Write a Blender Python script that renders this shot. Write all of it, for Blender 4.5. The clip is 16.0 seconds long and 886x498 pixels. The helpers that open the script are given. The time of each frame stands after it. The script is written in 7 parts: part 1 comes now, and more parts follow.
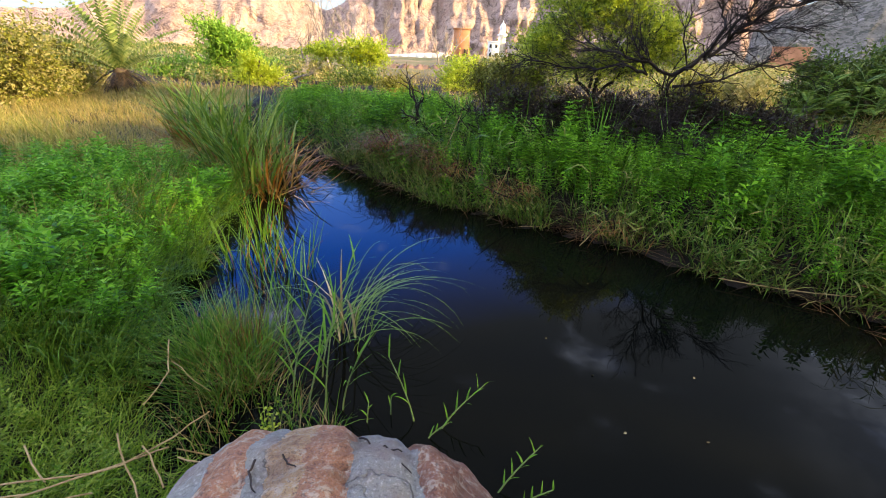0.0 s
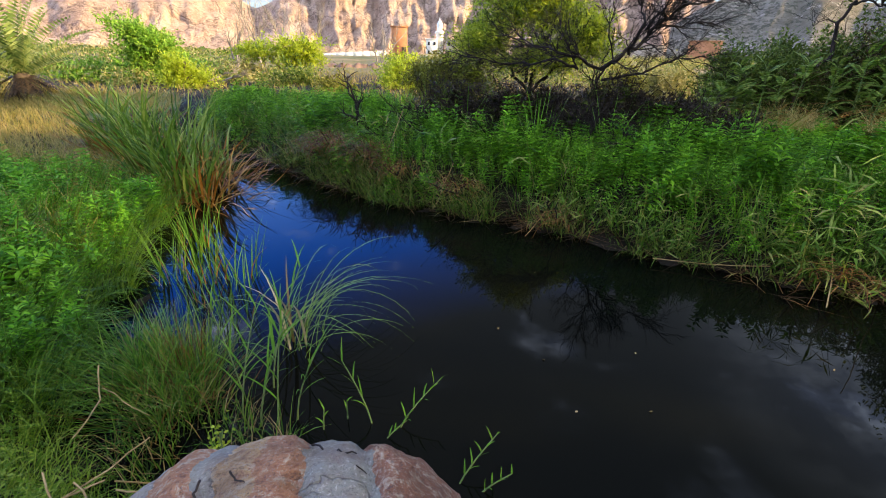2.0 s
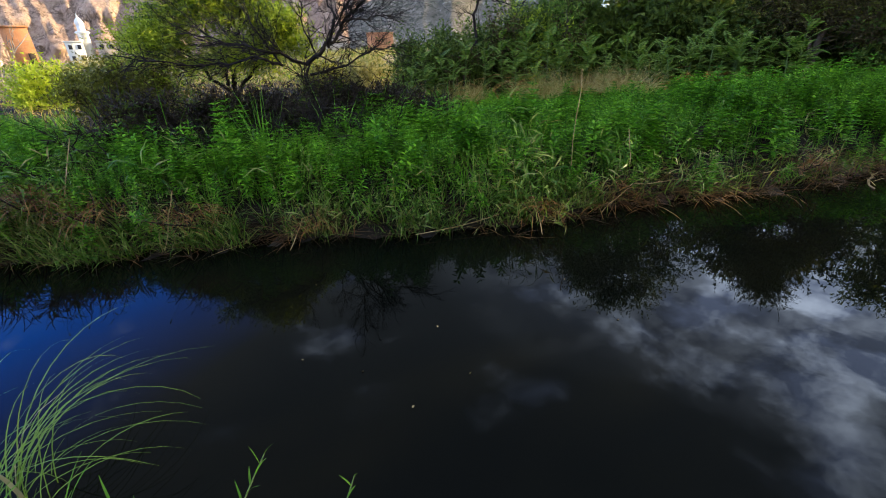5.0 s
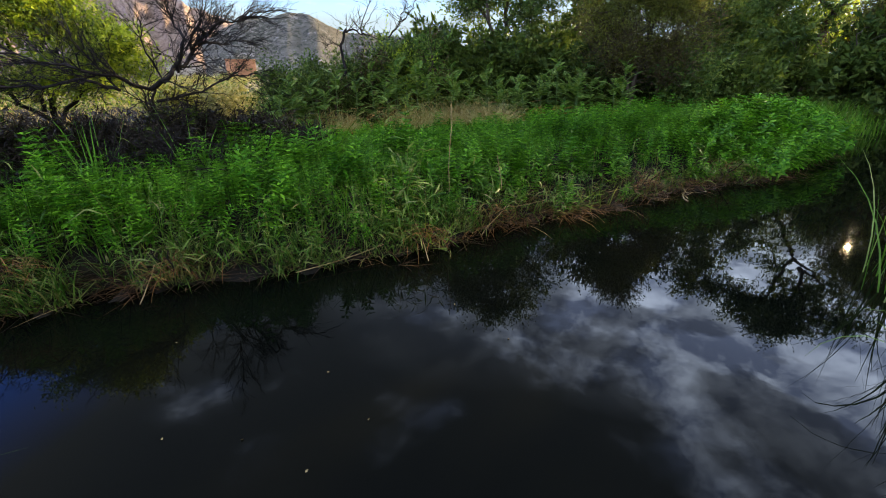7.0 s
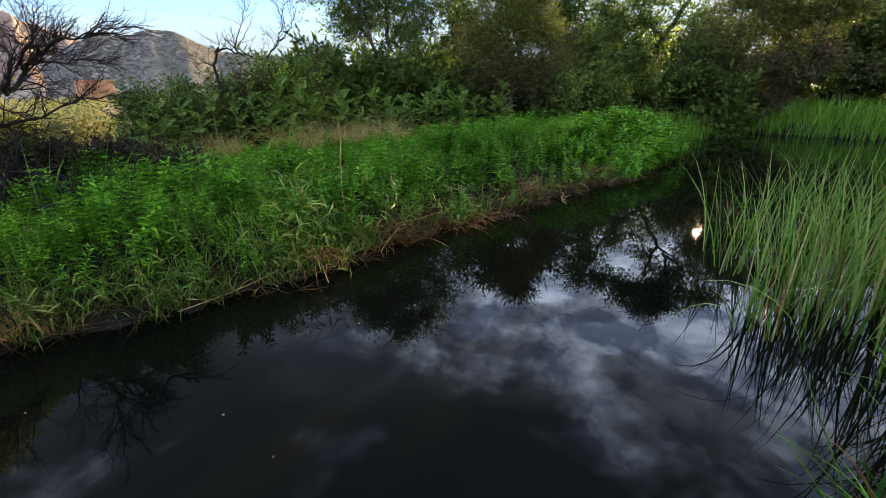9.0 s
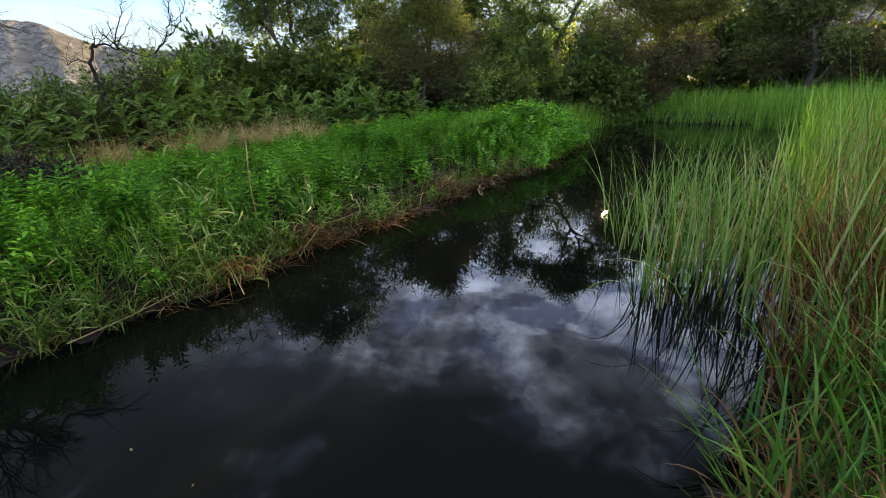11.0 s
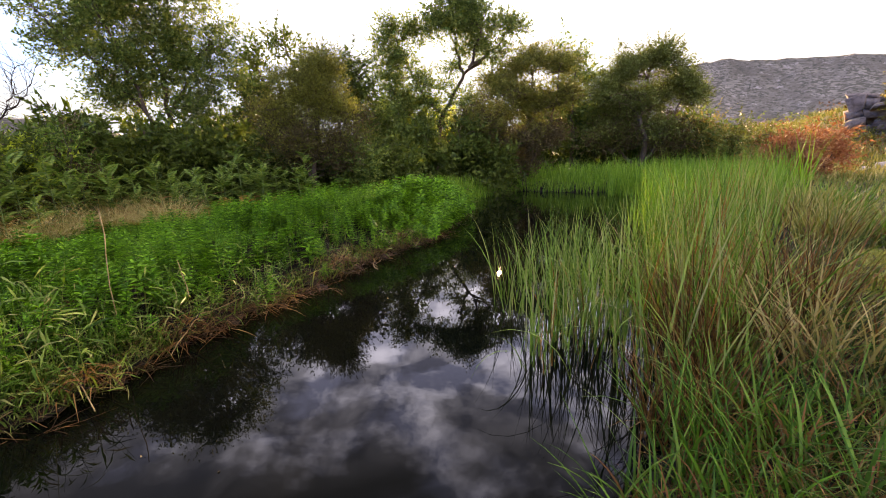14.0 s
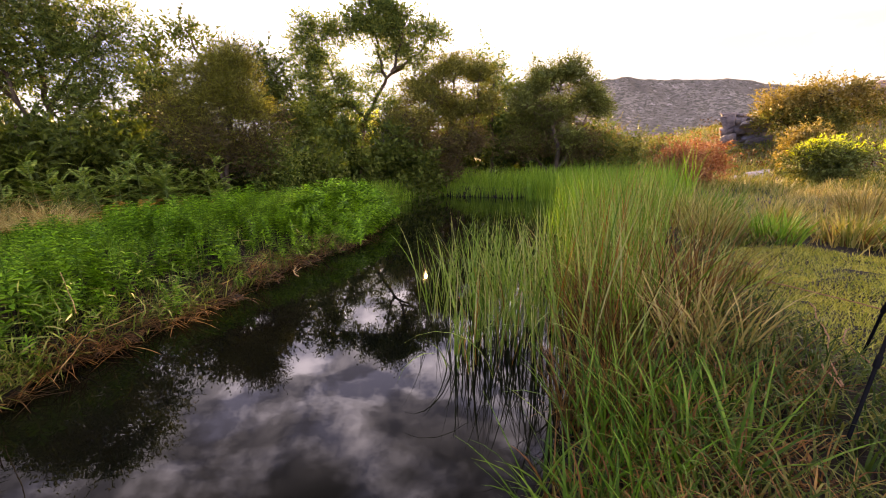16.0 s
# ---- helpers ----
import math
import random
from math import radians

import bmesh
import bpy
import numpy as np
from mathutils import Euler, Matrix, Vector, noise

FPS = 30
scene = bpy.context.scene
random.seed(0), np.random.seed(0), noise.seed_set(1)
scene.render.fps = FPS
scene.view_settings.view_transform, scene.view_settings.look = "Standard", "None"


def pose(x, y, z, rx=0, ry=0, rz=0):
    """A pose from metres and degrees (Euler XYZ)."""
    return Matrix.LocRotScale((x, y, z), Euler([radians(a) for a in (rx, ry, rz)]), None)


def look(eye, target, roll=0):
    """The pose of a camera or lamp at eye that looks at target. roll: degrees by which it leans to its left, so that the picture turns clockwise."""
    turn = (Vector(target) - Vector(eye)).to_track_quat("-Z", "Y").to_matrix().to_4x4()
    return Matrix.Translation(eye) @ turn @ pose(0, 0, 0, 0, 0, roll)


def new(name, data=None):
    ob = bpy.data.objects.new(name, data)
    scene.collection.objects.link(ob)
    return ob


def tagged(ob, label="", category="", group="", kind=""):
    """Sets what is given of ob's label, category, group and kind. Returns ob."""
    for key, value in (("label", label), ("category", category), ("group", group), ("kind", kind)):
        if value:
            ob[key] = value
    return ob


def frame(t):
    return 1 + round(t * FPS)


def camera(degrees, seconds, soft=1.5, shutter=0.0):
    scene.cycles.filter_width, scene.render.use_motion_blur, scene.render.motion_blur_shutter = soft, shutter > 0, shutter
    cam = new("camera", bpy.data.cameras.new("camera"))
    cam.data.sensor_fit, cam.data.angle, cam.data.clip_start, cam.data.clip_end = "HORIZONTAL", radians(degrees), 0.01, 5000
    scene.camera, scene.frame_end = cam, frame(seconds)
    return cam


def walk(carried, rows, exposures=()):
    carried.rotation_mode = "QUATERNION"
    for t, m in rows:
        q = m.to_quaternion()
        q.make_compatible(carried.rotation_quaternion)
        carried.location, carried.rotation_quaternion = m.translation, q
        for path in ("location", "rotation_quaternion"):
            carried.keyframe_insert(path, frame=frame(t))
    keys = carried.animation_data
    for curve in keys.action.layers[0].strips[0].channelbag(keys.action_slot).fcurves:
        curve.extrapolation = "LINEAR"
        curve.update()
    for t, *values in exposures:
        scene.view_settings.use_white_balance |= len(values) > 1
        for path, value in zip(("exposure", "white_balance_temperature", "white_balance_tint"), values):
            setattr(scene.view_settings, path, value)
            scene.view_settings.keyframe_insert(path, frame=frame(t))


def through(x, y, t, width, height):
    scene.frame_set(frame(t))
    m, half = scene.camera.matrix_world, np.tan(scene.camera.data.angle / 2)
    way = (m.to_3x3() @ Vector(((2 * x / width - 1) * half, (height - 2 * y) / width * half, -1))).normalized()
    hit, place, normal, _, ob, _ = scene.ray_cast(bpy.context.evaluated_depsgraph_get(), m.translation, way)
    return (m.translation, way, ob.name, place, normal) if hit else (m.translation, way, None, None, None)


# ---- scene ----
cam = camera(92.49, 16.0, soft=1.0)
PATH = [
    (0.0, pose(-0.000, 0.000, 1.200, 65.50, -2.00, 0.00)),
    (0.5, pose(0.001, 0.000, 1.196, 65.16, -1.75, -1.93)),
    (1.0, pose(0.007, -0.004, 1.198, 65.25, -1.53, -3.60)),
    (1.5, pose(0.014, -0.008, 1.202, 65.44, -1.41, -5.57)),
    (2.0, pose(0.018, -0.007, 1.199, 65.45, -1.18, -7.49)),
    (2.5, pose(0.020, 0.001, 1.196, 64.95, -1.21, -8.23)),
    (3.0, pose(0.024, 0.050, 1.189, 64.86, -0.45, -15.98)),
    (3.2, pose(0.027, 0.063, 1.183, 66.05, -0.08, -23.45)),
    (3.5, pose(0.000, 0.100, 1.199, 65.80, 2.43, -31.50)),
    (4.0, pose(-0.018, 0.111, 1.192, 66.66, 1.05, -33.76)),
    (4.2, pose(-0.027, 0.113, 1.195, 65.85, 1.47, -36.33)),
    (6.3, pose(0.009, 0.217, 1.205, 67.30, -0.14, -52.39)),
    (6.5, pose(0.015, 0.214, 1.203, 67.68, 0.00, -54.44)),
    (7.0, pose(0.029, 0.208, 1.196, 68.03, 0.04, -60.26)),
    (7.5, pose(0.034, 0.194, 1.193, 68.92, 0.30, -64.56)),
    (8.0, pose(0.027, 0.183, 1.193, 69.61, 0.48, -68.65)),
    (8.5, pose(0.027, 0.171, 1.197, 70.04, 0.83, -71.35)),
    (9.0, pose(0.024, 0.158, 1.193, 70.12, 0.89, -74.10)),
    (9.2, pose(0.026, 0.153, 1.201, 69.92, 0.97, -75.06)),
    (11.3, pose(0.008, 0.105, 1.221, 70.41, 1.51, -86.62)),
    (11.5, pose(0.019, 0.113, 1.235, 71.53, 1.21, -87.84)),
    (12.0, pose(0.026, 0.106, 1.260, 75.54, 0.80, -89.79)),
    (12.5, pose(0.033, 0.100, 1.278, 77.52, 0.79, -91.16)),
    (13.0, pose(0.033, 0.091, 1.285, 78.87, 0.76, -92.60)),
    (13.5, pose(0.021, 0.073, 1.302, 78.52, 0.92, -93.94)),
    (14.0, pose(0.008, 0.053, 1.306, 77.69, 1.64, -98.70)),
    (14.5, pose(0.002, 0.059, 1.311, 77.99, 1.45, -102.20)),
    (15.0, pose(-0.002, 0.057, 1.308, 78.00, 1.37, -103.96)),
    (15.5, pose(-0.001, 0.046, 1.307, 77.77, 1.11, -105.93)),
    (16.0, pose(-0.009, 0.042, 1.307, 78.08, 0.57, -108.66)),
]
walk(cam, PATH, exposures=[(0.0, 3.2, 8500, 3), (4.0, 2.85, 7900, -4), (9.0, 2.95, 8000, -1), (12.5, 3.2, 8700, 7), (16.0, 3.3, 13000, 24)])

# ---- world and light ----
SUN_AZ, SUN_EL = 106.0, 15.6      # clockwise from +y, and above the horizon

world = bpy.data.worlds.new("evening_sky")
scene.world = world
world.use_nodes = True
wt = world.node_tree
wt.nodes.clear()


def wnode(kind, **values):
    n = wt.nodes.new(kind)
    for k, v in values.items():
        n.inputs[k].default_value = v
    return n


w_out = wnode("ShaderNodeOutputWorld")
w_bg = wnode("ShaderNodeBackground", Strength=0.11)
w_sky = wnode("ShaderNodeTexSky")
w_sky.sky_type = "NISHITA"
w_sky.sun_disc = False
w_sky.sun_elevation, w_sky.sun_rotation = radians(SUN_EL), radians(SUN_AZ)
w_sky.air_density, w_sky.dust_density, w_sky.ozone_density = 1.0, 0.4, 3.5
w_co = wnode("ShaderNodeTexCoord")
w_sep = wnode("ShaderNodeSeparateXYZ")
wt.links.new(w_co.outputs["Generated"], w_sep.inputs[0])


def wmath(op, a, b=None, clamp=False):
    n = wt.nodes.new("ShaderNodeMath")
    n.operation, n.use_clamp = op, clamp
    for i, v in enumerate((a, b)):
        if v is None:
            continue
        if isinstance(v, (int, float)):
            n.inputs[i].default_value = v
        else:
            wt.links.new(v, n.inputs[i])
    return n.outputs[0]


# a cloud layer: the direction is laid on a flat ceiling and broken up by noise
w_up = wmath("MAXIMUM", wmath("ADD", w_sep.outputs["Z"], 0.12), 0.05)
w_flat = wt.nodes.new("ShaderNodeCombineXYZ")
wt.links.new(wmath("DIVIDE", w_sep.outputs["X"], w_up), w_flat.inputs[0])
wt.links.new(wmath("DIVIDE", w_sep.outputs["Y"], w_up), w_flat.inputs[1])
w_noise = wnode("ShaderNodeTexNoise", Scale=3.0, Detail=10.0, Roughness=0.54, Distortion=0.15)
wt.links.new(w_flat.outputs[0], w_noise.inputs["Vector"])


def towards(az):
    """How far the direction points towards an azimuth, from -1 to 1."""
    return wmath("ADD", wmath("MULTIPLY", w_sep.outputs["X"], math.sin(radians(az))), wmath("MULTIPLY", w_sep.outputs["Y"], math.cos(radians(az))))


w_side, w_clear, w_east = towards(108), towards(135), wmath("MULTIPLY", wmath("MAXIMUM", wmath("SUBTRACT", towards(112), 0.30), 0.0), 1.65)
# the clouds bank up half-way to the zenith on the sun's side; more, mostly unseen, are added west and overhead as fill
# light; the north stays clear
w_belt = wmath("DIVIDE", wmath("SUBTRACT", w_sep.outputs["Z"], 0.43), 0.22)
w_belt = wmath("MULTIPLY", wmath("SUBTRACT", 1.0, wmath("MULTIPLY", w_belt, w_belt), clamp=True), w_east)
w_west = wmath("MULTIPLY", wmath("MAXIMUM", towards(-100), 0.0), 0.24)
w_over = wmath("MULTIPLY", wmath("MAXIMUM", wmath("SUBTRACT", w_sep.outputs["Z"], 0.76), 0.0), wmath("ADD", wmath("ADD", 0.4, wmath("MULTIPLY", wmath("SUBTRACT", towards(115), 0.2, clamp=True), 2.4)), wmath("MULTIPLY", wmath("SUBTRACT", towards(-60), 0.1, clamp=True), 3.2)))
w_thick = wmath("ADD", wmath("ADD", w_noise.outputs["Fac"], wmath("MULTIPLY", w_east, 0.09)), wmath("ADD", wmath("MULTIPLY", w_belt, 0.22), wmath("ADD", w_west, w_over)))
w_mask = wmath("MULTIPLY", wmath("SUBTRACT", w_thick, 0.55), 4.6, clamp=True)
w_mask = wmath("MAXIMUM", wmath("MULTIPLY", w_mask, w_mask), wmath("MULTIPLY", w_belt, 0.5))
# haze near the horizon on the sun's side
w_haze = wmath("MULTIPLY", wmath("SUBTRACT", 0.42, w_sep.outputs["Z"], clamp=True), wmath("MULTIPLY", wmath("MAXIMUM", wmath("ADD", w_side, -0.45), 0.0), 2.0))
w_haze = wmath("MULTIPLY", w_haze, 2.2, clamp=True)
w_mix = wt.nodes.new("ShaderNodeMix")
w_mix.data_type = "RGBA"
wt.links.new(w_mask, w_mix.inputs["Factor"])
w_deep = wt.nodes.new("ShaderNodeHueSaturation")
w_deep.inputs["Hue"].default_value, w_deep.inputs["Saturation"].default_value, w_deep.inputs["Value"].default_value = 0.537, 1.75, 2.2
wt.links.new(w_sky.outputs["Color"], w_deep.inputs["Color"])
# a thin grey veil everywhere but there
w_veil = wt.nodes.new("ShaderNodeMix")
w_veil.data_type = "RGBA"
wt.links.new(wmath("ADD", wmath("ADD", wmath("MULTIPLY", w_clear, 1.5), 0.8), wmath("MULTIPLY", wmath("SUBTRACT", w_sep.outputs["Z"], 0.36), 4.5), clamp=True), w_veil.inputs["Factor"])
wt.links.new(w_deep.outputs["Color"], w_veil.inputs["A"])
w_veil.inputs["B"].default_value = (0.46, 0.56, 0.86, 1)
wt.links.new(w_veil.outputs["Result"], w_mix.inputs["A"])
# the clouds are bright where thin and grey where thick
w_puff = wnode("ShaderNodeTexNoise", Scale=5.2, Detail=8.0, Roughness=0.62, Distortion=0.3)
wt.links.new(w_flat.outputs[0], w_puff.inputs["Vector"])
w_tone = wt.nodes.new("ShaderNodeMix")
w_tone.data_type = "RGBA"
wt.links.new(wmath("MULTIPLY", wmath("SUBTRACT", w_puff.outputs["Fac"], 0.43), 4.6, clamp=True), w_tone.inputs["Factor"])
w_tone.inputs["A"].default_value = (2.1, 2.8, 5.7, 1)
w_tone.inputs["B"].default_value = (9.2, 11.2, 18.0, 1)
wt.links.new(w_tone.outputs["Result"], w_mix.inputs["B"])
w_mix2 = wt.nodes.new("ShaderNodeMix")
w_mix2.data_type = "RGBA"
wt.links.new(w_haze, w_mix2.inputs["Factor"])
wt.links.new(w_mix.outputs["Result"], w_mix2.inputs["A"])
w_mix2.inputs["B"].default_value = (1.9, 1.97, 2.05, 1)
# pale air low down all round
w_mix3 = wt.nodes.new("ShaderNodeMix")
w_mix3.data_type = "RGBA"
wt.links.new(wmath("MULTIPLY", wmath("SUBTRACT", 0.42, w_sep.outputs["Z"], clamp=True), 3.2, clamp=True), w_mix3.inputs["Factor"])
wt.links.new(w_mix2.outputs["Result"], w_mix3.inputs["A"])
w_mix3.inputs["B"].default_value = (0.88, 1.1, 1.5, 1)
wt.links.new(w_mix3.outputs["Result"], w_bg.inputs["Color"])
wt.links.new(w_bg.outputs[0], w_out.inputs["Surface"])


def compass(az, d, z=0.0):
    """A place d metres from the origin in the direction az (degrees clockwise from +y)."""
    return Vector((d * math.sin(radians(az)), d * math.cos(radians(az)), z))


sun = new("sun", bpy.data.lights.new("sun", "SUN"))
sun.data.energy, sun.data.angle, sun.data.color = 2.0, radians(0.6), (1.0, 0.80, 0.58)
sun.matrix_world = look(compass(SUN_AZ, 60 * math.cos(radians(SUN_EL)), 60 * math.sin(radians(SUN_EL))), (0, 0, 0))


# ---- materials ----
def material(name):
    m = bpy.data.materials.new(name)
    m.use_nodes = True
    m.node_tree.nodes.clear()
    return m


class Graph:
    """Short forms for building a node tree."""

    def __init__(self, name):
        self.mat = material(name)
        self.t = self.mat.node_tree
        self.out = self.t.nodes.new("ShaderNodeOutputMaterial")
        self.co = self.t.nodes.new("ShaderNodeTexCoord").outputs["Object"]

    def plug(self, socket, v):
        if isinstance(v, (int, float)):
            socket.default_value = v
        elif isinstance(v, (tuple, list)):
            socket.default_value = (*v, 1) if len(v) == 3 and len(socket.default_value) == 4 else v
        else:
            self.t.links.new(v, socket)

    def node(self, kind, **ins):
        n = self.t.nodes.new(kind)
        for k, v in ins.items():
            self.plug(n.inputs[k.replace("_", " ")], v)
        return n

    def noise(self, scale, detail=4.0, rough=0.55, distort=0.0, vector=None):
        return self.node("ShaderNodeTexNoise", Vector=vector or self.co, Scale=scale, Detail=detail, Roughness=rough, Distortion=distort).outputs["Fac"]

    def voronoi(self, scale, feature="F1", vector=None, out="Distance"):
        n = self.t.nodes.new("ShaderNodeTexVoronoi")
        n.feature = feature
        self.plug(n.inputs["Vector"], vector or self.co)
        n.inputs["Scale"].default_value = scale
        return n.outputs[out]

    def math(self, op, a, b=0.0, clamp=False):
        n = self.t.nodes.new("ShaderNodeMath")
        n.operation, n.use_clamp = op, clamp
        self.plug(n.inputs[0], a)
        self.plug(n.inputs[1], b)
        return n.outputs[0]

    def ramp(self, fac, *stops):
        n = self.t.nodes.new("ShaderNodeValToRGB")
        self.plug(n.inputs[0], fac)
        e = n.color_ramp.elements
        while len(e) < len(stops):
            e.new(0.5)
        for el, (p, c) in zip(e, stops):
            el.position, el.color = p, (*c, 1)
        return n.outputs[0]

    def mix(self, fac, a, b, kind="MIX"):
        n = self.t.nodes.new("ShaderNodeMix")
        n.data_type, n.blend_type = "RGBA", kind
        self.plug(n.inputs["Factor"], fac)
        self.plug(n.inputs["A"], a)
        self.plug(n.inputs["B"], b)
        return n.outputs["Result"]

    def island(self):
        return self.t.nodes.new("ShaderNodeNewGeometry").outputs["Random Per Island"]

    def stretch(self, sx, sy, sz):
        n = self.t.nodes.new("ShaderNodeMapping")
        self.plug(n.inputs["Vector"], self.co)
        n.inputs["Scale"].default_value = (sx, sy, sz)
        return n.outputs[0]

    def bump(self, height, strength=0.3, distance=0.02):
        return self.node("ShaderNodeBump", Height=height, Strength=strength, Distance=distance).outputs[0]

    def finish(self, color, rough=0.7, normal=None, through=0.0, spec=0.5, metal=0.0):
        p = self.node("ShaderNodeBsdfPrincipled", Base_Color=color, Roughness=rough, Metallic=metal)
        p.inputs["Specular IOR Level"].default_value = spec
        if normal is not None:
            self.t.links.new(normal, p.inputs["Normal"])
        last = p.outputs[0]
        if through > 0:
            tr = self.node("ShaderNodeBsdfTranslucent", Color=self.mix(1.0, color, (1.5, 1.5, 1.2), "MULTIPLY"))
            mx = self.t.nodes.new("ShaderNodeMixShader")
            mx.inputs[0].default_value = through
            self.t.links.new(last, mx.inputs[1])
            self.t.links.new(tr.outputs[0], mx.inputs[2])
            last = mx.outputs[0]
        self.t.links.new(last, self.out.inputs["Surface"])
        return self.mat


def leaf_material(name, *tones, patch=0.6, rough=0.5, through=0.3, spec=0.12):
    """Foliage: each leaf takes its tone by chance, drifting in patches a metre or two wide."""
    g = Graph(name)
    f = g.math("ADD", g.math("MULTIPLY", g.island(), 0.7), g.math("MULTIPLY", g.math("SUBTRACT", g.noise(patch, 3.0), 0.2), 0.5), clamp=True)
    stops = [((i + 0.5) / len(tones), c) for i, c in enumerate(tones)]
    col = g.ramp(f, *stops)
    return g.finish(col, rough, through=through, spec=spec)


M_HERB = leaf_material("bright_green_herb", (0.022, 0.088, 0.005), (0.07, 0.20, 0.011), (0.175, 0.36, 0.028), patch=0.9, rough=0.5)
M_MEADOW = leaf_material("meadow_herb", (0.03, 0.12, 0.007), (0.09, 0.265, 0.014), (0.19, 0.40, 0.04), patch=1.4, through=0.32)
M_GRASS = leaf_material("grass_blades", (0.03, 0.10, 0.009), (0.078, 0.19, 0.015), (0.17, 0.28, 0.04), patch=1.4, rough=0.5)
M_CANEGRASS = leaf_material("pale_cane_grass", (0.018, 0.05, 0.005), (0.052, 0.115, 0.012), (0.135, 0.20, 0.038), (0.24, 0.20, 0.075), patch=1.6, rough=0.5)
M_MAT = leaf_material("yellow_green_mat", (0.05, 0.115, 0.008), (0.12, 0.205, 0.016), (0.26, 0.32, 0.05), patch=2.0)
M_RUSH = leaf_material("rush_stems", (0.016, 0.06, 0.005), (0.042, 0.12, 0.009), (0.10, 0.19, 0.02), (0.18, 0.17, 0.04), patch=3.0, through=0.2)
M_SEDGE = leaf_material("dark_sedge", (0.02, 0.064, 0.006), (0.055, 0.13, 0.012), (0.135, 0.22, 0.03), patch=1.5)
M_REED = leaf_material("reed_leaves", (0.032, 0.08, 0.008), (0.08, 0.155, 0.014), (0.17, 0.25, 0.04), (0.29, 0.25, 0.09), patch=1.2, through=0.25, spec=0.12)
M_CATTAIL = leaf_material("cattail_leaves", (0.04, 0.092, 0.010), (0.105, 0.175, 0.022), (0.22, 0.275, 0.055), patch=2.0, through=0.25, spec=0.2)
M_DRY = leaf_material("dry_straw", (0.16, 0.09, 0.035), (0.28, 0.18, 0.075), (0.42, 0.32, 0.16), patch=1.5, through=0.2)
M_STRAW = leaf_material("soft_straw", (0.20, 0.15, 0.045), (0.36, 0.27, 0.09), (0.50, 0.40, 0.18), patch=1.5, through=0.3)
M_RUST = leaf_material("rusty_dead_leaves", (0.12, 0.042, 0.006), (0.245, 0.10, 0.017), (0.40, 0.22, 0.06), patch=2.5, through=0.15)
M_GOLD = leaf_material("golden_field_grass", (0.13, 0.125, 0.028), (0.26, 0.19, 0.06), (0.38, 0.28, 0.105), patch=0.7, through=0.3)
M_FIELD = leaf_material("mixed_field_grass", (0.07, 0.10, 0.014), (0.18, 0.175, 0.035), (0.34, 0.27, 0.09), patch=0.8, through=0.25)
M_LUSH = leaf_material("lush_green_grass", (0.05, 0.125, 0.01), (0.105, 0.215, 0.018), (0.19, 0.29, 0.04), patch=0.8, through=0.35)
# dead litter, with the shade at the bank's foot put into its colour
M_SHADELITTER = leaf_material("shaded_waterline_litter", (0.012, 0.006, 0.003), (0.035, 0.015, 0.006), (0.12, 0.056, 0.020), patch=2.5, through=0.1)
M_TANGLE = leaf_material("tangled_grass", (0.014, 0.036, 0.004), (0.042, 0.07, 0.010), (0.15, 0.135, 0.035), patch=1.6)
M_THATCH = leaf_material("brown_thatch", (0.045, 0.017, 0.005), (0.115, 0.045, 0.011), (0.25, 0.13, 0.038), patch=1.5, through=0.15)
M_LAWN = leaf_material("cropped_lawn_blades", (0.11, 0.145, 0.015), (0.225, 0.22, 0.03), (0.37, 0.325, 0.07), patch=0.9, through=0.25)
M_FERN = leaf_material("fern_fronds", (0.048, 0.10, 0.012), (0.095, 0.165, 0.024), (0.20, 0.245, 0.05), patch=0.6)
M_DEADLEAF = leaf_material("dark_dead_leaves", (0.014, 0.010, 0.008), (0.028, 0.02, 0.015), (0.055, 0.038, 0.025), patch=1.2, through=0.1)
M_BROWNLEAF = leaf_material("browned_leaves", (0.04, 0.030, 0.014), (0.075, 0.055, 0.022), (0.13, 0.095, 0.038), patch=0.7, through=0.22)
M_DARKOLIVE = leaf_material("dark_olive_leaves", (0.06, 0.068, 0.012), (0.10, 0.125, 0.025), (0.16, 0.18, 0.045), patch=0.5, through=0.25)
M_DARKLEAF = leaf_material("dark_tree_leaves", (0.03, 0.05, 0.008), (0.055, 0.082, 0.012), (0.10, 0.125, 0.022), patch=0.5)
M_TREELEAF = leaf_material("willow_leaves", (0.04, 0.075, 0.013), (0.088, 0.13, 0.026), (0.18, 0.21, 0.045), patch=0.5, through=0.36)
M_OLIVE = leaf_material("olive_brown_leaves", (0.068, 0.066, 0.011), (0.125, 0.132, 0.022), (0.225, 0.21, 0.042), patch=0.6, through=0.26)
M_YELLOWGREEN = leaf_material("yellow_green_leaves", (0.18, 0.245, 0.022), (0.29, 0.35, 0.036), (0.40, 0.43, 0.07), patch=0.8, through=0.58)
M_LIME = leaf_material("fresh_green_leaves", (0.085, 0.19, 0.022), (0.15, 0.28, 0.035), (0.26, 0.38, 0.07), patch=0.8)
M_OCHRE = leaf_material("ochre_leaves", (0.13, 0.10, 0.018), (0.23, 0.165, 0.034), (0.32, 0.24, 0.07), patch=0.8)
M_TAN = leaf_material("tan_brush_leaves", (0.15, 0.16, 0.045), (0.25, 0.225, 0.08), (0.36, 0.30, 0.13), patch=0.5)
M_REDBRUSH = leaf_material("red_brown_brush", (0.17, 0.055, 0.025), (0.26, 0.095, 0.04), (0.33, 0.16, 0.07), patch=0.8, through=0.3)
M_PALM = leaf_material("palm_fronds", (0.08, 0.125, 0.03), (0.17, 0.21, 0.06), (0.30, 0.32, 0.12), patch=1.0, through=0.3)


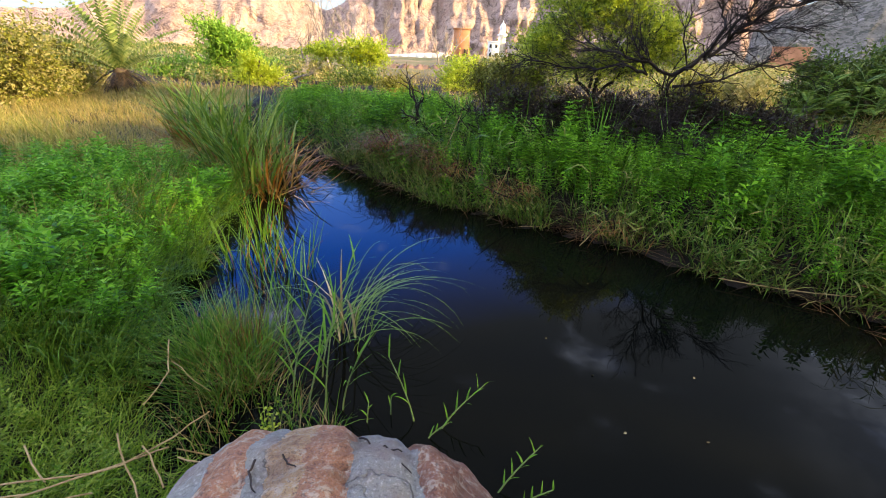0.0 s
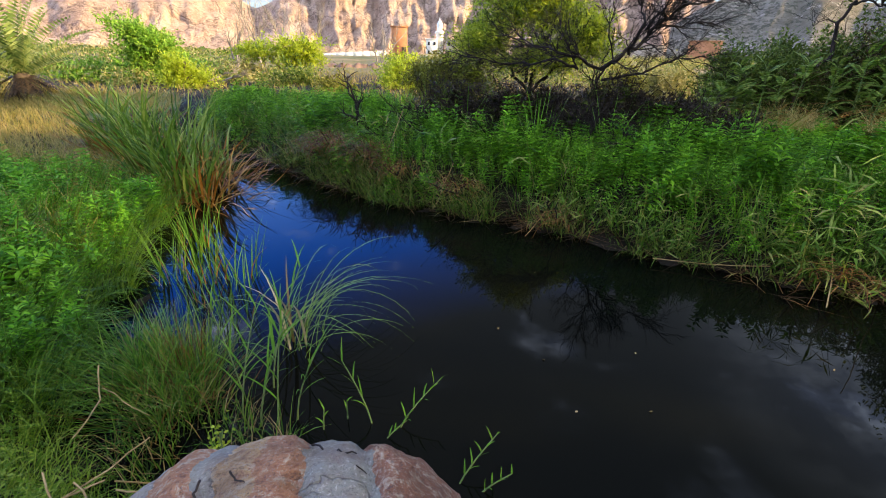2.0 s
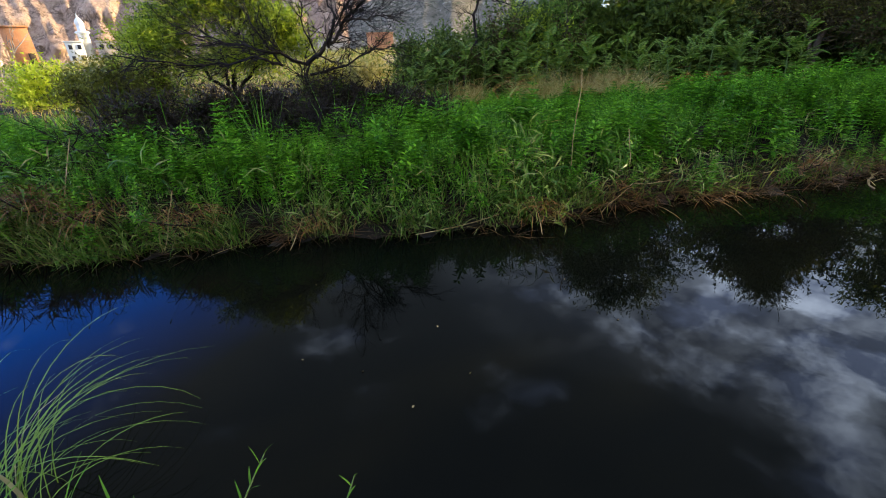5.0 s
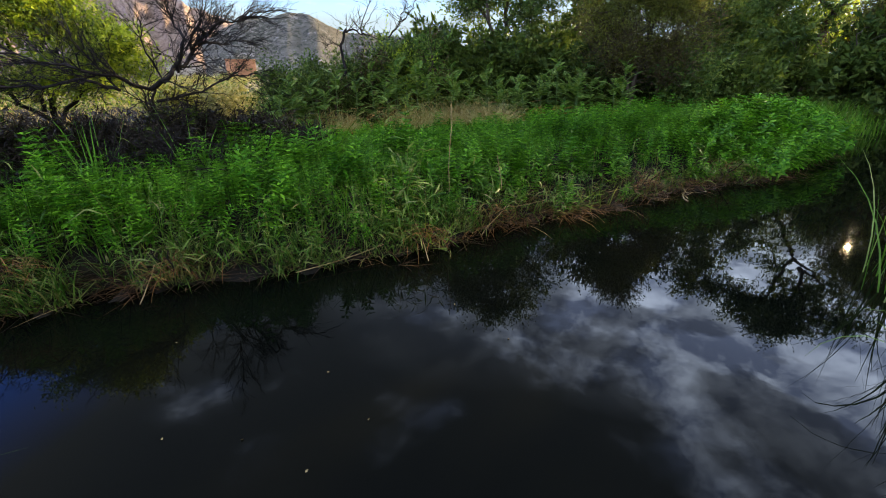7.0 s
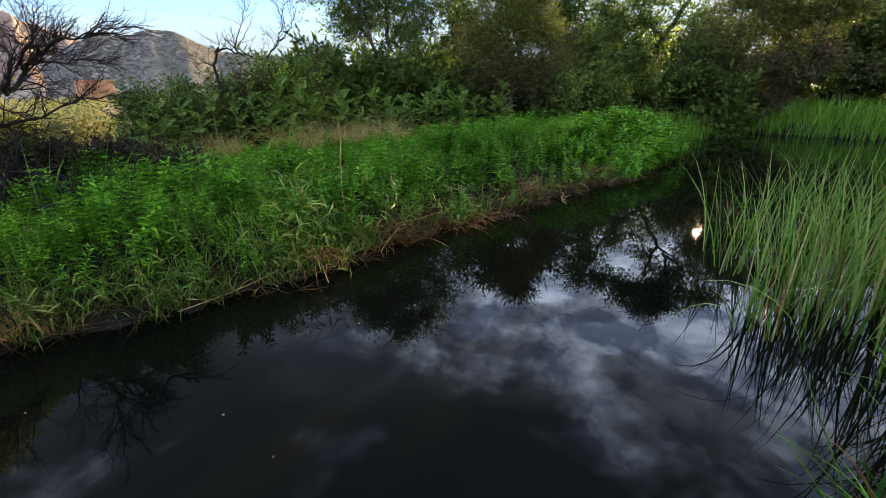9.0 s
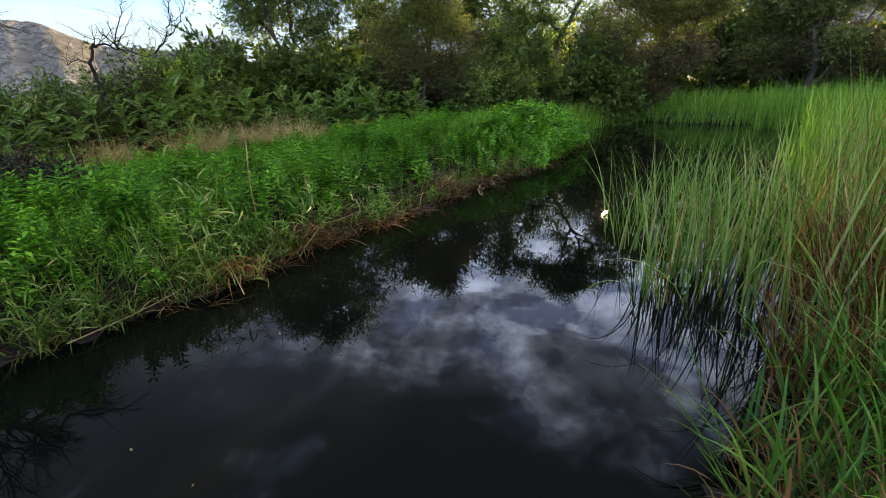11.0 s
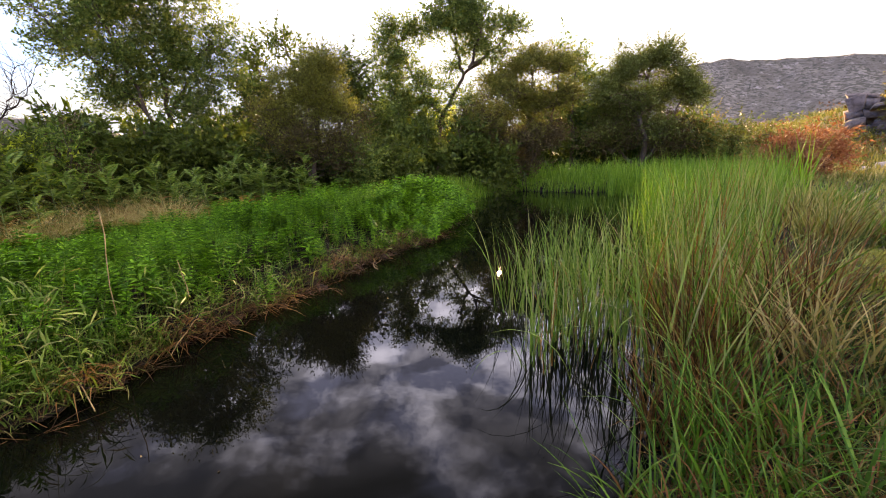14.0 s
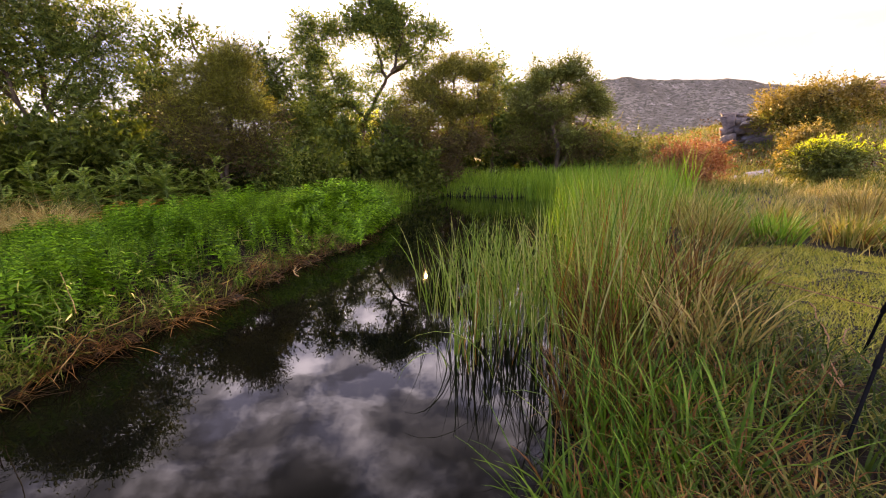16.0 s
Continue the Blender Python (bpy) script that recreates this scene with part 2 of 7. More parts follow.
def bark_material(name, dark, light, scale=9.0):
    g = Graph(name)
    n = g.noise(scale, 6.0, 0.65, vector=g.stretch(1, 1, 0.3))
    return g.finish(g.ramp(n, (0.3, dark), (0.7, light)), 0.9, g.bump(n, 0.6, 0.02), spec=0.2)


M_BARK = bark_material("brown_bark", (0.035, 0.024, 0.016), (0.12, 0.085, 0.055))
M_DEADWOOD = bark_material("dark_dead_twigs", (0.008, 0.006, 0.005), (0.034, 0.023, 0.018), 14)
M_GREYWOOD = bark_material("bleached_wood", (0.15, 0.12, 0.10), (0.33, 0.28, 0.23), 12)
M_CANE = bark_material("dry_cane", (0.19, 0.11, 0.045), (0.42, 0.29, 0.13), 25)
M_REDCANE = bark_material("reddish_cane", (0.14, 0.06, 0.03), (0.36, 0.19, 0.10), 25)
M_STEM = bark_material("green_stem", (0.06, 0.11, 0.03), (0.17, 0.21, 0.07), 20)

g = Graph("wet_soil")
n1, n2 = g.noise(1.3, 5), g.noise(18, 6, 0.7)
near = g.ramp(g.math("ADD", g.math("MULTIPLY", n1, 0.6), g.math("MULTIPLY", n2, 0.4)), (0.3, (0.005, 0.004, 0.003)), (0.55, (0.013, 0.009, 0.005)), (0.75, (0.034, 0.022, 0.010)))
sepn = g.node("ShaderNodeSeparateXYZ", Vector=g.co)
far = g.ramp(g.noise(0.12, 6, 0.6), (0.35, (0.08, 0.085, 0.025)), (0.55, (0.16, 0.125, 0.055)), (0.7, (0.24, 0.17, 0.09)))
r2 = g.math("SQRT", g.math("ADD", g.math("POWER", sepn.outputs[0], 2.0), g.math("POWER", sepn.outputs[1], 2.0)))
M_SOIL = g.finish(g.mix(g.math("DIVIDE", g.math("SUBTRACT", r2, 17.0), 8.0, clamp=True), near, far), 0.95, g.bump(n2, 0.6, 0.03), spec=0.2)

g = Graph("still_dark_water")
ripple = g.noise(2.2, 3.0, 0.5, 0.4)
fine = g.noise(14.0, 2.0)
depth = g.ramp(g.noise(0.8, 3), (0.35, (0.001, 0.0014, 0.0012)), (0.7, (0.003, 0.003, 0.002)))
wp = g.node("ShaderNodeBsdfPrincipled", Base_Color=depth, Roughness=0.015, IOR=1.333)
wp.inputs["Specular IOR Level"].default_value = 0.17
g.t.links.new(g.bump(g.math("ADD", ripple, g.math("MULTIPLY", fine, 0.05)), 0.05, 0.02), wp.inputs["Normal"])
g.t.links.new(wp.outputs[0], g.out.inputs["Surface"])
M_WATER = g.mat

# granite boulder: pink and grey bands that run down it, speckled
g = Graph("banded_granite")
sepr = g.node("ShaderNodeSeparateXYZ", Vector=g.co)
bx = g.math("ADD", g.math("ADD", sepr.outputs[0], g.math("MULTIPLY", sepr.outputs[1], 0.12)), g.math("MULTIPLY", g.math("SUBTRACT", g.noise(8, 6, 0.65), 0.5), 0.10))
bt = g.math("DIVIDE", g.math("ADD", bx, 0.36), 0.70, clamp=True)
band = g.t.nodes.new("ShaderNodeValToRGB")
band.color_ramp.interpolation = "CONSTANT"
g.plug(band.inputs[0], bt)
GREY, PINK, DEEP, SAND = (0.185, 0.172, 0.138), (0.40, 0.175, 0.085), (0.27, 0.11, 0.058), (0.48, 0.285, 0.13)
be = band.color_ramp.elements
for p, c in ((0.0, GREY), (0.273, PINK), (0.363, GREY), (0.413, SAND), (0.505, PINK), (0.599, GREY), (0.743, DEEP)):
    e = be[0] if p == 0 else be.new(p)
    e.position, e.color = p, (*c, 1)
be[len(be) - 1].color = (*DEEP, 1)
speck = g.noise(150, 3, 0.75)
mottle = g.noise(52, 6, 0.75, 0.4)
stain = g.noise(9, 6, 0.68)
# the grey bands are smooth, the red ones coarse and crystalline
hsv = g.node("ShaderNodeSeparateColor", Color=band.outputs[0])
coarse = g.math("MULTIPLY", g.math("SUBTRACT", g.math("SUBTRACT", hsv.outputs[0], hsv.outputs[2]), 0.08), 6.0, clamp=True)
col = g.mix(g.math("MULTIPLY", g.ramp(mottle, (0.52, (0, 0, 0)), (0.60, (0.85, 0.85, 0.85))), coarse), band.outputs[0], (0.55, 0.42, 0.29))
col = g.mix(g.math("MULTIPLY", g.ramp(mottle, (0.36, (0.8, 0.8, 0.8)), (0.46, (0, 0, 0))), coarse), col, (0.24, 0.085, 0.045))
col = g.mix(g.math("MULTIPLY", g.math("GREATER_THAN", speck, 0.6), 0.4), col, (0.48, 0.42, 0.34))
col = g.mix(g.math("MULTIPLY", g.math("LESS_THAN", speck, 0.41), 0.55), col, (0.07, 0.05, 0.045))
col = g.mix(g.ramp(stain, (0.45, (0, 0, 0)), (0.66, (0.6, 0.6, 0.6))), col, (0.14, 0.075, 0.05))
crack = g.math("ABSOLUTE", g.math("SUBTRACT", g.noise(3.0, 5, 0.6, 0.3), 0.5))
col = g.mix(g.ramp(crack, (0.0, (0.5, 0.5, 0.5)), (0.004, (0, 0, 0))), col, (0.05, 0.035, 0.03))
relief = g.math("ADD", g.math("MULTIPLY", g.math("ADD", g.math("MULTIPLY", speck, 0.5), mottle), g.math("ADD", g.math("MULTIPLY", coarse, 0.8), 0.3)), g.math("MULTIPLY", g.math("MINIMUM", crack, 0.01), 20.0))
M_GRANITE = g.finish(col, 0.72, g.bump(relief, 1.0, 0.02), spec=0.3)

g = Graph("mountain_rock")
warp = g.t.nodes.new("ShaderNodeVectorMath")
warp.operation = "ADD"
g.plug(warp.inputs[0], g.stretch(1, 1, 0.42))
wn = g.t.nodes.new("ShaderNodeTexNoise")
g.plug(wn.inputs["Vector"], g.co)
wn.inputs["Scale"].default_value = 0.02
ws = g.t.nodes.new("ShaderNodeVectorMath")
ws.operation = "SCALE"
g.plug(ws.inputs[0], wn.outputs["Color"])
ws.inputs["Scale"].default_value = 28.0
g.plug(warp.inputs[1], ws.outputs[0])
streak = g.noise(0.045, 7, 0.62, vector=warp.outputs[0])
fissure = g.math("ABSOLUTE", g.math("SUBTRACT", g.noise(0.03, 5, 0.6, vector=warp.outputs[0]), 0.5))
n1, n2 = g.noise(0.012, 6, 0.62), g.noise(0.28, 7, 0.75)
col = g.ramp(g.math("ADD", g.math("ADD", g.math("MULTIPLY", n1, 0.3), g.math("MULTIPLY", streak, 0.35)), g.math("MULTIPLY", n2, 0.35)), (0.38, (0.23, 0.145, 0.11)), (0.5, (0.42, 0.28, 0.21)), (0.62, (0.55, 0.40, 0.31)))
fissure2 = g.math("ABSOLUTE", g.math("SUBTRACT", g.noise(0.085, 4, 0.6, vector=warp.outputs[0]), 0.5))
col = g.mix(g.ramp(fissure2, (0.0, (0.5, 0.5, 0.5)), (0.03, (0, 0, 0))), col, (0.15, 0.10, 0.08))
col = g.mix(g.ramp(fissure, (0.0, (0.75, 0.75, 0.75)), (0.022, (0, 0, 0))), col, (0.10, 0.07, 0.058))
col = g.mix(g.math("MULTIPLY", g.math("GREATER_THAN", g.math("ADD", g.noise(0.3, 4, 0.7), g.math("MULTIPLY", n1, 0.35)), 0.86), 0.8), col, (0.085, 0.09, 0.04))
M_ROCKFACE = g.finish(col, 0.95, g.bump(g.math("ADD", n2, g.math("ADD", streak, g.math("MULTIPLY", g.math("MINIMUM", fissure, 0.05), 8.0))), 1.0, 4.0), spec=0.12)

g = Graph("scrubby_hillside")
n1, n2 = g.noise(0.012, 7, 0.62), g.noise(0.11, 6, 0.7)
col = g.ramp(g.math("ADD", g.math("MULTIPLY", n1, 0.65), g.math("MULTIPLY", n2, 0.35)), (0.36, (0.07, 0.062, 0.045)), (0.5, (0.15, 0.128, 0.098)), (0.64, (0.27, 0.225, 0.175)))
col = g.mix(g.math("MULTIPLY", g.math("GREATER_THAN", g.math("ADD", g.noise(0.2, 4, 0.7), g.math("MULTIPLY", n1, 0.5)), 0.79), 0.7), col, (0.045, 0.048, 0.03))
col = g.mix(g.math("MULTIPLY", g.math("GREATER_THAN", g.noise(0.07, 6, 0.75), 0.61), 0.5), col, (0.40, 0.33, 0.28))
M_HILL = g.finish(col, 0.95, g.bump(n2, 1.0, 4.0), spec=0.08)


def plain_material(name, base, vary=0.12, scale=6.0, rough=0.8, bump=0.2, metal=0.0, spec=0.2):
    g = Graph(name)
    n = g.math("ADD", g.math("MULTIPLY", g.noise(scale, 5, 0.6), 0.7), g.math("MULTIPLY", g.noise(scale * 9, 3), 0.3))
    lo, hi = tuple(c * (1 - 2 * vary) for c in base), tuple(min(1, c * (1 + 2 * vary)) for c in base)
    return g.finish(g.ramp(n, (0.3, lo), (0.7, hi)), rough, g.bump(n, bump, 0.02), metal=metal, spec=spec)


M_WHITEWALL = plain_material("white_plaster", (0.72, 0.70, 0.66), 0.06, 0.4)
M_PALEWALL = plain_material("pale_plaster", (0.46, 0.37, 0.29), 0.08, 0.4)
M_ORANGE = plain_material("orange_scaffold_cloth", (0.45, 0.20, 0.10), 0.2, 0.5)
M_PANEL = plain_material("grey_blue_panel", (0.50, 0.56, 0.60), 0.05, 0.3)
M_EARTH = plain_material("brown_earth_wall", (0.17, 0.10, 0.07), 0.25, 0.4)
M_SAND = plain_material("sandy_ledge", (0.34, 0.22, 0.14), 0.3, 0.5, bump=0.8)
M_STONE = plain_material("ruin_stone", (0.16, 0.125, 0.10), 0.3, 3.0, bump=0.6)
M_PALESTONE = plain_material("pale_stone", (0.38, 0.36, 0.34), 0.2, 5.0, bump=0.4)
M_REDSTONE = plain_material("red_brown_stone", (0.26, 0.17, 0.12), 0.3, 2.0, bump=0.6)
M_DARKGLASS = plain_material("dark_window", (0.03, 0.03, 0.035), 0.1, 2.0, rough=0.2, bump=0.0)
M_BLACK = plain_material("black_anodised_tube", (0.006, 0.006, 0.006), 0.1, 20, rough=0.7, bump=0.02, spec=0.03)
M_RUBBER = plain_material("black_rubber", (0.007, 0.007, 0.007), 0.15, 40, rough=0.85, bump=0.1, spec=0.03)

# ---- mesh tools ----
rng = np.random.default_rng(7)


def mesh_from(name, verts, faces, mat, smooth=False):
    """A mesh from arrays; faces is an (n, k) array of one polygon size, or a list of such arrays."""
    sets = [np.asarray(f, dtype=np.int32) for f in (faces if isinstance(faces, list) else [faces]) if len(f)]
    me = bpy.data.meshes.new(name)
    v = np.asarray(verts, dtype=np.float32)
    me.vertices.add(len(v))
    me.vertices.foreach_set("co", v.ravel())
    loops = np.concatenate([f.ravel() for f in sets])
    totals = np.concatenate([np.full(len(f), f.shape[1], dtype=np.int32) for f in sets])
    starts = np.concatenate([[0], np.cumsum(totals)[:-1]]).astype(np.int32)
    me.loops.add(len(loops))
    me.loops.foreach_set("vertex_index", loops)
    me.polygons.add(len(totals))
    me.polygons.foreach_set("loop_start", starts)
    me.polygons.foreach_set("loop_total", totals)
    if smooth:
        me.polygons.foreach_set("use_smooth", np.ones(len(totals), dtype=bool))
    me.materials.append(mat)
    me.update(calc_edges=True)
    return me


def part(name, verts, faces, mat, parent=None, label="", smooth=False):
    ob = new(name, mesh_from(name, verts, faces, mat, smooth))
    if parent is not None:
        ob.parent = parent
    return tagged(ob, label) if label else ob


def joined(pieces):
    """Several (verts, faces) as one."""
    vs, fs, n = [], {}, 0
    for v, f in pieces:
        for one in (f if isinstance(f, list) else [f]):
            one = np.asarray(one)
            if len(one):
                fs.setdefault(one.shape[1], []).append(one + n)
        vs.append(np.asarray(v))
        n += len(v)
    return np.concatenate(vs), [np.concatenate(f) for f in fs.values()]


def thing(name, at, label, category, group="", kind=""):
    ob = new(name)
    ob.location = at
    return tagged(ob, label, category, group, kind)


def unit(v):
    return v / np.maximum(np.linalg.norm(v, axis=-1, keepdims=True), 1e-9)


def ribbons(base, height, width, az, lean0, lean1, segs=4, power=1.4, taper=0.9, twist=0.0, fold=0.0):
    """Grass blades as tapering ribbons. All but segs are arrays of n; az the way they bend, lean0 and lean1 the angles from upright at foot and tip (radians)."""
    n = len(base)
    base = np.asarray(base, float)
    full = lambda a: np.broadcast_to(np.asarray(a, float), (n,))
    height, width, az, lean0, lean1, twist = map(full, (height, width, az, lean0, lean1, twist))
    out = np.stack([np.sin(az), np.cos(az), np.zeros(n)], 1)
    side = np.stack([np.cos(az + twist), -np.sin(az + twist), np.zeros(n)], 1)
    p = base.copy()
    rows = []
    for k in range(segs + 1):
        s = k / segs
        w = width * (1 - taper * s ** 2.2) * (0.75 + 0.25 * min(1.0, s * 4)) * 0.5
        rows += [p - side * w[:, None], p + side * w[:, None]]
        th = lean0 + (lean1 - lean0) * ((k + 0.5) / segs) ** power
        p = p + (out * np.sin(th)[:, None] + np.array([0, 0, 1.0]) * np.cos(th)[:, None]) * (height / segs)[:, None]
    v = np.stack(rows, 1)
    m = v.shape[1]
    quad = np.array([[2 * k, 2 * k + 1, 2 * k + 3, 2 * k + 2] for k in range(segs)])
    f = (np.arange(n) * m)[:, None, None] + quad[None]
    return v.reshape(-1, 3), f.reshape(-1, 4)


def turn_z(a):
    c, s, o = np.cos(a), np.sin(a), np.zeros_like(a)
    return np.stack([np.stack([c, -s, o], -1), np.stack([s, c, o], -1), np.stack([o, o, o + 1], -1)], -2)


def lean_mats(tilt, az):
    """Rotations that tip the z axis by tilt towards az."""
    c, s = np.cos(tilt), np.sin(tilt)
    o = np.zeros_like(tilt)
    rx = np.stack([np.stack([o + 1, o, o], -1), np.stack([o, c, s], -1), np.stack([o, -s, c], -1)], -2)
    return turn_z(-az) @ rx


def copies(tv, tf, mats, offs, scale):
    """Copies of a small template mesh (tv, tf) with a rotation, place and scale each."""
    n, m = len(offs), len(tv)
    scale = np.broadcast_to(np.asarray(scale, float), (n,))
    v = np.einsum("nij,mj->nmi", mats, tv) * scale[:, None, None] + np.asarray(offs)[:, None, :]
    f = (np.arange(n) * m)[:, None, None] + np.asarray(tf)[None]
    return v.reshape(-1, 3), f.reshape(-1, np.asarray(tf).shape[1])


def leaves(centres, size, spread=1.0, droop=0.0, aspect=0.42):
    """Leaves as folded four-cornered blades, one at each centre, turned at random."""
    n = len(centres)
    size = np.broadcast_to(np.asarray(size, float), (n,))
    d = rng.normal(size=(n, 3)) * np.array([1, 1, 0.7 * spread])
    d[:, 2] -= droop
    d = unit(d)
    s = unit(np.cross(d, rng.normal(size=(n, 3))))
    up = np.cross(s, d)
    c = np.asarray(centres)
    L, W = size[:, None], size[:, None] * aspect
    v = np.stack([c - d * L * 0.5, c + s * W * 0.5 + up * W * 0.18, c + d * L * 0.5, c - s * W * 0.5 + up * W * 0.18], 1)
    f = (np.arange(n) * 4)[:, None] + np.array([0, 1, 2, 3])[None]
    return v.reshape(-1, 3), f


def small_leaves(centres, size, aspect=0.6):
    """Leaves too small to show their outline: one turned triangle each."""
    n = len(centres)
    size = np.broadcast_to(np.asarray(size, float), (n,))[:, None]
    d = rng.normal(size=(n, 3))
    d[:, 2] -= 0.2
    d = unit(d)
    s = unit(np.cross(d, rng.normal(size=(n, 3)))) * size * aspect * 0.5
    c = np.asarray(centres)
    v = np.stack([c - d * size * 0.4 + s, c + d * size * 0.6, c - d * size * 0.4 - s], 1)
    return v.reshape(-1, 3), np.arange(n * 3).reshape(-1, 3)


def tube(points, radii, sides=6):
    """A tapering tube along points."""
    p = np.asarray(points, float)
    r = np.broadcast_to(np.asarray(radii, float), (len(p),))
    d = unit(np.gradient(p, axis=0))
    ref = np.array([0.31, 0.12, 0.94]) if abs(d[0][2]) < 0.9 else np.array([0.95, 0.2, 0.1])
    a = unit(np.cross(d, ref))
    b = np.cross(d, a)
    an = np.arange(sides) * 2 * math.pi / sides
    v = p[:, None] + (a[:, None] * np.cos(an)[None, :, None] + b[:, None] * np.sin(an)[None, :, None]) * r[:, None, None]
    k = len(p)
    i, j = np.meshgrid(np.arange(k - 1), np.arange(sides), indexing="ij")
    q = np.stack([i * sides + j, i * sides + (j + 1) % sides, (i + 1) * sides + (j + 1) % sides, (i + 1) * sides + j], -1).reshape(-1, 4)
    return v.reshape(-1, 3), q


def wander(a, b, steps, wobble, sag=0.0):
    """A crooked line from a to b."""
    a, b = np.asarray(a, float), np.asarray(b, float)
    s = np.linspace(0, 1, steps)[:, None]
    p = a + (b - a) * s
    L = np.linalg.norm(b - a)
    off = rng.normal(size=(steps, 3)) * wobble * L
    off = np.cumsum(off, 0)
    off -= off[0] + (off[-1] - off[0]) * s
    p = p + off
    p[:, 2] += sag * L * np.sin(s[:, 0] * math.pi)
    return p


def box(sx, sy, sz, cx=0.0, cy=0.0, cz=0.0, bevel=0.0):
    """A box standing with its foot at cz, edges cut by bevel."""
    bm = bmesh.new()
    bmesh.ops.create_cube(bm, size=1.0, matrix=Matrix.Translation((cx, cy, cz + sz / 2)) @ Matrix.Diagonal((sx, sy, sz, 1)))
    if bevel:
        bmesh.ops.bevel(bm, geom=bm.edges[:], offset=bevel, segments=1, affect="EDGES")
    bmesh.ops.triangulate(bm, faces=bm.faces[:])
    bm.verts.ensure_lookup_table()
    v = np.array([x.co[:] for x in bm.verts])
    f = np.array([[x.index for x in y.verts] for y in bm.faces])
    bm.free()
    return v, f


def lathe(profile, sides=24):
    """A turned solid from (radius, height) pairs."""
    an = np.arange(sides) * 2 * math.pi / sides
    v = np.array([[r * math.cos(t), r * math.sin(t), z] for r, z in profile for t in an])
    k = len(profile)
    q = np.array([[i * sides + j, i * sides + (j + 1) % sides, (i + 1) * sides + (j + 1) % sides, (i + 1) * sides + j] for i in range(k - 1) for j in range(sides)])
    return v, q


def fbm(x, y, z=0.0, octaves=4, seed=0.0):
    """Smooth noise of arrays, about -1 to 1, from summed waves."""
    r = np.random.default_rng(int(seed * 100) + 11)
    t, amp, fr = 0.0, 1.0, 1.0
    for _ in range(octaves):
        for _ in range(4):
            k = r.normal(size=3)
            k = k / np.linalg.norm(k) * fr
            t = t + amp * 0.45 * np.sin((k[0] * x + k[1] * y + k[2] * z) * 2 * math.pi + r.uniform(0, 6.28) + 1.3 * np.sin(1.7 * (k[1] * x - k[0] * y) * 2 * math.pi + r.uniform(0, 6.28)))
        amp, fr = amp * 0.52, fr * 2.03
    return t


# ---- the lie of the land ----
# the pond's edge, clockwise from its hidden head behind the cattails: the far bank, the far end, the reed bed's side, the boulder, the meadow's side
SHORE = np.array([(-3.4, 7.0), (-1.79, 5.68), (-1.18, 4.96), (-0.38, 3.98), (0.12, 3.55), (0.58, 3.26), (1.12, 2.9), (1.7, 2.4), (2.28, 1.9), (3.1, 1.62),
                  (3.6, 1.28), (4.37, 0.76), (5.1, 0.4), (5.85, -0.1), (6.8, -0.8), (8.4, -1.4), (10.1, -2.1), (12.6, -2.6), (15.0, -4.9), (13.2, -6.8), (13.3, -9.2),
                  (10.2, -9.0), (6.6, -6.3), (4.4, -4.2), (3.1, -2.9), (2.1, -1.8), (1.5, -1.12), (1.15, -0.72), (0.85, -0.3), (0.5, 0.15), (0.32, 0.5), (0.1, 0.78),
                  (-0.3, 0.84), (-0.66, 0.88), (-0.98, 1.06), (-1.16, 1.4), (-1.33, 1.91), (-1.5, 2.6), (-1.68, 3.5), (-1.85, 4.6), (-2.5, 5.6), (-3.6, 6.3)])


def shore_distance(x, y):
    """Metres from the water's edge, less than 0 in the pond."""
    x, y = np.asarray(x, float), np.asarray(y, float)
    best = np.full(x.shape, 1e9)
    inside = np.zeros(x.shape, bool)
    for (ax, ay), (bx, by) in zip(SHORE, np.roll(SHORE, -1, 0)):
        dx, dy = bx - ax, by - ay
        t = np.clip(((x - ax) * dx + (y - ay) * dy) / (dx * dx + dy * dy), 0, 1)
        best = np.minimum(best, np.hypot(x - ax - t * dx, y - ay - t * dy))
        cross = (ay > y) != (by > y)
        inside ^= cross & (x < dx * (y - ay) / np.where(dy == 0, 1e-9, dy) + ax)
    # small coves and tufts make the edge uneven
    return np.where(inside, -best, best) + 0.045 * np.sin(x * 5.1 + 2.0 * np.sin(y * 3.3)) * np.sin(y * 6.3 + 1.0) + 0.03 * np.sin(x * 13.7 + y * 9.1)


def ease(a, b, x):
    t = np.clip((x - a) / (b - a), 0, 1)
    return t * t * (3 - 2 * t)


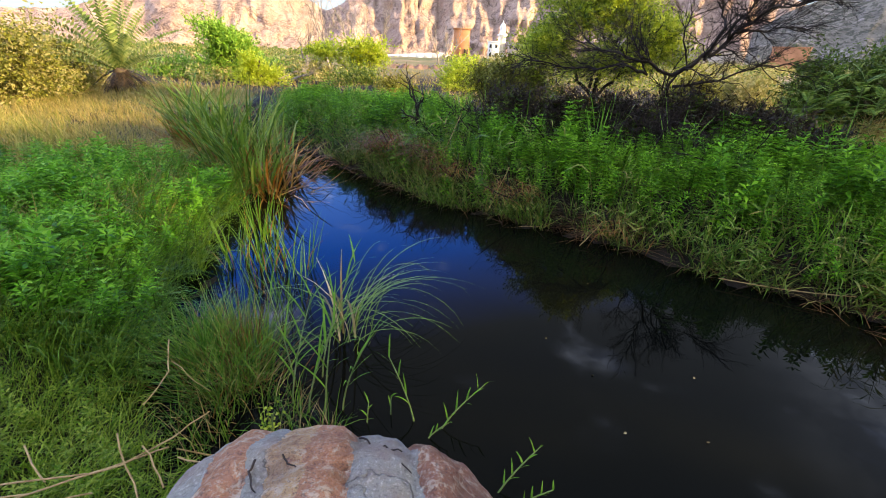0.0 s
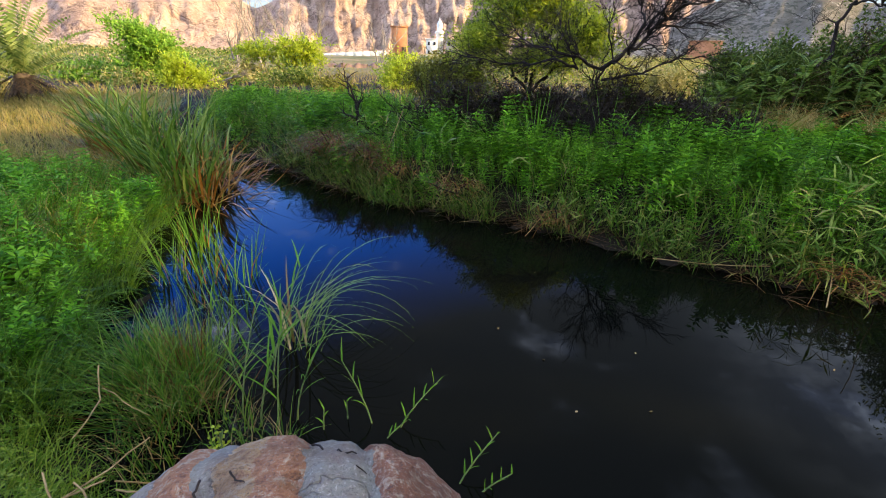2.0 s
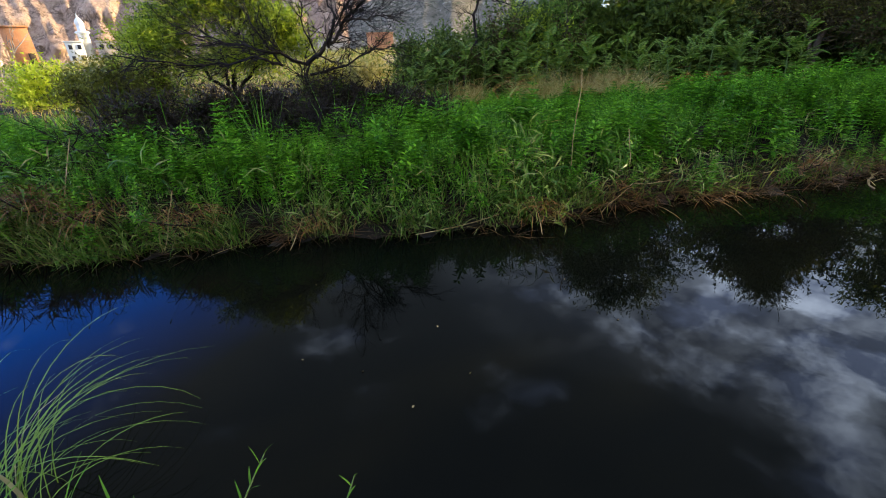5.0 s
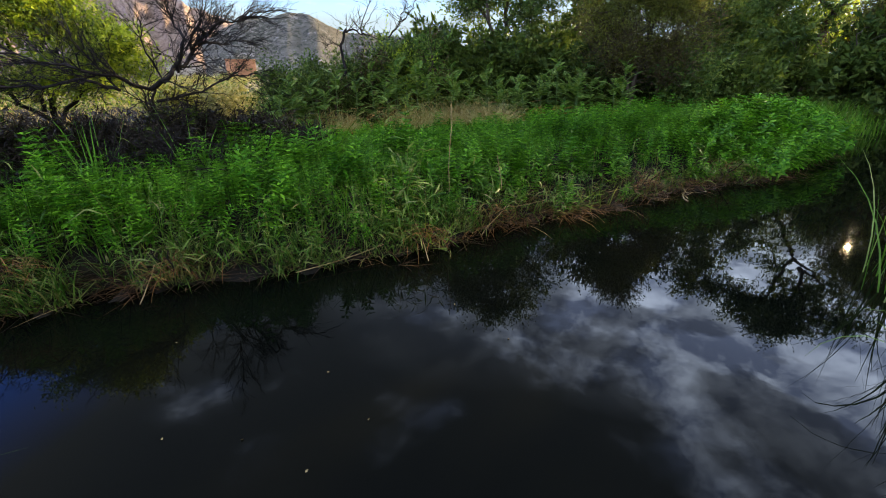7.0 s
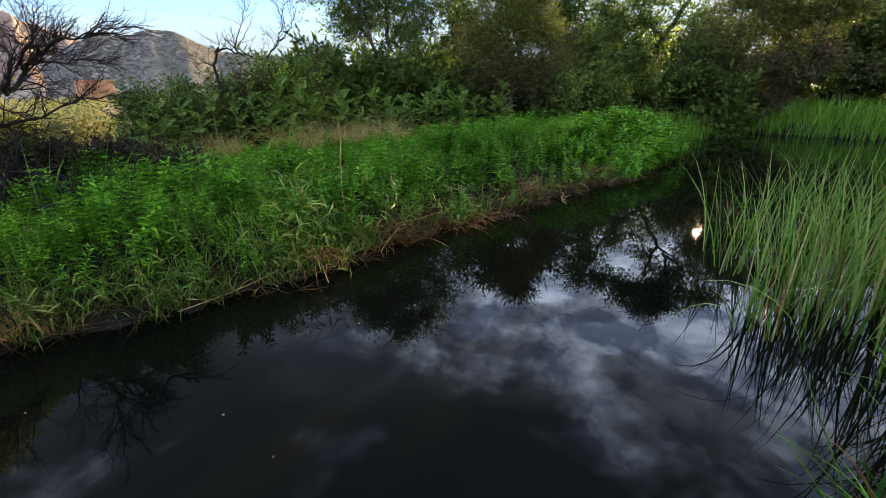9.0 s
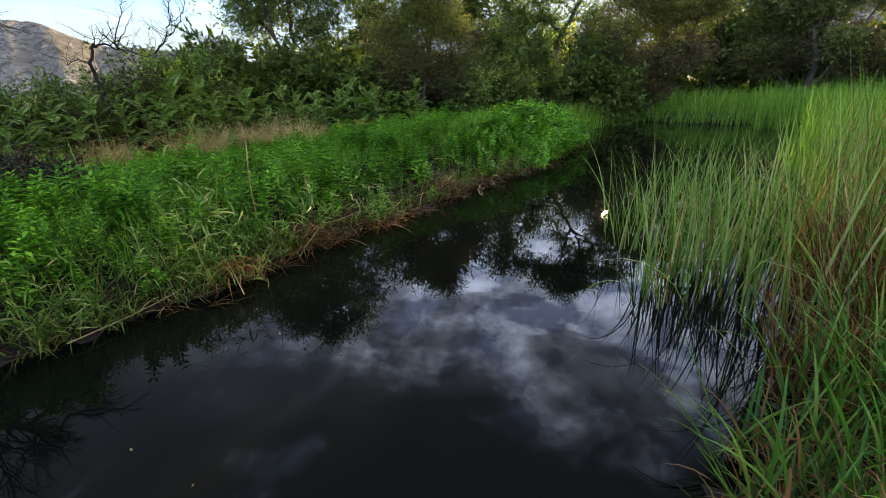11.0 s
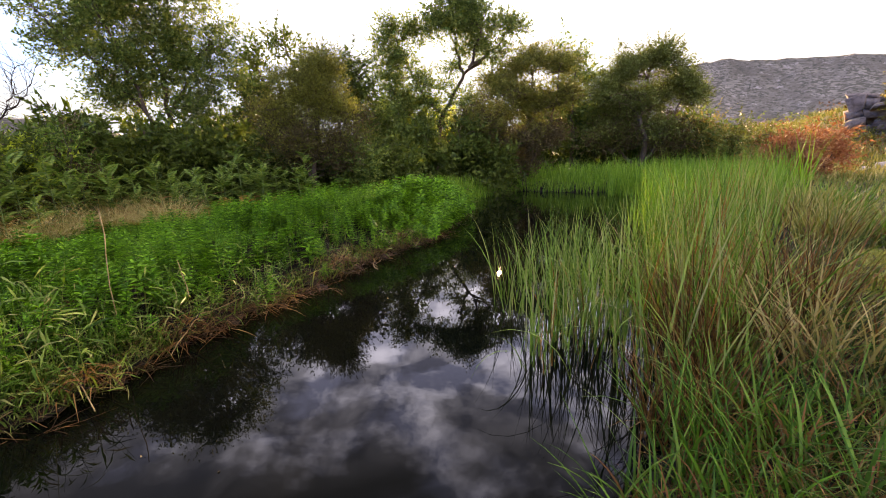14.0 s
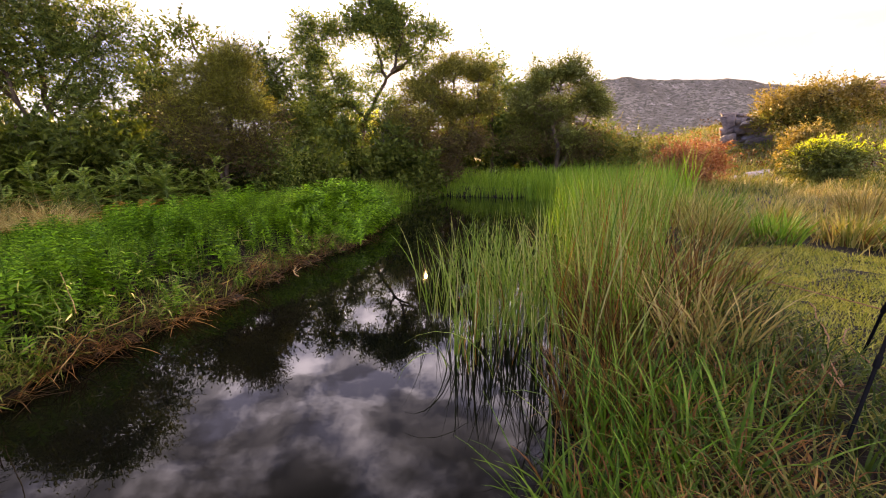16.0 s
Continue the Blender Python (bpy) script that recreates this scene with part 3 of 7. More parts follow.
def ground_z(x, y):
    x, y = np.asarray(x, float), np.asarray(y, float)
    d = shore_distance(x, y)
    r = np.hypot(x, y)
    wob = 0.5 * fbm(x * 0.5, y * 0.5, octaves=3, seed=1)
    south = ease(-0.6, -2.2, y) * ease(6.0, 3.0, x + 0.25 * y)
    far_side = ease(-0.5, 1.5, x * 0.62 + y * 0.78 - 2.4)
    base = 0.17 + 0.13 * far_side + 0.22 * south + 0.03 * wob
    base = base + 0.2 * np.exp(-((x - 6.9) ** 2 + (y - 0.9) ** 2) / 2.6)
    base = base + 0.30 * np.exp(-((x - 0.0) ** 2 + (y + 0.5) ** 2) / 0.7)
    az = np.degrees(np.arctan2(x, y))
    rise = ease(18, 80, r) * (0.3 + 3.6 * ease(95, 140, az) * ease(200, 165, az))
    base = base + rise + 0.12 * ease(10, 30, r) * fbm(x * 0.07, y * 0.07, octaves=3, seed=2)
    base = base + 3.2 * np.exp(-((x - 16.4) ** 2 + (y + 26.3) ** 2) / 60)      # the knoll with the ruins
    low_shelf = 0.4 * ease(2.6, 4.8, x) * ease(8.5, 6.5, x) * far_side
    land = base * ease(-0.02, 0.6, d - low_shelf * 0.8) - 0.04 * ease(0.14, 0.02, d)
    bed = -0.45 * ease(0.0, 0.9, -d)
    return np.where(d > 0, land, bed)


def scatter(n, xr, yr, keep):
    """n places in a rectangle that keep(x, y, d) lets stand; d is the distance from the water."""
    x, y = rng.uniform(*xr, n), rng.uniform(*yr, n)
    d = shore_distance(x, y)
    ok = keep(x, y, d)
    x, y = x[ok], y[ok]
    return np.stack([x, y, np.where(d[ok] > -0.2, np.maximum(ground_z(x, y), -0.02), ground_z(x, y))], 1), d[ok]


def inside(poly, x, y):
    c = np.zeros(np.shape(x), bool)
    p = np.asarray(poly, float)
    for (ax, ay), (bx, by) in zip(p, np.roll(p, -1, 0)):
        c ^= ((ay > y) != (by > y)) & (x < (bx - ax) * (y - ay) / (by - ay + 1e-12) + ax)
    return c


def spaced(lo, hi, fine, outer):
    """Grid lines: even within lo..hi, ever wider outside, out to the horizon."""
    mid = np.arange(lo, hi + fine / 2, fine)
    grow = [fine]
    while sum(grow) < outer:
        grow.append(grow[-1] * 1.17)
    g = np.cumsum(grow)
    return np.concatenate([lo - g[::-1], mid, hi + g])


gx, gy = spaced(-7, 16, 0.14, 4200), spaced(-10.5, 9.5, 0.14, 4200)
GX, GY = np.meshgrid(gx, gy, indexing="ij")
GZ = ground_z(GX, GY) + 0.012 * rng.normal(size=GX.shape) * (np.hypot(GX, GY) < 25)
ni, nj = GX.shape
ii, jj = np.meshgrid(np.arange(ni - 1), np.arange(nj - 1), indexing="ij")
quads = np.stack([ii * nj + jj, (ii + 1) * nj + jj, (ii + 1) * nj + jj + 1, ii * nj + jj + 1], -1).reshape(-1, 4)
ground = part("ground", np.stack([GX, GY, GZ], -1).reshape(-1, 3), quads, M_SOIL, smooth=True)
tagged(ground, "dark damp soil of the pond's banks and the dry plain beyond", "ground", kind="structure")

wx, wy = np.meshgrid(np.linspace(-4.5, 16.5, 64), np.linspace(-10.5, 8.0, 64), indexing="ij")
ii, jj = np.meshgrid(np.arange(63), np.arange(63), indexing="ij")
wq = np.stack([ii * 64 + jj, (ii + 1) * 64 + jj, (ii + 1) * 64 + jj + 1, ii * 64 + jj + 1], -1).reshape(-1, 4)
water = part("water", np.stack([wx, wy, 0 * wx], -1).reshape(-1, 3), wq, M_WATER, smooth=True)
tagged(water, "still dark pond water mirroring the cloudy sky", "water", kind="structure")


# ---- mountains ----
def mountain(name, skyline, dist, depth, mat, label, rough, fins=0.0, base=0.0):
    """A range seen from the pond: its skyline as (azimuth, tangent of height), its face pushed in and out by layered noise."""
    az = np.arange(skyline[0][0], skyline[-1][0], 0.2 if fins else 0.35)
    top = np.interp(az, [a for a, _ in skyline], [h for _, h in skyline])
    rows = 52
    s = np.linspace(0, 1, rows)
    A, S = np.meshgrid(az, s, indexing="ij")
    x0, y0 = np.sin(np.radians(A)) * dist, np.cos(np.radians(A)) * dist
    jag = 0.035 * fbm(x0 * 0.012, y0 * 0.012, octaves=5, seed=4) * rough
    H = (top[:, None] * (1 + jag)) * dist * np.where(S < 0.999, 1, 1)
    Z = base + H * S
    push = depth * S + rough * dist * 0.024 * fbm(x0 * 0.008, y0 * 0.008, Z * 0.01, 5, seed=5) * ease(0, 0.2, S)
    if fins:
        # smooth slabs on the left of the range, upright buttresses and clefts on its right
        f = fbm(x0 * 0.02, y0 * 0.02, Z * 0.013, 5, seed=6)
        cleft = np.abs(fbm(x0 * 0.022, y0 * 0.022, Z * 0.004, 4, seed=7)) * (0.25 + 0.75 * ease(-20, -6, A))
        push = push - fins * dist * (0.004 * np.abs(f) + 0.013 * cleft) * ease(0.02, 0.3, S)
    R = dist + push
    k = 1 + push / dist * 0
    X, Y = np.sin(np.radians(A)) * R, np.cos(np.radians(A)) * R
    Z = (Z) * (R / dist)
    V = np.stack([X, Y, Z], -1)
    # the far side falls away behind the crest
    back = V[:, -1:].copy() * np.array([1.25, 1.25, 0.0])
    V = np.concatenate([V, back], 1)
    na, nr = V.shape[:2]
    i, j = np.meshgrid(np.arange(na - 1), np.arange(nr - 1), indexing="ij")
    q = np.stack([i * nr + j, i * nr + j + 1, (i + 1) * nr + j + 1, (i + 1) * nr + j], -1).reshape(-1, 4)
    ob = part(name, V.reshape(-1, 3), q, mat)
    return tagged(ob, label, "mountain", kind="structure")


mountain("mountain_north", [(-100, 0.03), (-60, 0.04), (-43, 0.044), (-38, 0.05), (-34, 0.075), (-28, 0.105), (-21, 0.115), (-15.5, 0.092), (-13.8, 0.08), (-12, 0.09), (-8, 0.13), (0, 0.15), (12, 0.155), (22, 0.15), (28, 0.145), (31.5, 0.131), (35, 0.113), (38.3, 0.096), (42, 0.08), (50, 0.06)],
         620, 160, M_ROCKFACE, "steep pinkish granite mountain range lit by low sun", 1.0, fins=1.0)
mountain("hill_east", [(33, 0.06), (36, 0.095), (37.8, 0.109), (39.9, 0.116), (43.9, 0.122), (45.5, 0.116), (47.3, 0.101), (48.4, 0.09), (54, 0.085), (58, 0.082), (64, 0.05), (72, 0.02), (80, 0.012)],
         420, 130, M_HILL, "scrubby dark rocky hill", 0.7, fins=0.3)
mountain("hill_south", [(100, 0.02), (110, 0.08), (118, 0.145), (125, 0.163), (131, 0.163), (137, 0.15), (141, 0.145), (145, 0.126), (150, 0.116), (155, 0.108), (170, 0.08), (195, 0.05), (225, 0.045), (258, 0.035)],
         520, 260, M_HILL, "long dark flat-topped hill with scrub", 0.5)

# ---- grasses and herbs ----
def stuff(name, verts, faces, mat, label, category="grass"):
    ob = part(name, verts, faces, mat)
    return tagged(ob, label, category, kind="stuff")


def herb_template(levels, leaf, height, per=4, seed=0, slim=0.14):
    """An upright stem with whorls of narrow leaves, one unit metre tall."""
    r = np.random.default_rng(seed)
    vs, fs = [], []
    sv, sf = tube([(0, 0, 0), (0.01, 0, height * 0.5), (0, 0.01, height)], [0.006, 0.005, 0.002], 3)
    vs.append(sv)
    fs.append(sf)
    n = len(sv)
    for k in range(levels):
        s = (k + 1) / levels
        z = height * (0.22 + 0.78 * s)
        L = leaf * (0.65 + 0.7 * math.sin(math.pi * min(1, 0.25 + 0.65 * s)))
        for j in range(per):
            a = j * 2 * math.pi / per + k * 1.2 + r.uniform(-0.3, 0.3)
            up = 0.75 * s + r.uniform(-0.25, 0.2)
            d = np.array([math.cos(a), math.sin(a), up])
            d /= np.linalg.norm(d)
            w = np.array([-math.sin(a), math.cos(a), 0]) * L * slim
            p = np.array([0, 0, z])
            tip = p + d * L + np.array([0, 0, -0.25 * L])
            mid = p + d * L * 0.45
            vs.append(np.array([p, mid + w, tip, mid - w]))
            fs.append(np.array([[n, n + 1, n + 2, n + 3]]))
            n += 4
    return np.concatenate(vs), np.concatenate(fs)


def herb_bed(name, places, height, mat, label, levels=7, leaf=0.13, per=4, tilt=0.18, slim=0.14):
    n = len(places)
    kinds = [herb_template(levels, leaf, 1.0, per, s, slim) for s in range(4)]
    pick = rng.integers(0, 4, n)
    out = []
    for k, (tv, tf) in enumerate(kinds):
        sel = pick == k
        m = int(sel.sum())
        if not m:
            continue
        t, a = np.abs(rng.normal(size=m)) * tilt, rng.uniform(0, 6.28, m)
        mats = lean_mats(t, a) @ turn_z(rng.uniform(0, 6.28, m))
        out.append(copies(tv, tf, mats, places[sel], (height if np.isscalar(height) else height[sel]) * rng.uniform(0.7, 1.2, m)))
    v, f = joined(out)
    return stuff(name, v, f, mat, label, "herbs")


def grass_bed(name, places, height, width, mat, label, lean=(0.1, 0.9), segs=3, az=None, spread=6.28, jitter=0.35, category="grass", flat=False):
    """Blades scattered over a stretch of ground; flat ones lie on it."""
    n = len(places)
    h = height * rng.uniform(1 - jitter, 1 + jitter, n)
    a = rng.uniform(0, 6.28, n) if az is None else az + rng.normal(size=n) * spread
    lean0, lean1 = (rng.uniform(1.05, 1.6, n), rng.uniform(1.25, 1.95, n)) if flat else (rng.uniform(0, lean[0] * 2, n), rng.uniform(lean[1] * 0.4, lean[1] * 1.5, n))
    v, f = ribbons(places, h, width * rng.uniform(0.6, 1.3, n), a, lean0, lean1, segs, twist=rng.normal(size=n) * 0.5)
    return stuff(name, v, f, mat, label, category)


def clump(name, at, n, radius, height, width, mat, label, category="reeds", lean=(0.05, 0.4), segs=6, dry=0.0, group="", outward=0.7, jitter=0.3, tip=None):
    """A tuft that stands on its own: blades round a common foot, with dead ones among them."""
    ob = thing(name, (at[0], at[1], at[2]), label, category, group)
    for pname, count, mt in (("tuft", int(n * (1 - dry)), mat), ("dead_tuft", int(n * dry), M_THATCH)):
        if not count:
            continue
        a = rng.uniform(0, 6.28, count)
        r = radius * np.sqrt(rng.uniform(0, 1, count))
        foot = np.stack([np.sin(a) * r, np.cos(a) * r, -0.02 + 0 * a], 1)
        way = np.where(rng.uniform(size=count) < outward, a + rng.normal(size=count) * 0.5, rng.uniform(0, 6.28, count))
        k = 0.75 if pname == "dead_tuft" else 1.0
        h = height * k * rng.uniform(1 - jitter, 1 + jitter, count)
        bend = rng.uniform(0.4, 1.4, count) * lean[1] * (1.6 if pname == "dead_tuft" else 1.0)
        v, f = ribbons(foot, h, width * rng.uniform(0.6, 1.3, count), way, rng.uniform(0, 2, count) * lean[0] + lean[0] * r / max(radius, 1e-6), bend, segs, twist=rng.normal(size=count) * 0.6)
        if count > 60:
            part(pname, v, f, mt, ob)
            continue
        for v1, f1 in zip(v.reshape(count, -1, 3), f.reshape(count, -1, 4)):
            part("blade" if pname == "tuft" else "dead_blade", v1, f1 - f1.min(), mt, ob)
    return ob


def gz(x, y):
    return float(ground_z(np.array([x]), np.array([y]))[0])


def spot(x, y, dz=0.0):
    return (x, y, max(gz(x, y), -0.05) + dz)


far_side = lambda x, y: (x * 0.62 + y * 0.78 > 2.0) & (y > -2.6)

# the far bank: tall bright herbs, ragged grass hanging over the edge, a shelf of dead litter at the water that widens to the east
shelf = lambda x: 0.14 + 0.26 * ease(2.6, 4.8, x) * ease(8.5, 6.5, x)
lumps = lambda x, y: fbm(x * 0.75, y * 0.75, octaves=3, seed=9)
brush_gap = lambda x, y, d: ~((d > 1.5 + 0.6 * ease(20, 28, np.degrees(np.arctan2(x, y)))) & (np.degrees(np.arctan2(x, y)) > 4) & (np.degrees(np.arctan2(x, y)) < 38))
to_water = np.arctan2(-0.62, -0.78)
p, d = scatter(42000, (-2.6, 12.5), (-2.6, 8.5), lambda x, y, d: far_side(x, y) & brush_gap(x, y, d) & (d > 0.1 + shelf(x) + 0.1 * fbm(x * 1.6, y * 1.6, octaves=2, seed=17)) & (d < 2.9 + 0.4 * np.sin(x * 2)) & (rng.uniform(size=x.shape) < np.where(d < 2.0, 0.8, 0.35)) & (fbm(x * 0.9, y * 0.9, octaves=2, seed=8) > -0.5))
tall = (0.27 + 0.09 * lumps(p[:, 0], p[:, 1])) * np.interp(d, [0.2, 0.6, 1.2, 2.6], [0.9, 1.05, 1.1, 0.9])
herb_bed("bank_herbs", p, np.maximum(tall, 0.13), M_HERB, "bright green leafy herbs crowding the far bank", levels=8, leaf=0.15, slim=0.16, tilt=0.18)
p, d = scatter(5200, (-2.6, 9.5), (-2.6, 8.0), lambda x, y, d: far_side(x, y) & (d > 0.06) & (d < 0.3 + shelf(x)) & (fbm(x * 1.5, y * 1.5, octaves=2, seed=18) > 0.0))
herb_bed("bank_front_herbs", p, 0.26 + 0.1 * fbm(p[:, 0] * 1.3, p[:, 1] * 1.3, octaves=2, seed=19), M_HERB, "lower leafy herbs in clumps at the front of the far bank", levels=7, leaf=0.21, slim=0.16, tilt=0.4)
p, d = scatter(110000, (-2.6, 12.5), (-2.7, 8.0), lambda x, y, d: far_side(x, y) & (d > 0.02) & (d < 0.5) & (rng.uniform(size=x.shape) < np.interp(x, [2.6, 4.4, 7.0, 8.5], [0.62, 0.26, 0.2, 0.5])) & (fbm(x * 1.3, y * 1.3, octaves=2, seed=12) > -0.8))
grass_bed("bank_edge_grass", p, 0.22, 0.0105, M_CANEGRASS, "ragged green grass hanging over the bank's edge", lean=(0.35, 1.6), segs=4, az=to_water, spread=1.0)
p, d = scatter(48000, (-1.4, 3.2), (0.6, 5.2), lambda x, y, d: far_side(x, y) & (d > -0.03) & (d < 0.3) & (fbm(x * 1.7, y * 1.7, octaves=2, seed=52) > -0.45))
grass_bed("overhanging_grass", p, 0.24, 0.0085, M_CANEGRASS, "long grass blades drooping over the near end of the far bank", lean=(0.45, 1.75), segs=4, az=to_water, spread=1.3)
q, _ = scatter(60000, (-2.6, 12.5), (-2.7, 8.0), lambda x, y, d: far_side(x, y) & (d > 0.0) & (d < 0.9) & (rng.uniform(size=x.shape) < np.where(d < 0.45, 0.55, 0.2) * np.interp(x, [2.6, 4.5], [1.25, 0.6])) & (fbm(x * 1.1, y * 1.1, octaves=2, seed=13) > -0.6))
herb_bed("bank_cane_grass", q, 0.31 + 0.13 * fbm(q[:, 0] * 1.3, q[:, 1] * 1.3, octaves=2, seed=14), M_CANEGRASS, "leafy cane grass with long pale leaves spilling over the far bank", levels=6, leaf=0.32, per=1, tilt=0.7, slim=0.034)
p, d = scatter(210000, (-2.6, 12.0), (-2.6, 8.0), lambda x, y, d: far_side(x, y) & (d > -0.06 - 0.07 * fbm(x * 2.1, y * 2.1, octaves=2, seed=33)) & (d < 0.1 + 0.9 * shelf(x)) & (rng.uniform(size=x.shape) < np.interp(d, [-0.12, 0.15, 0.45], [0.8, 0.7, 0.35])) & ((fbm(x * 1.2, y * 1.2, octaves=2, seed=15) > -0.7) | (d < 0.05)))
grass_bed("bank_dead_litter", p + np.array([0, 0, 0.03]), 0.21, 0.007, M_SHADELITTER, "rust-brown dead stems matted along the waterline, darkened for shade", flat=True, segs=2, az=to_water, spread=1.6, category="dead grass")
p, d = scatter(2000, (-2.6, 12.0), (-2.6, 8.0), lambda x, y, d: far_side(x, y) & (d > -0.1) & (d < 0.2 + shelf(x)))
grass_bed("bank_straw", p + np.array([0, 0, 0.04]), 0.25, 0.005, M_DRY, "pale broken straw on the bank's edge", flat=True, segs=3, az=to_water + 1.0, spread=1.3, category="dead grass")
p, d = scatter(30000, (3.1, 9.5), (-2.6, 3.5), lambda x, y, d: far_side(x, y) & (d > -0.04 - 0.08 * fbm(x * 1.8, y * 1.8, octaves=2, seed=34)) & (d < 0.15 + shelf(x)) & (fbm(x * 1.4, y * 1.4, octaves=2, seed=21) > -0.05))
grass_bed("fallen_bank_stems", p + np.array([0, 0, 0.03]), 0.36, 0.007, M_THATCH, "red-brown fallen stems spilling down the bank", flat=True, segs=3, az=to_water + 0.9, spread=0.9, category="dead grass")
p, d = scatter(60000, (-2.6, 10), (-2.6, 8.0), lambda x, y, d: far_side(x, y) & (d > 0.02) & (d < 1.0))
grass_bed("bank_leaf_litter", p + np.array([0, 0, 0.015]), 0.14, 0.013, M_SHADELITTER, "brown fallen leaves under the far bank's herbs, darkened for shade", segs=1, flat=True, category="dead leaves")
p, d = scatter(70000, (-2.6, 10), (-2.6, 8.0), lambda x, y, d: far_side(x, y) & brush_gap(x, y, d) & (d > 0.15 + shelf(x)) & (d < 1.7) & (fbm(x * 1.0, y * 1.0, octaves=2, seed=27) > -0.3))
grass_bed("bank_fine_grass", p, 0.3, 0.006, M_GRASS, "fine green grass growing through the far bank's herbs", lean=(0.15, 0.9), segs=3)
p, d = scatter(1500, (6.6, 9.6), (-2.6, 0.6), lambda x, y, d: far_side(x, y) & (d > -0.12) & (d < 0.9))
herb_bed("bulging_bank_herbs", p, np.interp(p[:, 0], [6.6, 8.4, 9.6], [0.32, 0.55, 0.48]), M_HERB, "taller green herbs bulging over the bank's far corner", levels=8, leaf=0.2, slim=0.17, tilt=0.4)
p, d = scatter(20000, (-3, 11), (-2.5, 10), lambda x, y, d: far_side(x, y) & brush_gap(x, y, d) & (d > 1.2) & (d < 5.0))
grass_bed("bank_back_grass", p, 0.27, 0.013, M_GRASS, "soft green grass behind the bank's herbs", lean=(0.2, 1.1), segs=3)
p, d = scatter(3500, (2.5, 9), (0.5, 6), lambda x, y, d: far_side(x, y) & (d > 1.8) & (d < 4.2) & brush_gap(x, y, d) & (fbm(x * 0.6, y * 0.6, octaves=2, seed=23) > -0.2))
herb_bed("bank_back_herbs", p, 0.2 + 0.08 * lumps(p[:, 0], p[:, 1]), M_HERB, "loose green herbs behind the front of the bank", levels=7, leaf=0.2, slim=0.17, tilt=0.3)
# the meadow on the boulder's side
LEFT = [(-0.55, 0.2), (-0.75, 0.95), (-1.0, 1.3), (-1.2, 1.9), (-1.45, 2.6), (-1.7, 3.5), (-2.2, 4.4), (-2.7, 6.2), (-4.0, 9.6), (-10, 12), (-12, 4), (-6, 0.5), (-2, -0.6)]
left_side = lambda x, y: inside(LEFT, x, y)
p, d = scatter(38000, (-3.0, -0.5), (0.0, 1.9), lambda x, y, d: left_side(x, y) & (d > 0.04) & (x > -2.5 + 0.7 * fbm(x * 1.2, y * 1.2, octaves=3, seed=71)) & (y < 1.72 + 0.35 * fbm(x * 1.7, y * 1.7, octaves=3, seed=72)))
grass_bed("yellow_green_grass_mat", p, 0.145, 0.0036, M_MAT, "low dense yellow-green grass mat beside the boulder", lean=(0.4, 1.5), segs=3, az=radians(110), spread=1.1)
p, d = scatter(900, (-3.0, -0.8), (0.2, 1.9), lambda x, y, d: left_side(x, y) & (d > 0.1))
herb_bed("mat_weeds", p, 0.11, M_MAT, "small leafy weeds growing through the grass mat", levels=5, leaf=0.2)
p, d = scatter(6600, (-5.0, -1.0), (1.45, 3.9), lambda x, y, d: left_side(x, y) & (d > 0.1) & (x > -2.9 - 0.2 * y + 0.8 * fbm(x * 1.1, y * 1.1, octaves=3, seed=73)) & (y < 3.6 + 0.5 * fbm(x * 1.4, y * 1.4, octaves=2, seed=74)))
herb_bed("meadow_herbs", p, 0.2 + 0.08 * lumps(p[:, 0] * 1.6, p[:, 1] * 1.6), M_MEADOW, "lush bright green herbs on the near meadow", levels=7, leaf=0.17, tilt=0.35, slim=0.14)
p, d = scatter(19000, (-2.8, -0.8), (1.2, 3.8), lambda x, y, d: left_side(x, y) & (d > 0.02) & (d < 0.75) & (rng.uniform(size=x.shape) < np.interp(d, [0.0, 0.75], [1.0, 0.4])))
grass_bed("drooping_bank_grass", p, 0.27, 0.0055, M_SEDGE, "long dark green grass drooping towards the water", lean=(0.35, 1.7), segs=5, az=radians(95), spread=0.6)
p, d = scatter(62000, (-10, -1.6), (2.0, 11.0), lambda x, y, d: left_side(x, y) & (d > 0.2) & (y > 2.6 - 0.55 * (x + 2.8)))
pick = rng.uniform(size=len(p)) < 0.3
grass_bed("golden_meadow_grass", p[~pick], 0.19, 0.006, M_GOLD, "fine golden seeding grass on the meadow", lean=(0.45, 1.3), segs=2)
grass_bed("green_meadow_grass", p[pick], 0.17, 0.007, M_FIELD, "green grass among the meadow's golden seed heads", lean=(0.4, 1.2), segs=2)
p, d = scatter(24000, (-8, -1.2), (-0.6, 6.0), lambda x, y, d: left_side(x, y) & (d > 0.2) & (x < -1.7) & (y < 4.2 - 0.55 * (x + 2.8)))
grass_bed("mixed_meadow_grass", p, 0.26, 0.008, M_FIELD, "green and straw-coloured grass between herbs and field", lean=(0.3, 1.2), segs=2)

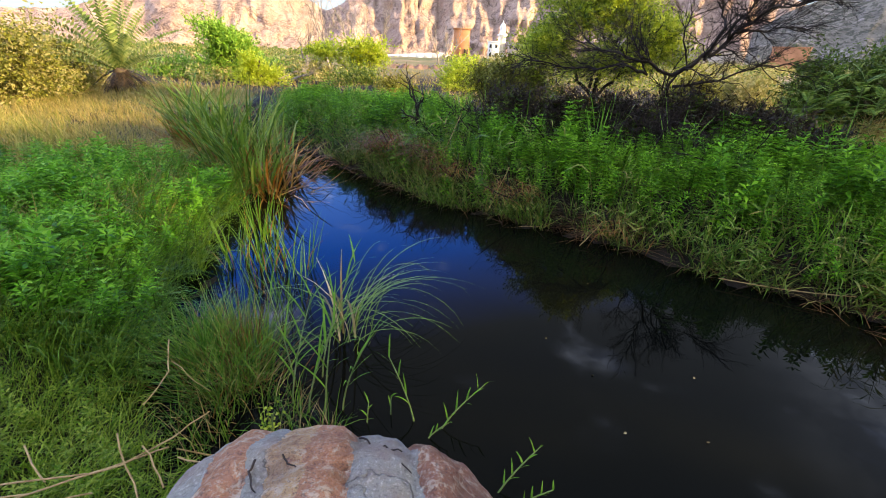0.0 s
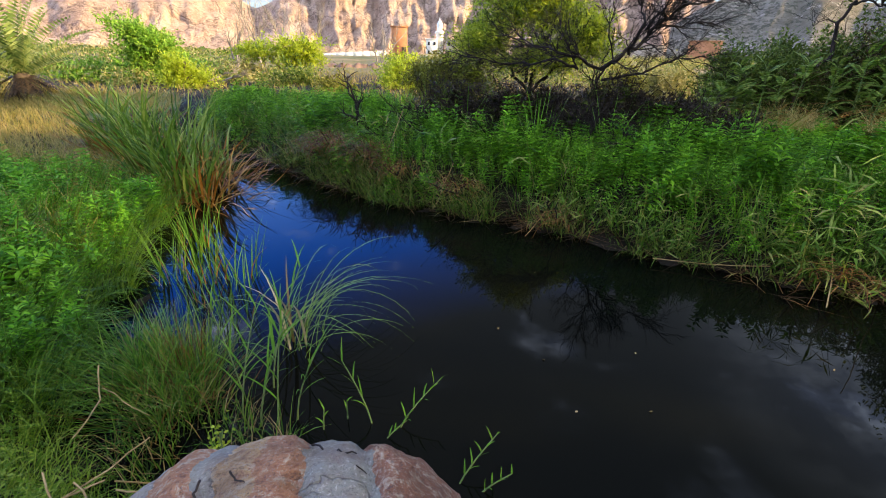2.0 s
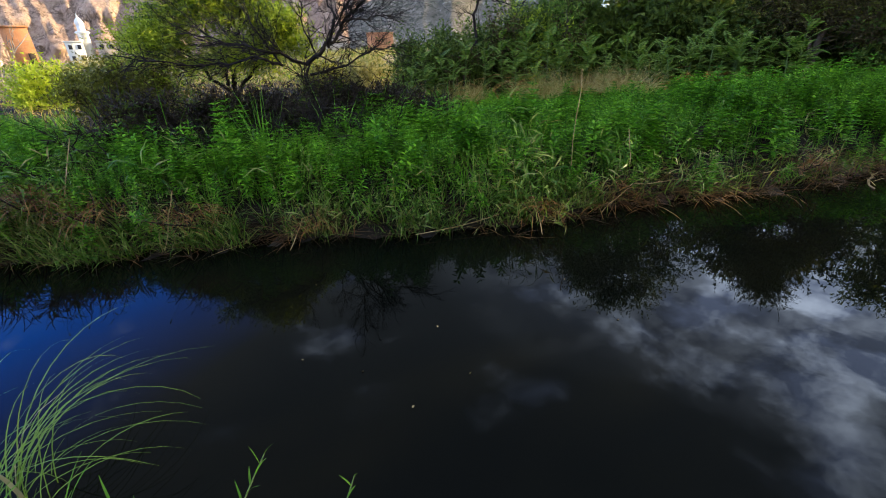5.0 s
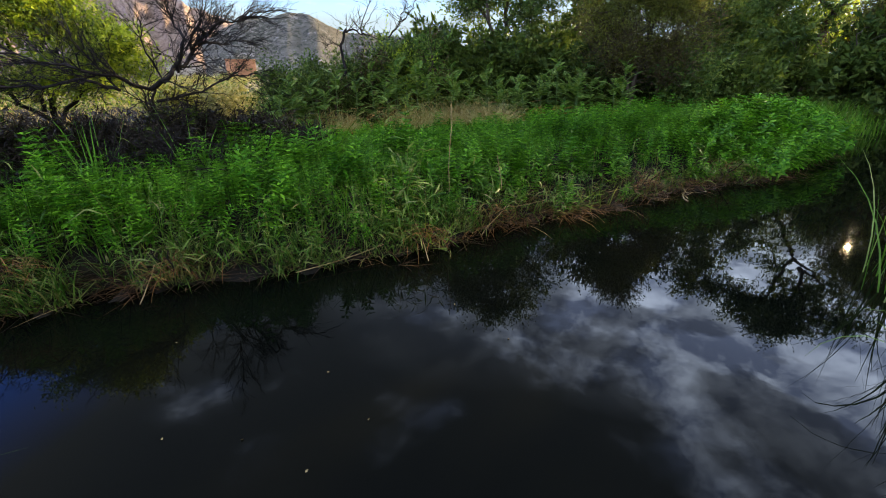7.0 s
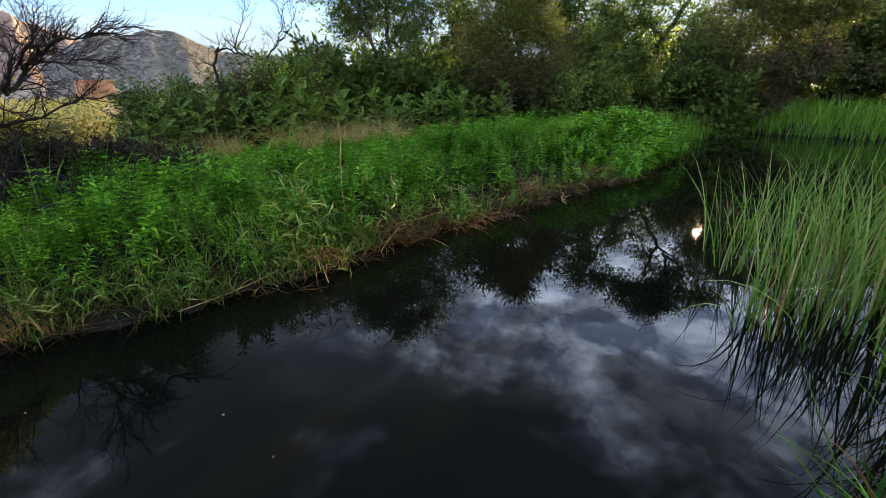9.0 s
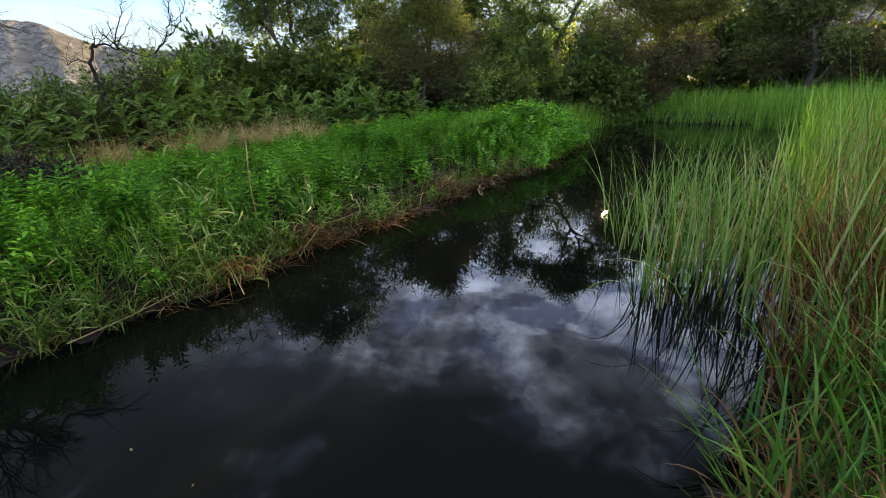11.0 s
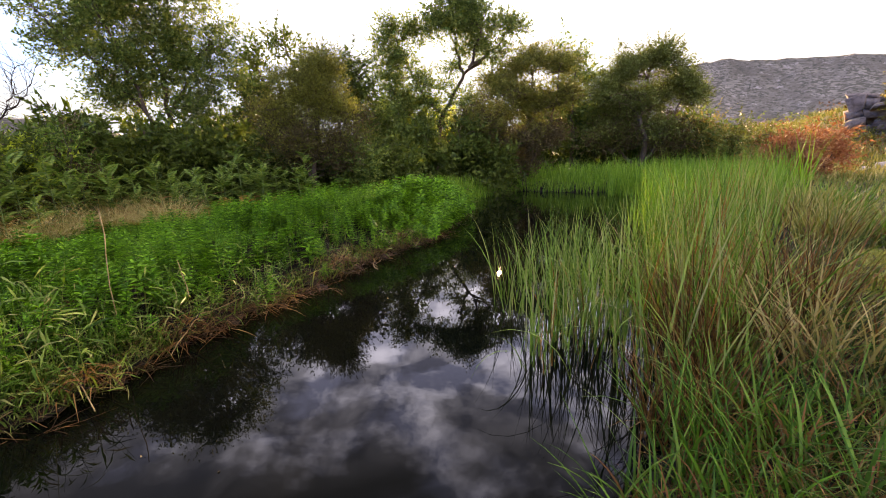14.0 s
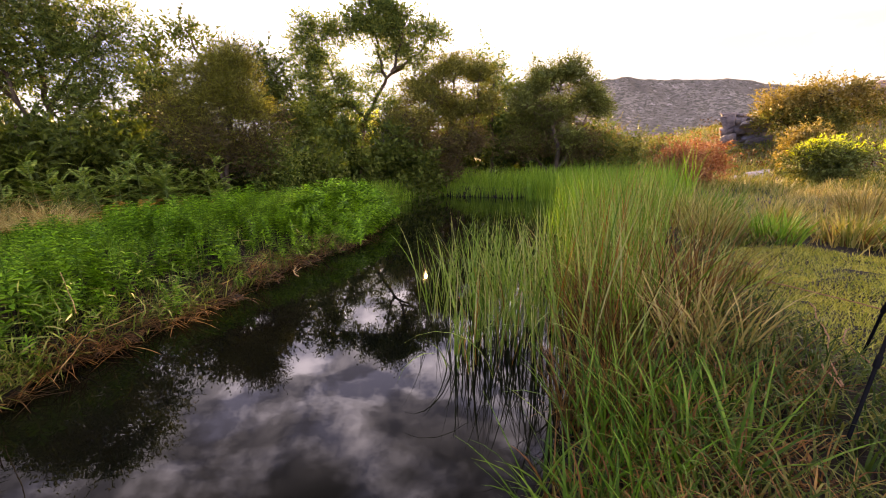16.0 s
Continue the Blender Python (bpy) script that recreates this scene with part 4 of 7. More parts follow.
# the ground on the reed bed's side
RIGHT = [(0.55, -0.3), (0.95, -0.6), (1.3, -1.0), (1.9, -1.8), (2.9, -2.9), (4.2, -4.2), (6.4, -6.4), (10, -9.4), (15, -10), (15, -18), (6, -22), (-2, -12), (-1.5, -3), (-0.4, -0.9)]
right_side = lambda x, y: inside(RIGHT, x, y)
LAWN = [(0.6, -2.1), (1.5, -2.45), (2.15, -2.8), (3.0, -4.0), (2.8, -4.8), (0.5, -5.2), (-1.2, -4.5), (-0.6, -2.6)]
p, d = scatter(90000, (-1.5, 3.1), (-5.6, -1.6), lambda x, y, d: inside(LAWN, x, y))
grass_bed("cropped_lawn", p, 0.045, 0.009, M_LAWN, "short cropped yellowish lawn", lean=(0.6, 1.3), segs=1)
p, d = scatter(28000, (-2.0, 3.6), (-4.6, -0.4), lambda x, y, d: right_side(x, y) & ~inside(LAWN, x, y) & (d > -0.1))
grass_bed("tangled_bank_grass", p, 0.18, 0.0085, M_TANGLE, "tangled half-dry grass on the bank", lean=(0.4, 1.7), segs=3)
p, d = scatter(8000, (0.2, 3.4), (-3.6, -0.3), lambda x, y, d: right_side(x, y) & ~inside(LAWN, x, y) & (d < 0.9))
grass_bed("brown_bank_thatch", p, 0.2, 0.006, M_THATCH, "red-brown thatch of dead stems under the grass", lean=(0.6, 1.9), segs=3, category="dead grass")
p, d = scatter(17000, (-3, 15), (-20, -3.8), lambda x, y, d: right_side(x, y) & ~inside(LAWN, x, y) & (np.hypot(x, y) > 4.0))
grass_bed("rough_pasture", p, 0.2, 0.014, M_FIELD, "rough pasture grass, green and straw", lean=(0.25, 1.1), segs=2)
p, d = scatter(14000, (-2, 8), (-12, -4.2), lambda x, y, d: right_side(x, y) & (x * 0.5 - y > 5.0) & (x + 0.55 * y < 0.9) & (y < -5.0) & (rng.uniform(size=x.shape) < 0.8))
grass_bed("straw_pasture", p, 0.24, 0.010, M_GOLD, "dry golden bunchgrass on the slope", lean=(0.3, 1.0), segs=2)

p, d = scatter(24000, (6, 22), (-31, -12), lambda x, y, d: (np.degrees(np.arctan2(x, y)) > 134) & (np.degrees(np.arctan2(x, y)) < 158) & (np.hypot(x, y) > 14) & (np.hypot(x, y) < 31))
grass_bed("knoll_grass", p, 0.34, 0.03, M_FIELD, "green grass over the knoll below the ruins", lean=(0.3, 1.1), segs=2)

# reed bed standing in the water and behind it
p, d = scatter(4300, (1.6, 5.5), (-5.2, -0.7), lambda x, y, d: (d > -0.75 - 0.2 * np.sin(3 * x)) & (d < 0.25) & (x - y > 3.1) & (x < 5.2) & (y < -0.5 * x + 1.0) & (fbm(x * 2.2, y * 2.2, octaves=2, seed=31) > -0.25))
p[:, 2] = np.maximum(p[:, 2], -0.1)
reed_az = np.degrees(np.arctan2(p[:, 0], p[:, 1]))
reed_h = np.interp(reed_az, [100, 108, 112, 117, 124, 128, 131.5, 134, 136, 138, 142], [0.5, 0.58, 0.68, 0.86, 1.0, 1.1, 1.14, 1.08, 0.86, 0.68, 0.45])
grass_bed("reed_stand", p, reed_h, 0.0115, M_REED, "tall green reeds standing in the pond's edge", lean=(0.09, 0.42), segs=6, jitter=0.26, category="reeds")
pick = rng.uniform(size=len(p)) < 0.24
grass_bed("dead_reed_stems", p[pick] + rng.normal(size=(int(pick.sum()), 3)) * np.array([0.05, 0.05, 0]), reed_h[pick] * 0.9, 0.009, M_RUST, "red-brown dead stems among the reeds", lean=(0.12, 0.6), segs=4, jitter=0.4, category="dead reeds")
pick = rng.uniform(size=len(p)) < 0.22
grass_bed("bent_reed_leaves", p[pick] + rng.normal(size=(int(pick.sum()), 3)) * np.array([0.05, 0.05, 0]), reed_h[pick] * 0.95, 0.012, M_REED, "bent and drooping reed leaves", lean=(0.25, 2.0), segs=8, jitter=0.2, category="reeds")
WATER_REEDS = [(3.25, -0.85), (3.9, -1.0), (4.6, -2.2), (4.3, -3.4), (2.7, -2.1), (2.45, -1.25)]
p, d = scatter(1700, (2.4, 4.7), (-3.5, -0.8), lambda x, y, d: inside(WATER_REEDS, x, y) & (fbm(x * 2.4, y * 2.4, octaves=2, seed=41) > -0.3))
p[:, 2] = -0.08
grass_bed("water_reeds", p, 0.78, 0.0085, M_REED, "slim green reeds standing in open water", lean=(0.12, 0.75), segs=6, jitter=0.32, category="reeds")
p, d = scatter(9000, (5.0, 14.5), (-11, -4.0), lambda x, y, d: (d > -1.6) & (d < 0.7) & (y < -0.55 * x - 0.2))
p[:, 2] = np.maximum(p[:, 2], -0.1)
grass_bed("far_reed_bed", p, 0.95, 0.018, M_LUSH, "green reed bed along the pond's far side", lean=(0.1, 0.5), segs=4, category="reeds")
p, d = scatter(5200, (11.5, 16.5), (-7.5, -1.5), lambda x, y, d: (d > -0.2) & (d < 2.6))
p[:, 2] = np.maximum(p[:, 2], -0.1)
grass_bed("far_end_grass", p, 0.38, 0.018, M_LUSH, "green grass at the pond's far end", lean=(0.15, 0.8), segs=4)


p, d = scatter(16000, (4.5, 19), (-17, -4.5), lambda x, y, d: (d > -0.1) & (d < 4.0) & (np.degrees(np.arctan2(x, y)) < 137) & (np.degrees(np.arctan2(x, y)) > 103))
grass_bed("far_green_bank", p, 0.66, 0.02, M_LUSH, "lush green grass on the pond's far side", lean=(0.12, 0.8), segs=3)
p, d = scatter(9000, (9.5, 19), (-6.5, 3.0), lambda x, y, d: (d > 0.0) & (d < 4.0) & (np.degrees(np.arctan2(x, y)) < 104) & (np.degrees(np.arctan2(x, y)) > 84))
grass_bed("shaded_far_grass", p, 0.36, 0.02, M_LUSH, "shaded grass under the trees' edge", lean=(0.15, 0.9), segs=3)
p, d = scatter(64000, (-8, 3), (-9, 3), lambda x, y, d: (d > 0.12) & ~left_side(x, y) & ~right_side(x, y) & (np.hypot(x + 0.17, y - 0.34) > 0.42) & (rng.uniform(size=x.shape) < 0.8))
grass_bed("meadow_behind", p, 0.1, 0.02, M_GRASS, "short rough grass round the boulder", lean=(0.4, 1.3), segs=1)

# ---- trees and shrubs ----
def foot(az, d, sink=0.03):
    q = compass(az, d)
    return (q.x, q.y, gz(q.x, q.y) - sink)


EYE = 1.25


def pointed_leaves(at, way, length, aspect):
    """Small pointed leaves, one triangle each, that begin at their places and point along way."""
    n = len(at)
    L = np.broadcast_to(np.asarray(length, float), (n,))[:, None]
    s = unit(np.cross(way, rng.normal(size=(n, 3)))) * L * aspect * 0.5
    v = np.stack([at + s, at + way * L, at - s], 1)
    return v.reshape(-1, 3), np.arange(n * 3).reshape(-1, 3)


def leafy_puffs(centres, spread, sprig, leaf, aspect, along, lift, droop, sprigs=15, per=7):
    """Leaves of many small puffs: from each centre short sprigs fan out, with leaves up them."""
    k = len(centres)
    size = rng.uniform(0.55, 1.45, k)[:, None, None]
    off = rng.normal(size=(k, sprigs, 3)) * np.array([1, 1, 0.75])
    base = centres[:, None] + off * spread * 0.55 * size
    way = unit(off + np.array([0, 0, lift]) + rng.normal(size=off.shape) * 0.3)
    t = (np.linspace(0.1, 1.0, per) + rng.normal(size=(k, sprigs, per)) * 0.06)[..., None]
    at = base[:, :, None] + way[:, :, None] * sprig * size[..., None] * t
    at[..., 2:] -= droop * sprig * t ** 2
    lw = unit(way[:, :, None] * along + rng.normal(size=at.shape) * (1 - along) + np.array([0, 0, -droop * 0.5]))
    n = k * sprigs * per
    return pointed_leaves(at.reshape(-1, 3), lw.reshape(-1, 3), leaf * rng.uniform(0.6, 1.35, n), aspect)


def tree(name, az, d, label, limbs, blobs, mat, leaf=0.0078, cover=5.0, puff=0.016, aspect=0.5, along=0.45, lift=0.35, droop=0.0, bark=None, trunk_r=0.006, twig=0.0009, deep=1.0, category="tree", group="", second=None, second_share=0.0, low_second=False, boughs=7):
    """A trunk with crooked limbs and a crown of leafy puffs. The plan of a tree is given as it stands against the sky from the pond:
    limbs as (azimuth, rise) points, blobs as (azimuth, rise, half width in degrees, half rise, weight), rise being height over the eye divided by distance.
    leaf, puff, trunk_r and twig are sizes over the distance too; cover says how densely the leaves close."""
    at = foot(az, d)
    ob = thing(name, at, label, category, group)
    ob.rotation_euler = (0, 0, -radians(az))
    here = lambda a, te: np.array([d * math.tan(radians(a - az)), 0.0, EYE + te * d - at[2]])
    leaf, puff, trunk_r, twig = leaf * d, puff * d, trunk_r * d, twig * d
    wood, nodes = [], []
    for li, pts in enumerate(limbs):
        pts = [here(*q) + np.array([0, rng.normal() * 0.016 * d * (k > 0), 0]) for k, q in enumerate(pts)]
        if li == 0:
            pts[0] = np.array([0.0, 0.0, 0.0])
        line = np.concatenate([wander(a, b, 7, 0.03)[: None if i == len(pts) - 2 else -1] for i, (a, b) in enumerate(zip(pts, pts[1:]))])
        r0 = trunk_r if li == 0 else trunk_r * 0.6
        wood.append(tube(line, np.linspace(r0, r0 * 0.25, len(line)), 7))
        nodes.append(line[1:])
    nodes = np.concatenate(nodes)
    cs = []
    for a, te, ra, rt, w in blobs:
        rx, rz = d * radians(ra), d * rt
        ry = deep * (rx * rz) ** 0.5
        m = max(5, int(math.pi * rx * rz * cover * w / (leaf * leaf * aspect * 0.5) / 105))
        # each blob is a handful of rounded boughs, thick above and thin below, with gaps between them
        bough = unit(rng.normal(size=(boughs, 3))) * (rng.uniform(0.25, 1.0, boughs) ** 0.5 * 0.72)[:, None]
        shell = unit(rng.normal(size=(m, 3)) + np.array([0, 0, 0.35]))
        u = bough[rng.integers(boughs, size=m)] + shell * (rng.uniform(0.05, 1.0, m) ** 0.4 * 0.46)[:, None] * np.array([1.1, 1.1, 0.8])
        # an uneven outline: every lobe bulges its own way
        u *= (1 + 0.32 * fbm(u[:, 0] * 0.9 + a, u[:, 1] * 0.9, u[:, 2] * 0.9 + te * 10, 2, seed=3))[:, None]
        cs.append(here(a, te) + u * np.array([rx, ry, rz]))
    c = np.concatenate(cs)
    c[:, 2] = np.maximum(c[:, 2], 0.1)
    for q in c[:: max(1, len(c) // (170 if len(blobs) > 4 else 40))]:
        near = nodes[np.argmin(((nodes - q) ** 2).sum(1) + 0.8 * np.maximum(nodes[:, 2] - q[2], 0))]
        wood.append(tube(wander(near, q, 5, 0.06, sag=0.06), np.linspace(twig, twig * 0.3, 5), 4))
    part("trunk", *joined(wood), bark or M_BARK, ob)
    # low_second gives the second leaf colour to the lower part of the crown
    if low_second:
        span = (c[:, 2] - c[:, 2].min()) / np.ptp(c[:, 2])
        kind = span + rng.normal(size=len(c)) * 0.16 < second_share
    else:
        kind = rng.uniform(size=len(c)) < second_share
    for pname, sel, mt in (("crown", ~kind, mat), ("second_foliage", kind, second)):
        if sel.sum():
            part(pname, *leafy_puffs(c[sel], puff, puff * 1.35, leaf, aspect, along, lift, droop), mt, ob)
    return ob


def shrub(name, az, d, label, w, top, mat, group="", category="shrub", low=-0.12, **more):
    """A round bush, w degrees to each side, up to the rise top."""
    mid = (top + low) / 2
    lobes = [(az, top - (top - low) * 0.36, w * 0.75, (top - low) * 0.36, 1.0), (az - w * 0.45, mid, w * 0.55, (top - low) * 0.34, 1.0), (az + w * 0.45, mid - 0.004, w * 0.55, (top - low) * 0.36, 1.0), (az, low + (top - low) * 0.2, w, (top - low) * 0.22, 1.0)]
    limbs = [[(az, low), (az + rng.normal() * w * 0.1, mid), (az + rng.normal() * w * 0.2, top - (top - low) * 0.15)], [(az, low), (az - w * 0.5, mid)], [(az, low), (az + w * 0.5, mid)]]
    more = {"trunk_r": 0.003, **more}
    return tree(name, az, d, label, limbs, lobes, mat, category=category, group=group, **more)


# the line of trees beyond the water
tree("willow_tree", 66.3, 11, "airy spreading willow with grey-green leaves and gaps of sky", [[(66.3, -0.08), (66.6, 0.06), (66.9, 0.15), (68.2, 0.24), (68.8, 0.33)], [(66.4, 0.02), (64.5, 0.14), (62.2, 0.26), (61.0, 0.33)], [(66.7, 0.1), (70.0, 0.18), (72.2, 0.25)], [(65.4, 0.08), (61.5, 0.18), (57.6, 0.255)], [(66.8, 0.14), (65.8, 0.25), (65.5, 0.36)]],
     [(60.3, 0.25, 3.4, 0.05, 0.6), (64, 0.31, 4.2, 0.065, 0.65), (68.5, 0.315, 3.8, 0.06, 0.65), (63.6, 0.21, 3.6, 0.055, 0.7), (68.2, 0.215, 3.4, 0.06, 0.6), (72, 0.245, 3.0, 0.05, 0.55), (70.8, 0.14, 2.8, 0.035, 0.6), (57.4, 0.26, 2.0, 0.022, 0.5), (66, 0.15, 2.6, 0.045, 0.7), (61.8, 0.15, 1.8, 0.03, 0.5), (73.6, 0.185, 2.0, 0.04, 0.5), (63, 0.125, 3.0, 0.03, 0.7), (69, 0.105, 3.0, 0.03, 0.7), (59.2, 0.205, 2.6, 0.04, 0.6), (66, 0.26, 4.0, 0.07, 0.35), (70, 0.19, 3.0, 0.05, 0.45)], M_TREELEAF, leaf=0.0056, aspect=0.46, cover=6.8, puff=0.015, boughs=7)
tree("dark_broadleaf_tree", 82, 12.5, "dark dense broadleaf tree behind the others", [[(82, -0.06), (82, 0.08), (81, 0.17), (79.5, 0.25)], [(82, 0.05), (77, 0.17), (76, 0.21)], [(82, 0.08), (86, 0.16), (87, 0.2)], [(81, 0.17), (83, 0.21)]],
     [(76.4, 0.195, 2.2, 0.035, 0.8), (79.2, 0.235, 1.8, 0.03, 0.8), (82.5, 0.2, 2.2, 0.03, 0.9), (86.2, 0.195, 2.3, 0.032, 1), (88, 0.15, 2.6, 0.06, 1), (89.5, 0.07, 3.4, 0.07, 1), (75.8, 0.15, 3.2, 0.055, 0.9), (74.6, 0.06, 3.2, 0.05, 1)], M_DARKLEAF)
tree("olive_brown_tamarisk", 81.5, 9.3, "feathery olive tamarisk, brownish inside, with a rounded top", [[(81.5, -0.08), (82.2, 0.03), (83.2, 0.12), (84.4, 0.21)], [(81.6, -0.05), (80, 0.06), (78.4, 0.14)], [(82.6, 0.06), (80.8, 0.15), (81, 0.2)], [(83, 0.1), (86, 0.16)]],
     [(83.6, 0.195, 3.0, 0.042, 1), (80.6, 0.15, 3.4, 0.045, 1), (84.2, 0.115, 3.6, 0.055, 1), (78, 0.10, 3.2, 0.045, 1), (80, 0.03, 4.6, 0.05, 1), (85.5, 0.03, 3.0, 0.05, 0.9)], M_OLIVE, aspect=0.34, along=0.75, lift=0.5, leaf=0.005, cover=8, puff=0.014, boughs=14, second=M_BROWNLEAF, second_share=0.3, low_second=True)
tree("tall_poplar_tree", 98, 17, "tall old tree with a leaning trunk and an open crown", [[(98, -0.08), (98.3, 0.085), (99.8, 0.127), (102.1, 0.193), (105.7, 0.239), (107.5, 0.27)], [(98.6, 0.09), (96, 0.15), (94.5, 0.2), (93, 0.26), (92.6, 0.3)], [(101.5, 0.18), (100.6, 0.24), (100, 0.3), (99.6, 0.34)], [(102.1, 0.193), (103.5, 0.25), (104, 0.3)], [(98.2, 0.02), (95, 0.08), (93, 0.13)], [(102.6, 0.2), (104.2, 0.215), (105.6, 0.21)]],
     [(98.4, 0.305, 2.4, 0.034, 0.9), (101.4, 0.325, 2.4, 0.032, 0.9), (103.6, 0.29, 2.8, 0.04, 0.9), (106.6, 0.27, 2.0, 0.034, 0.8), (103.8, 0.245, 1.9, 0.024, 0.8), (101.0, 0.275, 1.5, 0.03, 0.7), (106.2, 0.232, 1.4, 0.018, 0.7), (92.4, 0.285, 1.7, 0.026, 0.75), (91.6, 0.248, 1.9, 0.028, 0.75), (93.8, 0.215, 2.0, 0.03, 0.75), (95.0, 0.262, 1.2, 0.022, 0.6),
      (91.8, 0.19, 1.9, 0.035, 0.7), (96.2, 0.178, 1.5, 0.02, 0.6), (92.6, 0.14, 2.6, 0.04, 0.8), (95.6, 0.13, 2.2, 0.035, 0.8), (93, 0.07, 3.2, 0.05, 1), (97, 0.07, 2.0, 0.04, 0.9), (97.6, 0.115, 1.4, 0.02, 0.7), (100.8, 0.238, 1.2, 0.018, 0.6), (102.8, 0.222, 1.3, 0.016, 0.6), (100.2, 0.2, 1.0, 0.024, 0.5), (98.6, 0.16, 0.9, 0.03, 0.6), (101.6, 0.115, 1.6, 0.03, 0.8), (104.6, 0.2, 1.2, 0.016, 0.4), (98.0, 0.272, 1.8, 0.016, 0.9), (96.2, 0.275, 1.4, 0.02, 0.8)], M_TREELEAF, cover=7.5, leaf=0.0056, puff=0.013)
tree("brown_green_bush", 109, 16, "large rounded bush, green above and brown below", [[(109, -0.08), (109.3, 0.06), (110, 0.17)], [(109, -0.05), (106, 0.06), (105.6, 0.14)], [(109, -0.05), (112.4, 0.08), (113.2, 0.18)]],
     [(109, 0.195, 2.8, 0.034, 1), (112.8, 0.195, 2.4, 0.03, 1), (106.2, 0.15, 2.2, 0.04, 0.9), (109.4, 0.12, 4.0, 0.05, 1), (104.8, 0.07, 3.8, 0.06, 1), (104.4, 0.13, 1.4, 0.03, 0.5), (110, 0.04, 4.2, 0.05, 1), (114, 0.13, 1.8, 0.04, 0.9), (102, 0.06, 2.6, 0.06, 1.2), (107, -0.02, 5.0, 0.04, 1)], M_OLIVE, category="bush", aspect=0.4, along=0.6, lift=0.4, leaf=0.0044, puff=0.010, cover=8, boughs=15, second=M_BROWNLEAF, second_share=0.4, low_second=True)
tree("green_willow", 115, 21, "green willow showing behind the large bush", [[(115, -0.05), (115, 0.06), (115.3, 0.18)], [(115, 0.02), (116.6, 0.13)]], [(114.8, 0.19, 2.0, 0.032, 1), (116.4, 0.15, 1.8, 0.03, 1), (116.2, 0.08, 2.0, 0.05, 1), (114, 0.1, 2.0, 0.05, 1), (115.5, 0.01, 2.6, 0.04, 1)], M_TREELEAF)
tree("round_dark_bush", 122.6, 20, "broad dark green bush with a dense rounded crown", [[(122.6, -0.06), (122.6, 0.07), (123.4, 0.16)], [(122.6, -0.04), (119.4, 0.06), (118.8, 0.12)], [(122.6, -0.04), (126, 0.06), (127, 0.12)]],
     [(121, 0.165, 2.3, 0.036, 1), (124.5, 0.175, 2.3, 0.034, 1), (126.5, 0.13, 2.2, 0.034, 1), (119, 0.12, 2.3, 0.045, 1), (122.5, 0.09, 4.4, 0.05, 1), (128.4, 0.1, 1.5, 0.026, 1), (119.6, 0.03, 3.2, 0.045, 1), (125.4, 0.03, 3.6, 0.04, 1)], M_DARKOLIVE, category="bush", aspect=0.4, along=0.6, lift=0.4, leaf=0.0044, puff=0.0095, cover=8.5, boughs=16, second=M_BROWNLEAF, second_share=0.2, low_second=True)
shrub("ochre_green_bush", 129.6, 22, "ochre and green bush at the end of the trees", 1.9, 0.085, M_OCHRE, category="bush", leaf=0.0045, cover=6, second=M_TREELEAF, second_share=0.6)
shrub("ochre_green_bush", 132.6, 20, "ochre and green bush among the far reeds", 1.8, 0.04, M_OLIVE, category="bush", low=-0.06, second=M_TREELEAF, second_share=0.45, leaf=0.005)
shrub("ochre_green_bush", 135.3, 18.5, "golden-green bush beside the red brush", 1.5, 0.042, M_OLIVE, category="bush", low=-0.06, second=M_OCHRE, second_share=0.35, leaf=0.005)
shrub("small_grey_bush", 87.3, 9.4, "small grey-green bush at the trees' feet", 2.6, 0.075, M_TREELEAF, category="bush")
shrub("sunlit_shrub", 99, 24, "bright yellow-green shrub lit between the trunks", 2.0, 0.1, M_YELLOWGREEN)
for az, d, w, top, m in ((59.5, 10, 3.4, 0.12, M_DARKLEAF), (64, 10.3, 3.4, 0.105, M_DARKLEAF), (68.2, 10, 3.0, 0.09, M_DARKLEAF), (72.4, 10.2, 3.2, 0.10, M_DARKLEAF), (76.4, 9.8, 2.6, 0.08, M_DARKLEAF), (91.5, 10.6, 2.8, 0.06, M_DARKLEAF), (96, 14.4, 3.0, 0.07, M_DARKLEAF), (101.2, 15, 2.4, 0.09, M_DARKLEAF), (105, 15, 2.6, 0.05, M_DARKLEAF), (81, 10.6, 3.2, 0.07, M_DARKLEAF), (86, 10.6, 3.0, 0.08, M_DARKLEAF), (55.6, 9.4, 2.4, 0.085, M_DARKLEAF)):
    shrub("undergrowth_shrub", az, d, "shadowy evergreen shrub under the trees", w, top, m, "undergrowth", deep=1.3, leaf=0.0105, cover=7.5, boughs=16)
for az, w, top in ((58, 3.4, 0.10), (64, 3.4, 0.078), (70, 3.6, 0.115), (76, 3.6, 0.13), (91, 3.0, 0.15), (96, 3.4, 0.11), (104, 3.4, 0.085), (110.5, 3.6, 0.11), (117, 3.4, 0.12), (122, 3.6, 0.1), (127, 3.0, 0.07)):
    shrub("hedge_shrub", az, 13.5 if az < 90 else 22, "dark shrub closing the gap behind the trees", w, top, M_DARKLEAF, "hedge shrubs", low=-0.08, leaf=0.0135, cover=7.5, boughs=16)
